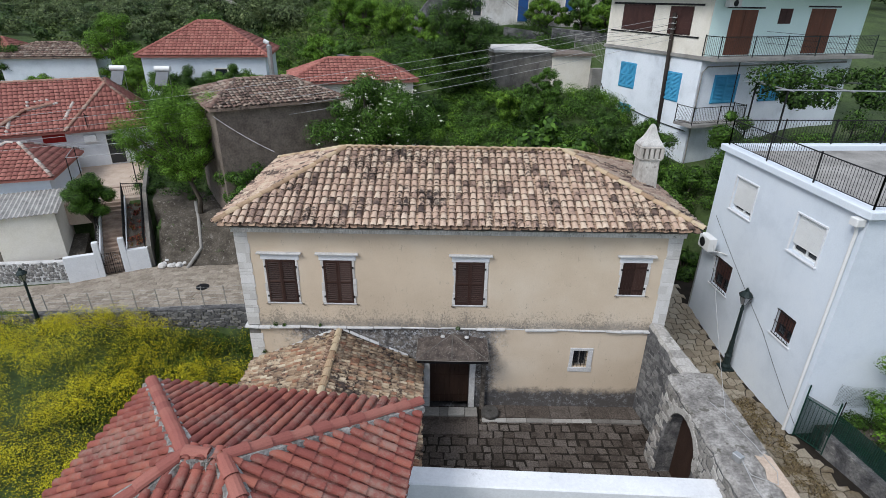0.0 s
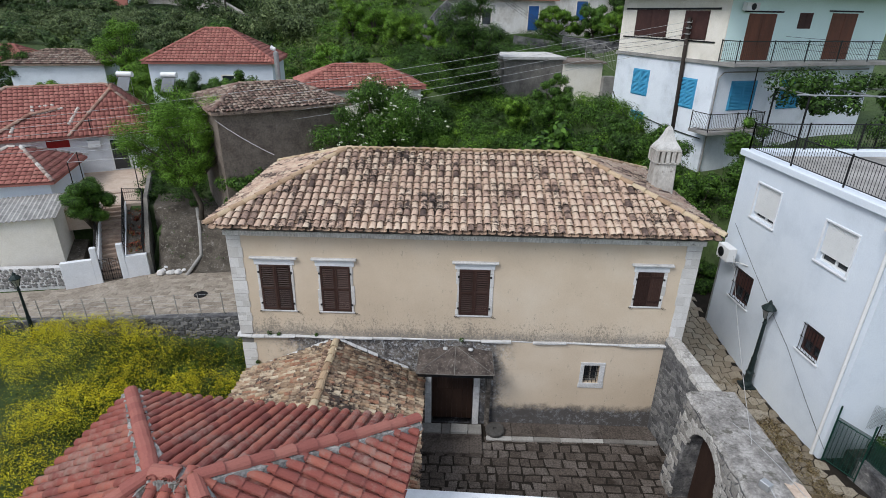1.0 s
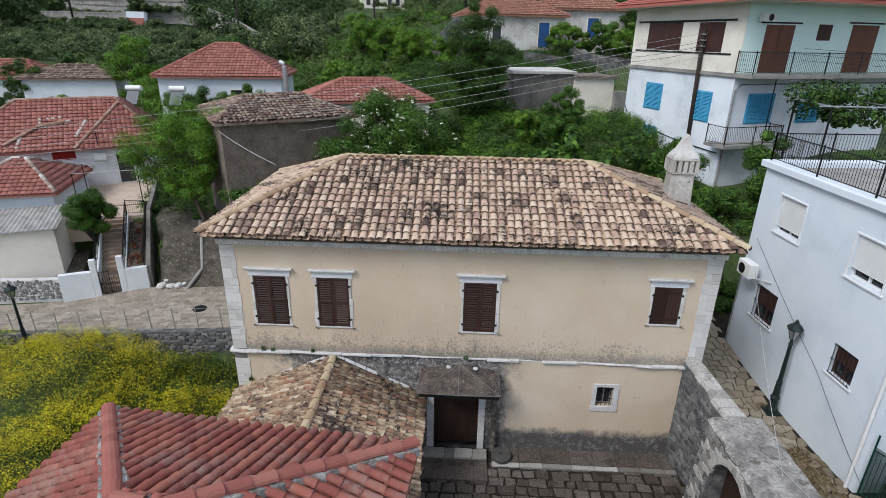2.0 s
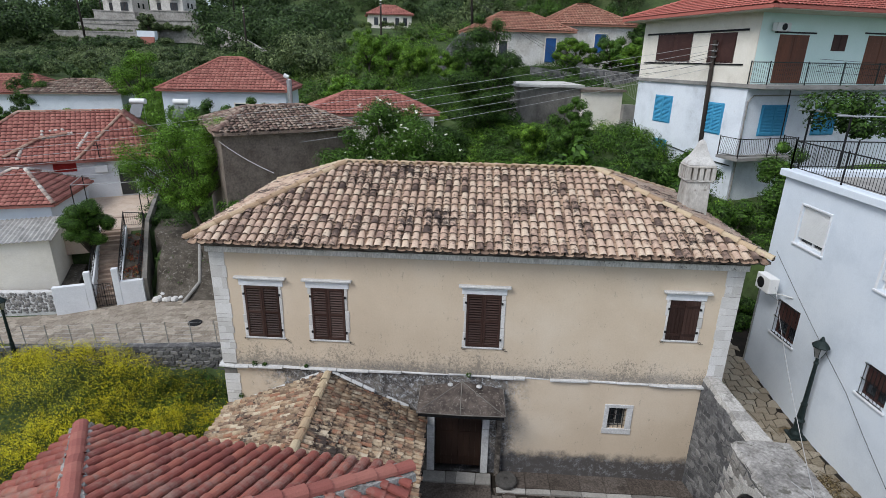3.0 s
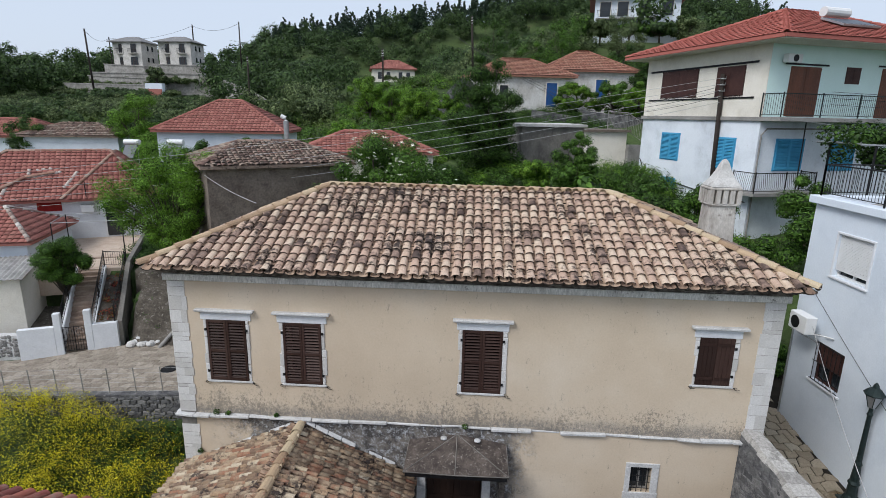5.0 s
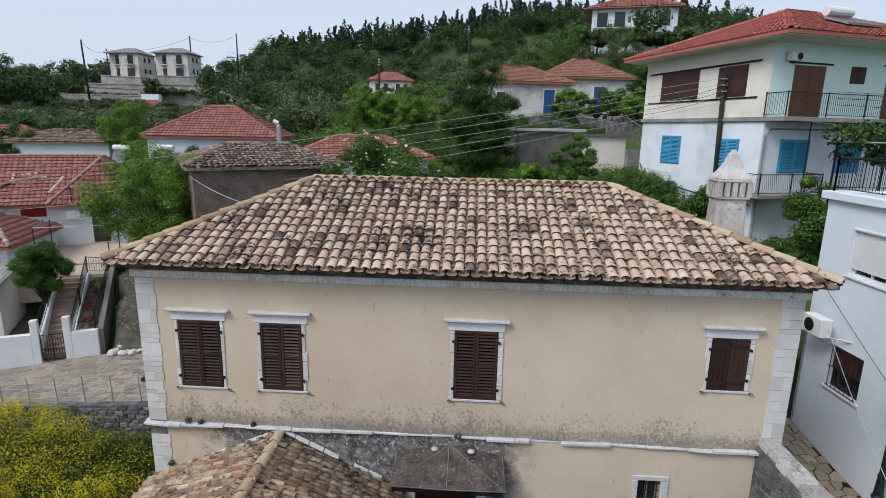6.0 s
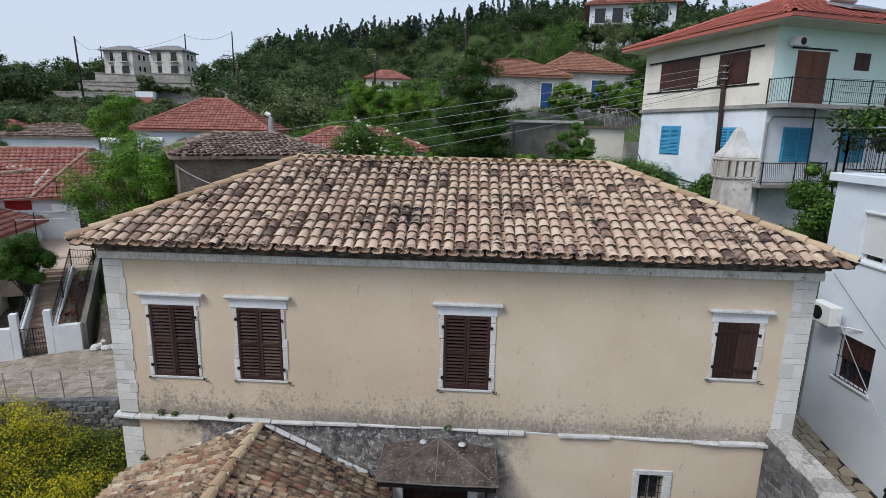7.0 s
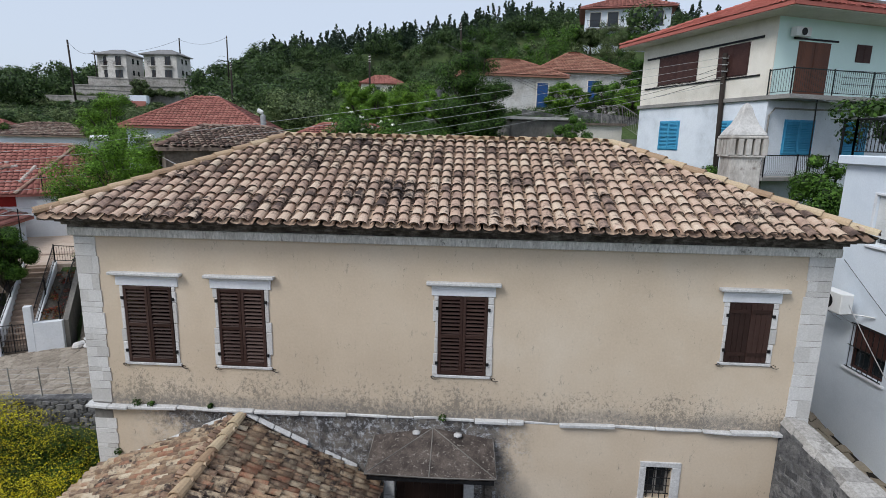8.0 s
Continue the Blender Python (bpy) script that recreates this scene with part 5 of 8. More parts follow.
railing("balcony_railing", "green-grey iron balcony railing", [BX @ Vector(p) for p in ((-0.05, 0.05, 11.25), (-0.05, -1.1, 11.25), (11.5, -1.1, 11.25))], 1.05, 0.12, M_GREENIRON, at=(25, 18, 11.2))
m = Mesh(BX)
m.box(-0.75, -0.95, 7.55, 3.0, -0.003, 7.7)
m.out("balcony_slab", M_CONC, blue)
m = Mesh(BX)
m.box(-0.75, -0.1, 7.55, -0.004, 0.5, 7.7)
m.out("balcony_slab", M_CONC, blue)
railing("balcony_railing", "bulging grey iron balcony railing", [BX @ Vector(p) for p in ((-0.7, 0.45, 7.7), (-0.7, -0.9, 7.7), (2.95, -0.9, 7.7), (2.95, -0.05, 7.7))], 0.95, 0.11, M_IRON, 0.1, at=(25, 18, 7.7))
e = thing("air_conditioner", "white wall-mounted air conditioner above the balcony", "air conditioner", BX @ Vector((0.9, -0.2, 13.5)))
s = Mesh(BX)
s.box(0.55, -0.4, 13.72, 1.4, -0.1, 14.1)
s.out("case", M_PLASTIC, e, bevel=0.02)
s = Mesh(BX)
s.prism([(1.0 + 0.16 * math.cos(k * 0.524), -0.412, 13.91 + 0.16 * math.sin(k * 0.524)) for k in range(12)], (0, 0.01, 0))
s.out("fan_grille", M_IRON, e)
# pipework on the walls
s = Mesh(BX)
s.tube([(-0.04, 9.0, 8.6), (-0.04, 8.7, 8.2), (-0.04, 8.6, 7.75), (-0.04, 3.0, 7.2), (-0.04, 0.2, 7.1)], 0.03, seg=5)
s.out("pipe", M_CABLE, blue)
s = Mesh(BX)
s.tube([(0.1, -0.06, 4.8), (0.1, -0.06, 10.4), (0.4, -0.06, 10.7), (11, -0.06, 10.75)], 0.04, seg=6)
s.out("drainpipe", M_CONC, blue)

# solar collector on the front slope, aerial mast by the lower balcony
e = thing("solar_collector", "flat solar collector in a pale frame on the red roof", "solar panel", BX @ Vector((5.6, 0.8, 15.8)))
sl = 2.2 / 5.9
s = Mesh(BX)
s.prism([(4.2, 0.2, 14.95 + sl * 1.8), (6.6, 0.2, 14.95 + sl * 1.8), (6.6, 1.5, 14.95 + sl * 3.1), (4.2, 1.5, 14.95 + sl * 3.1)], (0, -0.03, 0.09))
s.out("frame", M_METAL, e)
s = Mesh(BX)
s.prism([(4.28, 0.24, 15.045 + sl * 1.84), (6.52, 0.24, 15.045 + sl * 1.84), (6.52, 1.44, 15.045 + sl * 3.04), (4.28, 1.44, 15.045 + sl * 3.04)], (0, -0.005, 0.012))
s.out("glass", M_PANEL, e)
Mesh(BX).tube([(4.6, 1.75, 15.3 + sl * 3.3), (6.2, 1.75, 15.3 + sl * 3.3)], 0.24, seg=12).out("tank", M_PLASTIC, e, "white storage tank")
e = thing("aerial_mast", "thin iron mast carrying a television aerial", "aerial", BX @ Vector((1.6, -1.0, 7.7)))
Mesh(BX).tube([(1.6, -1.0, 7.5), (1.55, -1.0, 11.15)], 0.03, seg=6).out("pole", M_IRON, e)
Mesh(BX).tube([(-0.1, -1.1, 11.2), (2.9, -1.1, 10.95)], 0.018, seg=5).out("boom", M_METAL, e)
for i in range(11):
    x_ = 0.1 + i * 0.26
    Mesh(BX).tube([(x_, -1.1 - 0.3, 11.18 - 0.08 * x_), (x_, -1.1 + 0.3, 11.18 - 0.08 * x_)], 0.009, seg=4).out("element", M_METAL, e)

# ---- plain village houses ----
M_OLDPLASTER = surf("old_patched_plaster", [(0.36, 0.335, 0.31), (0.56, 0.54, 0.505), (0.68, 0.67, 0.65)], 0.9, 0.95, 0.5, 9, None, (0.3, 0.6), vary=0.3)
M_OLDRED = surf("weathered_red_tile", [(0.26, 0.11, 0.08), (0.36, 0.17, 0.12), (0.42, 0.23, 0.165)], 1.2, 0.85, 0.25, 30, "island", (0.1, 0.85), vary=0.25)
M_FARRIDGE = surf("mortared_red_ridge", [(0.27, 0.13, 0.1), (0.36, 0.22, 0.17), (0.42, 0.32, 0.26)], 2.0, 0.9, 0.4, 30, "island", (0.15, 0.8))


def plain_house(name, label, cx, cy, hx, hy, zb, zE, zR, ridge, turn, wall, tile, over=0.35, rmat=None, col=0.3, row=0.36, jitter=0.4, h=0.06):
    e = thing(name, label, "house", (cx, cy, zb))
    T = Matrix.Translation((cx, cy, 0)) @ Matrix.Rotation(radians(turn), 4, "Z")
    s = Mesh(T)
    s.box(-hx, -hy, zb, hx, hy, zE - 0.1)
    s.out("wall", wall, e)
    E, Q = hip_corners(cx, cy, hx + over, hy + over, zE, zR, ridge, turn)
    far_roof(e, E, Q, tile, col, row, h, int(abs(cx * 7) + 1), rmat, jitter)
    return e, T


def opening(e, T, x, z0, z1, w, y, mat, kind_="window", frame_mat=None):
    s = Mesh(T)
    s.box(x - w / 2, y - 0.03, z0, x + w / 2, y + 0.02, z1)
    o = s.out(kind_, mat, e)
    s = Mesh(T)
    for a, b, c, d in ((x - w / 2 - 0.08, x - w / 2, z0, z1), (x + w / 2, x + w / 2 + 0.08, z0, z1), (x - w / 2 - 0.08, x + w / 2 + 0.08, z1, z1 + 0.08)):
        s.box(a, y - 0.06, c, b, y + 0.01, d)
    s.out("frame", frame_mat or M_CREAM, o)
    return o


e, T = plain_house("house", "white house with a hipped red tile roof", -12.1, 33.0, 4.7, 3.6, 4.8, 8.75, 11.1, 0.9, 9, M_WHITE, M_RED_FAR)
opening(e, T, 1.2, 6.9, 7.7, 0.9, -3.62, M_GLASS)
e, T = plain_house("house", "small house with a low red tile roof", 0.6, 25.6, 4.2, 2.6, 4.6, 8.1, 9.35, 1.6, 14, M_CREAM, M_RED_FAR)
e, T = plain_house("house", "abandoned grey-brown house with a sagging old tile roof", -3.6, 17.6, 3.6, 3.1, 1.0, 8.0, 8.95, 1.6, 33, M_MUD, M_GREY_TILE, 0.3, col=0.25, row=0.33, jitter=2.2, h=0.08)
M_MORTAR = surf("pale_roof_mortar", [(0.3, 0.2, 0.17), (0.5, 0.42, 0.37), (0.64, 0.6, 0.55)], 4.0, 0.95, 0.6, 20, "island", (0.2, 0.75))
e = thing("house", "long low white house with a winged red tile roof", "house", (-21, 24, 2.4))
PLOT.add(e)
LH = Matrix.Translation((-19.16, 20.54, 0)) @ Matrix.Rotation(radians(30), 4, "Z")
Mesh(LH).box(-7.2, 0.36, 2.2, -0.2, 8.6, 5.12).out("wall", M_LIME, e)
Mesh(LH).box(-0.196, 0.35, 2.2, 5.5, 8.6, 5.12).out("wall", M_LIME, e)
far_roof(e, [LH @ Vector(q) for q in ((-7.5, 0, 5.2), (5.7, 0, 5.2), (5.7, 9, 5.2), (-7.5, 9, 5.2))], [LH @ Vector(q) for q in ((-3.4, 4.5, 8.0), (2.6, 4.5, 8.0))], M_RED_FAR, seed=23, ridge_mat=M_FARRIDGE)
far_roof(e, [LH @ Vector(q) for q in ((5.9, -0.1, 5.2), (5.9, 7.0, 5.2), (0, 7.0, 5.2), (0, -0.1, 5.2))], [LH @ Vector(q) for q in ((2.95, 2.2, 7.92), (2.95, 5.0, 7.92))], M_RED_FAR, seed=24, ridge_mat=M_FARRIDGE)
# low hip patched into the front slope
fr = line_frames(LH @ Vector((-3.9, 0.4, 5.52)), LH @ Vector((-2.07, 1.85, 6.44)), 0.4, 0.05, 4) + line_frames(LH @ Vector((-2.07, 1.85, 6.44)), LH @ Vector((-0.5, 2.25, 6.68)), 0.4, 0.05, 5)
tagged(hang(new("ridge_tiles", fast_mesh("ridge_tiles", *lay(barrel(0.28, 0.24, 0.44, 0.12, 5, 0.03), fr), M_FARRIDGE)), e), kind="stuff")
g = random.Random(33)
for a, b, m_ in (((-2.0, 1.9), (-0.2, 2.4), 14), ((-3.2, 0.3), (-3.0, 1.2), 6), ((-1.95, 1.9), (-1.95, 2.75), 6), ((0.1, 1.0), (0.75, 2.4), 14), ((-1.5, 2.6), (-0.6, 2.75), 5)):
    for i in range(m_):
        k = (i + g.random()) / m_
        x_, y_ = a[0] + (b[0] - a[0]) * k, a[1] + (b[1] - a[1]) * k
        Mesh(LH @ pose(x_, y_ + g.uniform(-0.07, 0.07), 5.24 + 0.622 * y_, 32, 0, g.uniform(0, 90))).lathe((0, 0, 0), [(0.1, 0), (0.12, 0.05), (0.06, 0.1), (0.01, 0.11)], 6).out("mortar_patch", M_MORTAR, e, rough=0.02)
opening(e, LH, 2.75, 2.62, 4.7, 0.95, 0.35, M_GLASS, "door", M_PLASTIC)
opening(e, LH, -0.75, 4.45, 5.0, 1.15, 0.36, M_REDPAINT, "window", M_REDPAINT)
opening(e, LH, -4.6, 3.4, 4.5, 1.0, 0.36, M_GLASS)
Mesh(LH).box(0.95, 0.05, 4.3, 1.7, 0.345, 4.8).out("air_conditioner", M_PLASTIC, e, "white wall air conditioner", bevel=0.02)
s = Mesh(LH)
s.tube([(1.35, -0.05, 5.2), (1.35, -0.05, 6.35)], 0.03, seg=6)
s.tube([(1.1, -0.05, 6.15), (1.6, -0.05, 6.2)], 0.03, seg=6)
s.out("stove_pipe", M_IRON, e, "dark stove pipe")
e, T = plain_house("house", "small white house with a dark red tile roof", -19.3, 16.9, 2.4, 2.9, -0.2, 3.3, 4.75, 0.35, 17, M_WHITE, M_RED_FAR, rmat=M_MORTAR)
opening(e, T, -1.2, 0.9, 2.1, 0.9, -2.92, M_BLUE)
e, T = plain_house("house", "white cottage with a red tile roof and blue door", 12.2, 42.6, 4.6, 3.4, 9.0, 14.2, 15.9, 1.4, 10, M_OLDPLASTER, M_OLDRED)
opening(e, T, 2.6, 11.5, 13.6, 1.0, -3.42, M_DARKBLUE, "door")
opening(e, T, -1.9, 12.0, 13.3, 0.8, -3.42, M_GLASS)
e, T = plain_house("house", "white cottage with a red hipped roof behind vines", 19.0, 45.2, 4.2, 3.2, 10.0, 15.0, 17.0, 0.6, 8, M_OLDPLASTER, M_OLDRED)
opening(e, T, 1.0, 12.5, 14.2, 1.1, -3.22, M_DARKBLUE, "door")
e, T = plain_house("house", "far white villa with a red hipped roof", -10, 122, 4.9, 4.0, 12, 19.5, 21.7, 1.5, 12, M_CREAM, M_RED_FAR, 0.5, col=0.6, row=0.7, h=0.1)
for xx in (-3.2, -1.2, 1.6, 3.4):
    opening(e, T, xx, 17.2, 18.8, 0.9, -4.03, M_GLASS)
e, T = plain_house("house", "white hillside house with a brown-red roof and balcony", 33.5, 79, 6.0, 5.0, 18, 27.8, 30.2, 1.5, -12, M_WHITE, M_RED_FAR, 0.8, col=0.6, row=0.7, h=0.1)
for xx in (-4.5, -2.0, 1.0, 4.2):
    opening(e, T, xx, 25.2, 27.2, 1.5, -5.03, M_GLASS)
s = Mesh(T)
s.box(-5.8, -6.6, 24.6, 2.5, -5.04, 24.8)
s.out("balcony_slab", M_CONC, e)
railing("balcony_railing", "dark balcony railing of the hillside house", [T @ Vector(p) for p in ((-5.7, -6.5, 24.8), (2.4, -6.5, 24.8))], 1.0, 0.2, M_IRON)
e, T = plain_house("house", "low house with a red tile roof among trees", -36.2, 39, 4.0, 2.8, 3.0, 7.2, 8.7, 1.8, 10, M_WHITEOLD, M_RED_FAR)
e, T = plain_house("house", "old low house with patched grey roofs", -28.2, 37.0, 3.8, 2.2, 3.0, 7.6, 8.6, 1.4, 14, M_WHITEOLD, M_GREY_TILE, jitter=2.0)


# ---- garden with steps behind the street ----
GT = Matrix.Translation((-12.68, 10.49, 0)) @ Matrix.Rotation(radians(23.4), 4, "Z")
gatew = thing("garden_wall", "whitewashed garden wall with stepped gate posts", "wall", GT @ Vector((0.9, 0, -1.1)), kind="structure")
for a, b, zt, n_ in ((-0.75, 0.72, 0.4, "wall"), (0.724, 1.02, 1.05, "gate_post"), (1.98, 2.28, 1.1, "gate_post"), (2.284, 3.35, 0.35, "wall")):
    Mesh(GT).box(a, -0.12, -1.7, b, 0.16, zt).out(n_, M_LIME, gatew, bevel=0.015)
e = thing("garden_gate", "black wrought-iron garden gate, closed", "gate", GT @ Vector((1.5, 0, -1)))
s = Mesh(GT)
for xx in (1.04, 1.5, 1.96):
    s.tube([(xx, 0, -0.95), (xx, 0, 0.35)], 0.02, seg=5)
for zz in (-0.9, -0.4, 0.3):
    s.tube([(1.04, 0, zz), (1.96, 0, zz)], 0.016, seg=5)
s.out("gate_frame", M_IRON, e)
for i in range(9):
    xx = 1.08 + i * 0.105
    Mesh(GT).tube([(xx, 0, -0.9), (xx, 0, 0.3)], 0.009, seg=4).out("bar", M_IRON, e)
s = Mesh(GT)
for c in (1.3, 1.72):
    s.tube([(c + 0.17 * math.cos(q), -0.015, 0.02 + 0.17 * math.sin(q)) for q in [j * 0.6 for j in range(9)]], 0.01, seg=4)
s.out("scroll", M_METAL, e, "pale scrollwork")
stairs = thing("stairs", "steep brown tiled garden steps between white parapets", "stairs", GT @ Vector((1.5, 0.5, -1)), kind="structure")
NS = 15
for i in range(NS):
    s = Mesh(GT)
    s.box(0.95, 0.35 + i * 0.26, -1.4, 2.05, 0.35 + (i + 1) * 0.26 + 0.03, -0.95 + 0.19 * (i + 1))
    s.out("step", M_STEP, stairs, bevel=0.008)
for a, b in ((0.74, 0.93), (2.07, 2.26)):
    s = Mesh(GT)
    s.prism([(a, 0.2, -1.4), (a, 4.4, 0.9), (a, 4.4, 2.15), (a, 0.2, -0.2)], (b - a, 0, 0))
    s.out("parapet", M_LIME, stairs, bevel=0.01)
railing("stair_railing", "black wrought-iron stair railing", [GT @ Vector(p) for p in ((0.84, 0.3, -0.15), (0.84, 4.3, 2.1))], 0.85, 0.11, M_IRON)
railing("stair_railing", "black wrought-iron stair railing", [GT @ Vector(p) for p in ((2.2, 0.3, -0.15), (2.2, 4.3, 2.1), (3.2, 4.3, 2.0))], 0.85, 0.11, M_IRON)
railing("planter_railing", "brown iron railing beside the planter", [GT @ Vector(p) for p in ((3.25, 0.1, 0.35), (3.25, 4.3, 2.0))], 0.8, 0.12, M_IRON)
terr = Mesh(GT)
terr.box(-1.4, 4.25, 0.6, 3.3, 12.3, 1.92)
terr = tagged(terr.out("terrace", M_TERRACE), "tiled terrace in front of the white house", "terrace", kind="structure")
s = Mesh(GT)
s.box(-1.4, 6.5, 1.924, 3.3, 6.66, 1.96)
s.out("edging", M_STEP, terr)
s = Mesh(GT)
s.prism([(3.304, 0.2, -1.4), (3.304, 12.4, 0.4), (3.304, 12.4, 2.45), (3.304, 4.3, 2.3), (3.304, 0.2, 0.3)], (0.22, 0, 0))
tagged(s.out("terrace_wall", M_CONCDARK), "grey stained concrete wall holding the terrace", "wall", kind="structure")
e = thing("planter", "brick-edged planter with flowers beside the steps", "planter", GT @ Vector((2.7, 2, 0)))
s = Mesh(GT)
s.prism([(2.27, 0.3, -1.0), (2.27, 4.2, 0.9), (2.27, 4.2, 1.6), (2.27, 0.3, -0.1)], (1.0, 0, 0))
s.out("bed", M_SOIL, e)
for i in range(3):
    Mesh(GT).lathe((2.45 + i * 0.3, 0.42, -0.1), [(0.09, 0), (0.13, 0.22), (0.14, 0.24), (0.12, 0.24)], 10).out("flowerpot", M_RED_FAR, e, "terracotta pot")
q = np.array([tuple(GT @ Vector((rng.uniform(2.35, 3.2), yy, -0.05 + (yy - 0.3) * 0.43))) for yy in rng.uniform(0.4, 4.1, 40)])
P, N = clumps(q, np.full(40, 0.16), 22, 5)
tagged(hang(new("planting", fast_mesh("planting", *leaves(P, N, 0.06, 0.6, 2), L_REDLEAF)), e), kind="stuff")
# iron pergola frame over the terrace
e = thing("pergola_frame", "thin dark iron pergola frame on the terrace", "pergola", GT @ Vector((1, 7, 1.9)))
for x_, y_ in ((-0.6, 6.6), (2.9, 6.6), (-0.6, 9.5), (2.9, 9.5)):
    Mesh(GT).tube([(x_, y_, 1.9), (x_, y_, 4.1)], 0.03, seg=6).out("post", M_IRON, e)
for a, b in (((-0.6, 6.6), (2.9, 6.6)), ((2.9, 6.6), (2.9, 9.5)), ((-0.6, 6.6), (-0.6, 9.5)), ((-0.6, 9.5), (2.9, 9.5))):
    Mesh(GT).tube([(*a, 4.1), (*b, 4.1)], 0.022, seg=5).out("beam", M_METAL, e)

# cream shed and speckled wall
e = thing("shed", "cream rendered shed with a grey fibre-cement roof", "shed", GT @ Vector((-3, 2.2, -0.3)))
s = Mesh(GT)
s.box(-3.9, 1.9, -0.9, -0.95, 5.0, 2.3)
s.out("wall", M_CREAM, e)
s = Mesh(GT)
n_ = 60
tops = [(-4.15 + 3.4 * i / n_, 0.03 * math.sin(i * math.pi / 2)) for i in range(n_ + 1)]
vs = [p for xa, ha in tops for p in ((xa, 1.7, 2.34 + ha), (xa, 5.2, 2.69 + ha), (xa, 5.2, 2.66 + ha), (xa, 1.7, 2.31 + ha))]
s.add(vs, [(4 * i + j, 4 * i + (j + 1) % 4, 4 * i + 4 + (j + 1) % 4, 4 * i + 4 + j) for i in range(n_) for j in range(4)])
s.out("roof", M_THATCH, e)
s = Mesh()
s.prism([(-30, 9.6, -3.2), (-12.95, 10.52, -2.2), (-12.95, 10.52, 0.0), (-30, 9.6, -0.7)], (0, 0.35, 0))
sw = tagged(s.out("garden_wall", M_WHITESTONE), "pale mortared wall of dark field stones", "wall", kind="structure")
g = random.Random(8)
M_FIELD = surf("dark_field_stone", [(0.11, 0.108, 0.105), (0.22, 0.215, 0.21), (0.36, 0.35, 0.34)], 5, 0.9, 0.6, 20, "object", (0.1, 0.9))
base_s = Mesh().lathe((0, 0, 0), [(0.02, -0.05), (0.1, -0.04), (0.12, 0.0), (0.08, 0.045), (0.02, 0.06)], 6).out("stone", M_FIELD, sw)
base_s.matrix_basis = Matrix.Translation((-13.4, 10.45, -0.9)) @ Matrix.Rotation(radians(90), 4, "X")
for i in range(298):
    x_ = -19.4 + 6.35 * (i % 38) / 37 + g.uniform(-0.07, 0.07)
    t = (x_ + 30) / 17.05
    zt, zb = -0.7 + 0.7 * t, street_z(x_)
    o = base_s.copy()
    scene.collection.objects.link(o)
    o.matrix_basis = Matrix.Translation((x_, 9.6 + 0.92 * t - 0.005, zb + 0.05 + (zt - zb - 0.06) * (i // 38 + g.uniform(0.1, 0.9)) / 8)) @ Matrix.Rotation(radians(90), 4, "X") @ Matrix.Diagonal((g.uniform(0.6, 1.05), g.uniform(0.5, 0.95), 0.5, 1))
fill = Mesh()
fill.prism([(-30, 9.9, -1.25), (-12.9, 10.8, -0.45), (-14.5, 14.5, -0.1), (-24, 14, -0.6)], (0, 0, -1.2))
tagged(fill.out("garden_bed", M_SOIL), "bare garden soil behind the wall", "garden", kind="structure")

# bare plot with a leaning pipe, cut by the terrace wall
xs, ys = np.arange(-9.3, -0.3, 0.3), np.arange(11.65, 17.5, 0.25)
PX, PY = np.meshgrid(xs, ys)
PX = PX - (PY - 11.8) * 0.36
PZ = ground_z(PX, PY) + 0.16 + 0.05 * np.sin(PX * 3.1) * np.cos(PY * 2.3)
k = len(xs)
ii = (np.arange(len(ys) - 1)[:, None] * k + np.arange(k - 1)[None]).ravel()
plot = new("soil", fast_mesh("soil", np.stack([PX, PY, PZ], -1).reshape(-1, 3), np.stack([ii, ii + 1, ii + k + 1, ii + k], 1), M_SOIL))
tagged(plot, "bare brown-grey earth plot beside the steps", "soil", kind="structure")
for x_, y_, r_ in ((-9.25, 11.75, 0.2), (-8.9, 11.8, 0.24), (-8.55, 11.75, 0.17), (-8.3, 11.85, 0.15), (-7.95, 11.7, 0.22), (-8.75, 12.05, 0.15)):
    s = Mesh()
    s.lathe((x_, y_, float(ground_z(x_, y_)) + 0.1), [(r_ * 0.6, 0), (r_, r_ * 0.25), (r_ * 0.8, r_ * 0.6), (r_ * 0.3, r_ * 0.75)], 7)
    tagged(s.out("stone", M_WHITESTONE, rough=0.03), "pale loose stone at the foot of the earth bank", "stone", "stones on the earth bank")
s = Mesh()
s.tube([(-8.1, 15.6, float(ground_z(-8.1, 15.6)) + 0.3), (-7.2, 13.6, float(ground_z(-7.2, 13.6)) + 0.25), (-6.9, 12.6, float(ground_z(-6.9, 12.6)) + 0.15), (-7.35, 11.4, float(ground_z(-7.35, 11.4)) + 0.12)], 0.1, seg=8)
tagged(s.out("pipe", M_CONC, smooth=True), "grey plastic pipe lying down the earth bank", "pipe")
g = random.Random(21)
for i in range(14):
    x_, y_ = -9.2 + g.uniform(0, 1.6), 11.75 + g.uniform(-0.2, 0.25)
    r_ = g.uniform(0.1, 0.2)
    s = Mesh(Matrix.Translation((x_, y_, street_z(x_) + 0.02)) @ Matrix.Rotation(g.uniform(0, 6), 4, "Z"))
    s.lathe((0, 0, 0), [(r_ * 0.7, 0), (r_, r_ * 0.4), (r_ * 0.8, r_ * 0.9), (r_ * 0.2, r_ * 1.1)], 7)
    tagged(s.out("stone", M_STONE, rough=0.04), "loose pale stone heaped at the street edge", "stone", "stones by the street")
s = Mesh()
s.lathe((-5.6, 9.1, street_z(-5.6) + 0.03), [(0.34, 0.0), (0.34, 0.015), (0.3, 0.02), (0.3, 0.016), (0.05, 0.016)], 20)
tagged(s.out("manhole_cover", M_IRON), "dark round iron manhole cover in the street", "manhole cover")
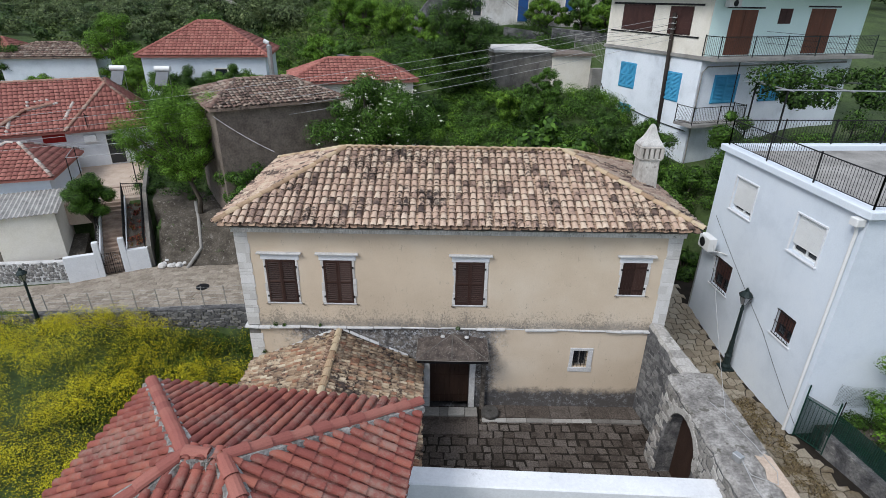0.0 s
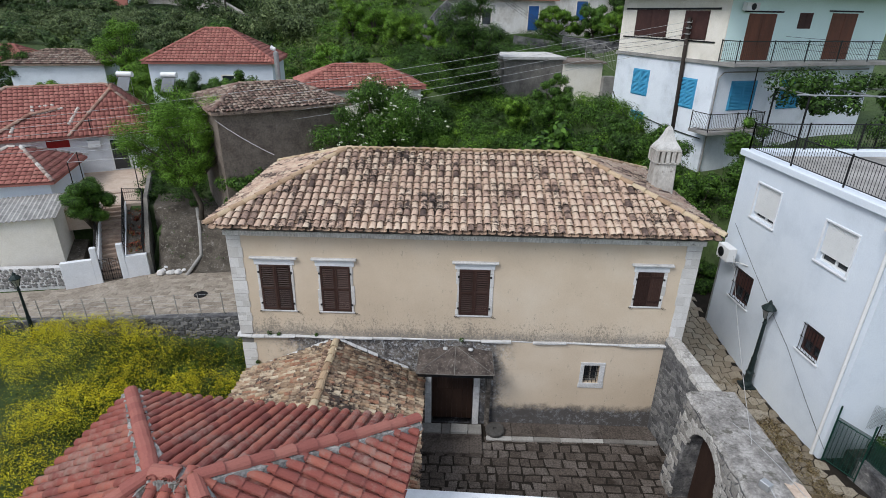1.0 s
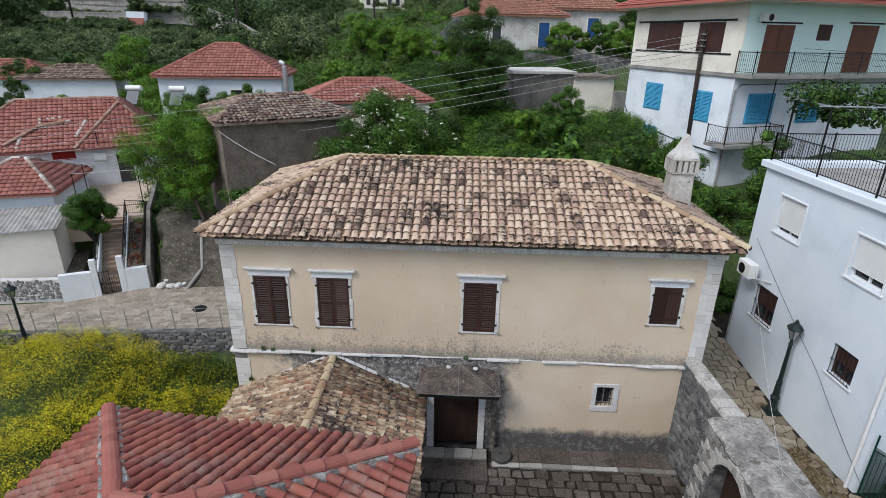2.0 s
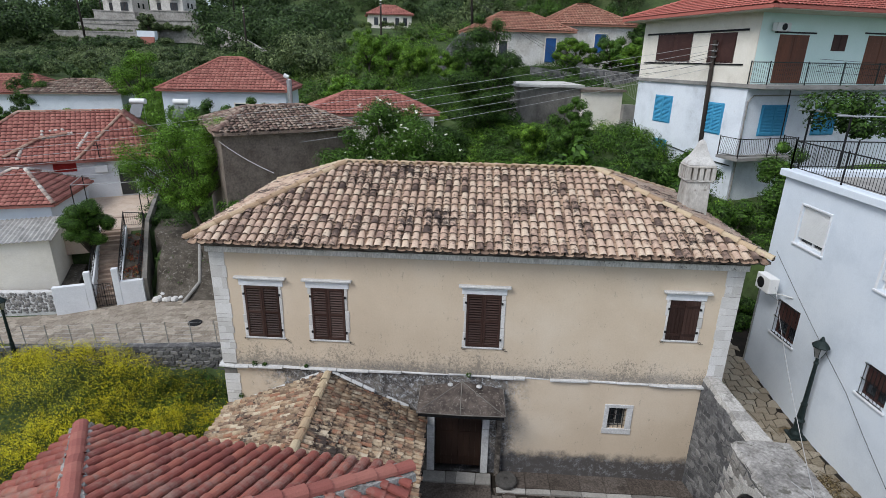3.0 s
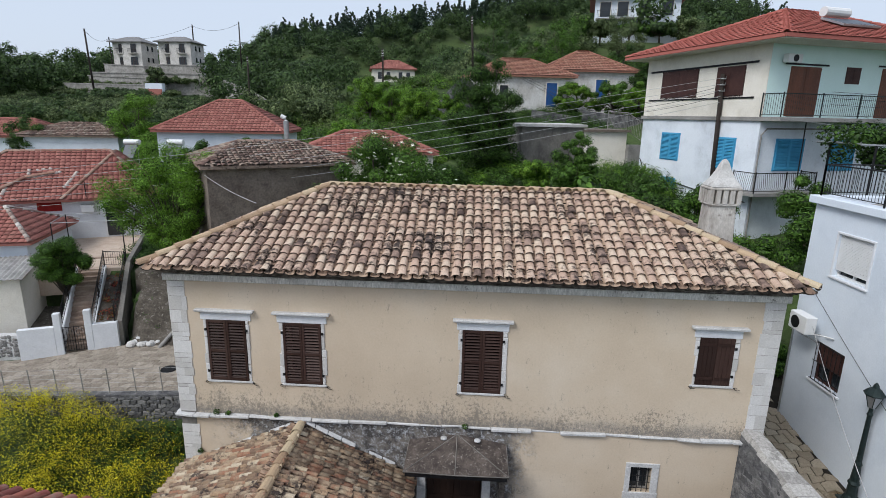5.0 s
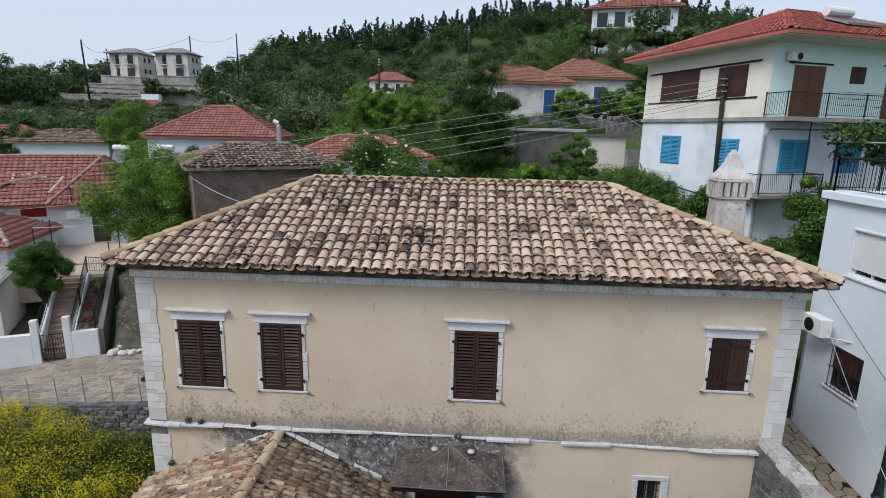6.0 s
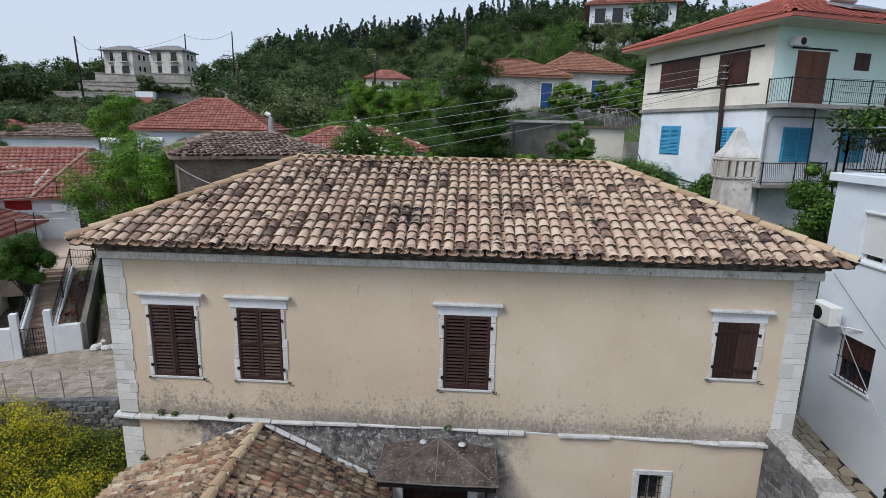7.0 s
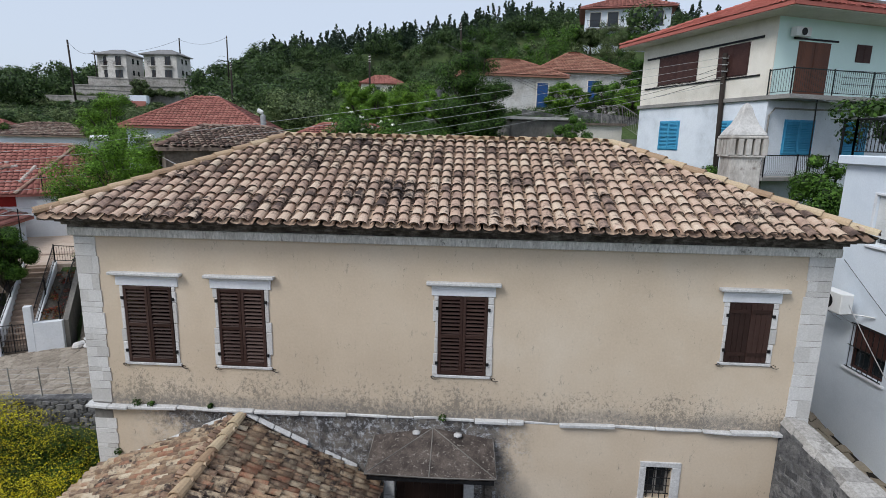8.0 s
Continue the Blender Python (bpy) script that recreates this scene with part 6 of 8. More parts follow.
# wire fence along the street edge
e = thing("wire_fence", "thin wire-mesh fence on slim posts along the street", "fence", (-8, 7.05, -0.8))
for i in range(15):
    x_ = -17 + i * 1.12
    Mesh().tube([(x_, 7.0, street_z(x_)), (x_ - 0.04, 7.0, street_z(x_) + 1.15)], 0.022, seg=5).out("post", M_CONC, e)
for k in range(6):
    Mesh().tube([(-17, 7.0, street_z(-17) + 0.1 + k * 0.2), (-1.3, 7.0, street_z(-1.3) + 0.1 + k * 0.2)], 0.005, seg=3).out("strand", M_WIRE, e)


# ---- street lamps ----
def street_lamp(at, label):
    e = thing("street_lamp", label, "street lamp", at, "street lamps")
    T = Matrix.Translation(at)
    s = Mesh(T)
    s.box(-0.24, -0.24, 0, 0.24, 0.24, 0.06)
    s.lathe((0, 0, 0.06), [(0.2, 0), (0.19, 0.1), (0.14, 0.2), (0.12, 0.5), (0.15, 0.56), (0.11, 0.64), (0.085, 1.1), (0.1, 1.15), (0.07, 1.25), (0.055, 2.6), (0.075, 2.65), (0.05, 2.72), (0.05, 2.85)], 12)
    s.out("pole", M_GREENIRON, e, smooth=False)
    s = Mesh(T)
    s.lathe((0, 0, 2.9), [(0.05, 0), (0.09, 0.02), (0.2, 0.36), (0.2, 0.38)], 6)
    s.out("lantern_glass", M_METAL, e, "pale lantern panes")
    s = Mesh(T)
    for k in range(6):
        a = k * math.pi / 3
        s.tube([(0.09 * math.cos(a), 0.09 * math.sin(a), 2.92), (0.205 * math.cos(a), 0.205 * math.sin(a), 3.28)], 0.012, seg=4)
    s.out("lantern_frame", M_GREENIRON, e)
    s = Mesh(T)
    s.lathe((0, 0, 3.28), [(0.24, 0), (0.25, 0.03), (0.16, 0.14), (0.08, 0.2), (0.06, 0.27), (0.02, 0.34)], 8)
    s.out("lantern_cap", M_GREENIRON, e)
    return e


PLOT |= {street_lamp((17.95, 1.42, alley_z(1.4)), "dark green cast-iron lantern post against the white house")}
street_lamp((-12.95, 6.75, -2.0), "dark iron lantern post beside the flowering field")

# air conditioner on the white house and its bracket
e = thing("air_conditioner", "white air conditioner on an iron bracket", "air conditioner", WHX @ Vector((1.2, -0.2, 5.0)))
PLOT.add(e)
s = Mesh(WHX @ pose(-0.12, 0, -0.3))
s.box(0.72, -0.62, 4.95, 1.5, -0.28, 5.5)
c_ = s.out("case", M_PLASTIC, e, bevel=0.02)
s = Mesh(WHX @ pose(-0.12, 0, -0.3))
s.prism([(0.716, -0.45 + 0.14 * math.cos(k * 0.524), 5.24 + 0.14 * math.sin(k * 0.524)) for k in range(12)], (-0.006, 0, 0))
s.out("side_grille", M_CONC, c_)
s = Mesh(WHX @ pose(-0.12, 0, -0.3))
s.prism([(1.02 + 0.2 * math.cos(k * 0.524), -0.626, 5.22 + 0.2 * math.sin(k * 0.524)) for k in range(12)], (0, -0.008, 0))
s.out("fan_grille", M_IRON, c_)
for xx in (0.85, 1.38):
    s = Mesh(WHX @ pose(-0.12, 0, -0.3))
    s.tube([(xx, 0.02, 4.92), (xx, -0.6, 4.92)], 0.018, seg=4)
    s.tube([(xx, 0.0, 4.6), (xx, -0.5, 4.92)], 0.012, seg=4)
    s.out("bracket", M_METAL, e)
s = Mesh(WHX @ pose(-0.12, 0, -0.3))
s.tube([(1.5, -0.4, 5.0), (1.65, -0.1, 4.98), (1.95, -0.04, 5.02)], 0.022, seg=5)
s.out("hose", M_PLASTIC, e)
# downpipe with hopper on the near corner
e = thing("downpipe", "grey downpipe with a hopper on the white house corner", "downpipe", WHX @ Vector((6.5, -0.1, 0.3)))
PLOT.add(e)
Mesh(WHX).tube([(7.16, -0.08, 0.6), (7.16, -0.08, 7.98), (7.16, -0.16, 8.28)], 0.05, seg=8).out("pipe", M_PLASTIC, e)
Mesh(WHX).box(7.02, -0.3, 8.22, 7.32, -0.02, 8.46).out("hopper", M_PLASTIC, e, bevel=0.02)
Mesh(WHX).tube([(0.1, -0.06, 1.3), (0.1, -0.06, 4.6)], 0.03, seg=6).out("pipe", M_METAL, e)

# garden by the white house: wall, gate, net
s = Mesh()
s.prism([(19.25, -2.9, 1.2), (19.15, -2.15, 1.2), (24, -1.8, 1.25), (30, -2, 1.3), (30, -12, 1.2), (21.2, -9, 1.15)], (0, 0, -0.5))
PLOT.add(tagged(s.out("garden_bed", M_SOIL), "dark garden soil behind the netting", "garden", kind="structure"))
s = Mesh()
s.prism([(18.95, -2.75, -0.6), (18.95, -2.75, 1.45), (20.5, -8.5, 1.1), (20.5, -8.5, -0.9)], (0.38, 0.05, 0))
PLOT.add(tagged(s.out("garden_wall", M_RUBBLE), "dark rubble garden wall along the alley", "wall", kind="structure"))
e = thing("garden_gate", "green mesh garden gate at the white house", "gate", (18.7, -2.4, 0.7))
PLOT.add(e)
T = Matrix.Translation((18.58, -2.1, 0.3)) @ Matrix.Rotation(radians(-63), 4, "Z")
s = Mesh(T)
for xx in (0.0, 0.95):
    s.tube([(xx, 0, 0.4), (xx, 0, 2.5)], 0.025, seg=6)
for zz in (0.5, 2.0):
    s.tube([(0, 0, zz), (0.95, 0, zz)], 0.018, seg=5)
s.out("gate_frame", M_NET, e)
for i in range(8):
    Mesh(T).tube([(0.1 + i * 0.11, 0, 0.5), (0.1 + i * 0.11, 0, 2.0)], 0.008, seg=4).out("bar", M_NET, e)
Mesh(T).box(0.0, 0.012, 0.45, 0.95, 0.018, 2.1).out("mesh_panel", M_NETSHEET, e, "dark green netting")
e = thing("net_fence", "green garden netting on thin stakes", "fence", (20.2, -4.5, 1.3))
PLOT.add(e)
s = Mesh()
for k in range(90):
    a = k / 89
    s.tube([(19.2 + 1.4 * a, -2.8 - 5.6 * a, 1.4 - 0.3 * a), (19.22 + 1.4 * a, -2.8 - 5.6 * a, 2.2 - 0.25 * a)], 0.008, seg=3)
for k in range(20):
    s.tube([(19.2, -2.8, 1.42 + 0.042 * k), (20.6, -8.4, 1.12 + 0.045 * k)], 0.008, seg=3)
tagged(s.out("netting", M_NET, e), kind="stuff")
Mesh().prism([(19.24, -2.8, 1.4), (20.64, -8.4, 1.1), (20.64, -8.4, 1.95), (19.24, -2.8, 2.2)], (0.005, 0, 0)).out("mesh_panel", M_NETSHEET, e, "dark green netting")
for k in range(4):
    a = k / 3
    Mesh().tube([(19.2 + 1.4 * a, -2.8 - 5.6 * a, 1.0), (19.25 + 1.4 * a, -2.8 - 5.6 * a, 2.75)], 0.018, seg=5).out("stake", M_IRON, e)
s = Mesh()
for k in range(37):
    xx = 19.5 + k * 0.0467
    s.tube([(xx, -2.12, 2.0), (xx + 0.03, -2.12, 2.9 - 0.25 * math.sin(k / 36 * 3.14))], 0.003, seg=3)
for k in range(18):
    s.tube([(19.5 + j * 0.28, -2.12, 2.05 + k * 0.047 - 0.12 * math.sin(j / 6 * 3.14)) for j in range(7)], 0.003, seg=3)
tagged(s.out("netting", M_NET, e), kind="stuff")
e = thing("junction_box", "small grey junction box on the gateway coping", "box", (14.3, -5.7, 3.28))
PLOT.add(e)
Mesh(Matrix.Translation((14.3, -5.7, 3.29)) @ Matrix.Rotation(0.5, 4, "Z")).box(-0.09, -0.12, 0, 0.09, 0.12, 0.2).out("case", M_METAL, e, bevel=0.015)


# ---- poles and wires ----
def cable(pts, r, mat, label, sag=0.0):
    s = Mesh()
    for A_, B_ in zip(pts, pts[1:]):
        A_, B_ = Vector(A_), Vector(B_)
        s.tube([A_.lerp(B_, k / 12) - Vector((0, 0, sag * 4 * (k / 12) * (1 - k / 12))) for k in range(13)], r, seg=4)
    return tagged(s.out("cable", mat), label, "cable", "overhead cables")


def pole(at, top, r, label):
    e = thing("utility_pole", label, "utility pole", at, "utility poles")
    Mesh().tube([at, Vector(at).lerp(Vector(top), 0.5), top], r, r * 0.72, 8).out("post", M_WOOD, e, smooth=True)
    for k in range(3):
        q = Vector(top) - Vector((0, 0, 0.25 + 0.3 * k))
        Mesh().tube([q - Vector((0.12, 0.1, 0)), q + Vector((0.12, -0.16, 0)), q + Vector((0.12, -0.16, 0.12))], 0.025, seg=5).out("insulator", M_METAL, e)
    return e


pole((20.75, 17.3, 5.0), (20.46, 17.3, 13.3), 0.15, "weathered wooden utility pole in front of the house")
for k in range(5):
    cable([(20.46, 17.2, 13.1 - 0.3 * k), (-20, 13.6, 6.6 - 0.42 * k), (-60, 12, 6 - 0.42 * k)], 0.011, M_WIRE, "thin pale overhead cable above the roofs", 0.35 + 0.1 * k)
cable([(20.46, 17.2, 12.9), (21.0, 21.0, 13.0)], 0.012, M_CABLE, "dark service cable to the house", 0.15)
for k in range(3):
    cable([(20.46, 17.2, 12.7 - 0.25 * k), (16, 27, 11.6 - 0.3 * k), (6, 60, 20)], 0.012, M_CABLE, "dark overhead cable between the poles", 0.3)
    cable([(20.46, 17.2, 12.8 - 0.3 * k), (45, 12, 12.4 - 0.3 * k)], 0.012, M_CABLE, "dark overhead cable between the poles", 0.3)
cable([(-0.3, 7.0, 7.5), (-5.2, 13.2, 7.6)], 0.014, M_WIRE, "pale service cable to the old house", 0.1)
PLOT.add(cable([(17.75, 4.1, 5.0), (14.72, -4.2, 3.36), (14.3, -5.62, 3.4)], 0.009, M_WIRE, "white cable from the air conditioner to the gateway", 0.25))
PLOT.add(cable([(14.55, -3.6, 3.34), (14.75, -4.1, 3.34), (15.0, -5.2, 3.33), (15.1, -6.1, 3.33), (14.9, -6.5, 3.33), (14.4, -6.2, 3.33), (14.36, -5.8, 3.36)], 0.009, M_WIRE, "white cable looping over the coping", 0.0))
PLOT.add(cable([(14.35, -5.7, 3.42), (14.3, -6.6, 3.34), (14.5, -8.6, 3.36)], 0.012, M_WIRE, "loose white cable on the coping", 0.0))
PLOT.add(cable([(17.84, 4.6, 6.0), (18.2, 0.3, 3.2), (18.42, -2.3, 1.2)], 0.007, M_CABLE, "dark cable strung along the white house", 0.05))
for at, top, r in (((-64.1, 92, 11), (-64.5, 92, 23.3), 0.2), ((-52.4, 110, 15), (-52.4, 110, 26.9), 0.18), ((8.5, 60, 13), (8.0, 60, 22.4), 0.17), ((-21.1, 60, 8), (-21.0, 60, 16.8), 0.15), ((-72.6, 112, 14), (-72.8, 112, 24), 0.15), ((-42.8, 112, 16), (-42.8, 112, 28), 0.18), ((-3, 58, 10), (-3, 58, 18), 0.15)):
    pole(at, top, r, "distant leaning wooden utility pole")
cable([(-64.5, 92, 23.0), (-72.8, 112, 23.8), (-52.4, 110, 26.6), (-42.8, 112, 27.7)], 0.03, M_CABLE, "distant overhead cable on the hill", 1.2)

# ---- concrete store and ruin up the slope ----
RT = Matrix.Translation((11.3, 25.6, 0)) @ Matrix.Rotation(math.atan2(1.0, 7.3), 4, "Z")
e = thing("concrete_store", "stained concrete outbuilding with a pale slab roof", "outbuilding", RT @ Vector((3, 1.5, 7)))
Mesh(RT).box(0, 0, 5.5, 4.4, 4.5, 10.1).out("wall", M_CONCDARK, e)
Mesh(RT).box(4.404, -0.15, 5.5, 7.4, 3.5, 9.85).out("wall", M_CREAM, e, "tan rendered end wall")
Mesh(RT).box(-0.2, -0.25, 10.104, 4.5, 4.8, 10.3).out("roof_slab", M_CAPLIME, e, "pale concrete roof slab", rough=0.1)
Mesh(RT).box(4.3, -0.35, 9.854, 7.6, 3.7, 10.0).out("roof_slab", M_MUD, e, rough=0.04)
Mesh(RT).box(7.404, -0.6, 5.5, 8.3, 0.0, 9.0).out("wall", M_CONC, e)
railing("fence", "grey iron fence on the yard wall", [RT @ Vector(p) for p in ((6.9, 2.2, 10.0), (7.5, 0.2, 9.9), (8.4, -0.5, 9.2))], 1.3, 0.13, M_CONC)
e = thing("stone_ruin", "roofless ruin of grey rubble walls", "ruin", (6.6, 38.5, 10))
s = Mesh()
s.prism([(5.4, 37.6, 9), (8.3, 38.2, 9), (8.3, 38.2, 13.2), (7.2, 38.0, 13.9), (6.2, 37.8, 13.0), (5.4, 37.6, 12.0)], (-0.1, 0.6, 0))
s.out("wall", M_RUBBLE, e, rough=0.08)
s = Mesh()
s.prism([(5.4, 38.1, 9), (4.4, 42, 9), (4.4, 42, 11.5), (5.4, 38.1, 12.0)], (0.6, 0.1, 0))
s.out("wall", M_RUBBLE, e, rough=0.08)
for a, b, z0, z1 in (((13.2, 36.5), (17.0, 37.2), 8.5, 11.2), ((17.5, 36.0), (23.0, 37.0), 8.5, 11.3)):
    s = Mesh()
    s.prism([(*a, z0), (*b, z0), (*b, z1 - 0.4), (*a, z1)], (0.1, 0.6, 0))
    tagged(s.out("terrace_wall", M_RUBBLE, rough=0.1), "dry rubble terrace wall below the cottages", "wall", kind="structure")
s = Mesh()
s.prism([(3.0, 28.5, 6.5), (-1.5, 33, 7.0), (-1.5, 33, 8.8), (3.0, 28.5, 8.6)], (0.3, 0.3, 0))
tagged(s.out("boundary_wall", M_RUBBLE, rough=0.06), "grey rubble boundary wall in the meadow", "wall", kind="structure")

# solar water heaters
for x_, y_, z_ in ((-13.9, 26.2, 6.6), (-17.9, 27.3, 6.4)):
    e = thing("solar_water_heater", "rooftop solar water heater with a white tank", "water heater", (x_, y_, z_), "solar water heaters")
    T = Matrix.Translation((x_, y_, z_ + 0.25)) @ Matrix.Scale(0.78, 4)
    Mesh(T).prism([(-0.6, 0, 0), (0.6, 0, 0), (0.6, 0.9, 1.2), (-0.6, 0.9, 1.2)], (0, -0.06, 0.06)).out("panel", M_PANEL, e, "dark glazed collector")
    Mesh(T).tube([(-0.75, 1.0, 1.5), (0.75, 1.0, 1.5)], 0.27, seg=14).out("tank", M_PLASTIC, e, smooth=False)
    for xx in (-0.5, 0.5):
        Mesh(T).tube([(xx, 1.0, -1.4), (xx, 1.0, 1.3)], 0.025, seg=4).out("leg", M_METAL, e)
# flue on the red roof
e = thing("flue", "shiny metal flue pipe with a bent cowl", "flue", (-5.95, 28.2, 8))
Mesh().tube([(-5.95, 28.2, 6.5), (-5.95, 28.2, 9.8)], 0.2, seg=10).out("pipe", M_METAL, e)
Mesh().tube([(-5.95, 28.2, 9.8), (-6.0, 28.2, 10.0), (-6.3, 28.2, 10.15)], 0.16, seg=8).out("cowl", M_PLASTIC, e)


# ---- stone villas on the far hill ----
def villa(cx, cy, zb, hx, dp):
    """Front face on y = cy, going back by dp; a bay takes the eastern half of the front."""
    e = thing("stone_villa", "grey stone villa with bays and small iron balconies", "house", (cx, cy, zb), "stone villas")
    T = Matrix.Translation((cx, cy, zb))
    Mesh(T).box(-hx, 0, -3, hx, dp, 4.55).out("wall", M_FARSTONE, e)
    Mesh(T).box(-0.25 * hx, -0.7, -3, hx, -0.004, 4.55).out("bay", M_FARSTONE, e)
    E_, Q_ = hip_corners(cx, cy + dp / 2 - 0.3, hx + 0.45, dp / 2 + 0.8, zb + 4.7, zb + 5.95, hx * 0.35, 0)
    deck([q.copy() for q in E_], Q_, 0.16, M_SLATE, e, "roof")
    for z0, z1 in ((0.05, 1.6), (2.45, 4.25)):
        for xx, w_, yy in ((-0.45 * hx, 1.0, -0.02), (0.5 * hx, 1.25, -0.72)):
            o = opening(e, T, xx, z0, z1, w_ * (1.3 if z0 < 1 and xx > 0 else 1), yy, M_GLASS, "window", M_FARSTONE)
            for s_ in (-0.25, 0.0, 0.25):
                Mesh(T).box(xx + s_ * w_ - 0.03, yy - 0.06, z0, xx + s_ * w_ + 0.03, yy - 0.032, z1).out("mullion", M_SHUTTER, o)
            if z0 > 1:
                Mesh(T).box(xx - 0.9, yy - 0.75, z0 - 0.2, xx + 0.9, yy, z0 - 0.05).out("balcony", M_FARSTONE, e)
                b_ = Mesh(T)
                for i in range(8):
                    b_.box(xx - 0.88 + i * 0.25, yy - 0.73, z0 - 0.05, xx - 0.85 + i * 0.25, yy - 0.7, z0 + 0.75)
                b_.box(xx - 0.9, yy - 0.74, z0 + 0.75, xx + 0.9, yy - 0.69, z0 + 0.8)
                b_.out("balcony_rail", M_IRON, e)
    for yy in (dp * 0.3, dp * 0.62):
        for z0 in (0.7, 3.0):
            Mesh(T).box(hx - 0.01, yy - 0.3, z0, hx + 0.03, yy + 0.3, z0 + 1.0).out("window", M_GLASS, e)
    Mesh(T).box(hx - 0.9, -0.73, -2.2, hx - 0.2, -0.7, -0.6).out("door", M_SHUTTER, e)
    return e


PLOT |= {villa(-66.7, 103, 20.0, 3.33, 5.2), villa(-56.4, 103, 20.1, 3.65, 4.9)}
for a, b, y_, z0, z1, z2 in ((-71.6, -62.9, 101.9, 15, 20.0, 19.6), (-61.6, -50.6, 101.9, 15, 20.1, 19.9), (-73.5, -50.4, 100.3, 14, 18.2, 18.1), (-72.6, -58.6, 98.0, 12, 17.4, 17.0), (-76.4, -55.6, 96.0, 11, 15.75, 15.6)):
    s = Mesh()
    s.prism([(a - 0.1, y_ - 0.12, z1 + 0.004), (b + 0.1, y_ - 0.12, z2 + 0.004), (b + 0.1, y_ - 0.12, z2 + 0.2), (a - 0.1, y_ - 0.12, z1 + 0.2)], (0, 1.1, 0))
    PLOT.add(tagged(s.out("coping", M_FARWALL, rough=0.05), "pale coping of the villas' terrace wall", "coping", kind="structure"))
    s = Mesh()
    s.prism([(a, y_, z0), (b, y_, z0), (b, y_, z2), (a, y_, z1)], (0, 0.9, 0))
    PLOT.add(tagged(s.out("terrace_wall", M_FARWALL, rough=0.08), "pale stone terrace wall below the villas", "wall", kind="structure"))
s = Mesh()
s.prism([(-50.4, 100.3, 14), (-43.5, 99, 13), (-43.5, 99, 16.2), (-47.0, 99.6, 18.8), (-48.6, 100, 17.4), (-50.4, 100.3, 18.1)], (0, 0.9, 0))
PLOT.add(tagged(s.out("terrace_wall", M_FARWALL, rough=0.08), "broken end of the stone terrace wall", "wall", kind="structure"))
e = thing("roadside_hut", "small white hut with a red base on the far slope", "hut", (-56.5, 94, 13))
Mesh().box(-58.3, 94, 12, -54.8, 95.0, 16.0).out("wall", M_WHITE, e)
Mesh().box(-58.2, 93.8, 12, -54.9, 93.996, 14.9).out("base", M_RED_FAR, e)
PLOT.add(e)
s = Mesh()
s.prism([(-44, 97, 12), (-37.2, 92, 12), (-24.9, 80, 9), (-24.9, 80, 10.95), (-37.2, 92, 15.2), (-44, 97, 17.0)], (0.3, 0.3, 0))
PLOT.add(tagged(s.out("road_parapet", M_FARWALL), "pale parapet of a far road", "wall", kind="structure"))


# ---- trees and shrubs ----
L_TREE = leaf_mat("leaves_fresh", [(0.045, 0.085, 0.015), (0.085, 0.165, 0.025), (0.14, 0.26, 0.04), (0.19, 0.33, 0.06)])
def gz(x, y):
    return float(ground_z(x, y))


tree("tree", "airy light-green tree leaning over the earth plot", (-7.4, 14.4, gz(-7.4, 14.4)), (-7.9, 15.0, 5.8, 3.6, 2.4, 3.3), L_TREE, 104, 420, 0.066, 3, 0.17, 0.22, lean=0.25, low=True)
tree("elder_bush", "large dark-green elder bush with white flower heads", (3.0, 15.2, gz(3.0, 15.2)), (3.1, 15.0, 7.0, 3.5, 2.6, 2.6), L_MID, 92, 340, 0.085, 4, 0.2, 0.26, category="bush", extra=(L_WHITE, 330), low=True)
tree("tree", "tall ivy-clad tree beside the concrete outbuilding", (9.1, 24.6, gz(9.1, 24.6)), (8.7, 24.4, 10.4, 2.7, 2.0, 4.5), L_DARK, 100, 360, 0.09, 5, 0.22, 0.24, low=True)
tree("tree", "slim young tree with fresh green leaves", (13.4, 17.5, gz(13.4, 17.5)), (13.4, 17.5, 8.2, 1.15, 1.1, 2.2), L_MID, 34, 260, 0.085, 6, 0.1, 0.28, low=True)
tree("loquat_bush", "broad-leaved loquat bush behind the house", (13.2, 11.4, gz(13.2, 11.4)), (13.2, 11.4, 6.8, 2.0, 1.6, 1.7), L_MID, 30, 160, 0.19, 7, 0.14, 0.33, category="bush")
tree("lemon_tree", "dense round citrus tree in the garden", (-13.0, 12.9, -0.4), (-12.95, 13.0, 2.95, 1.3, 1.25, 1.35), L_MID, 60, 380, 0.065, 8, 0.1, 0.3, low=True)
g = random.Random(5)
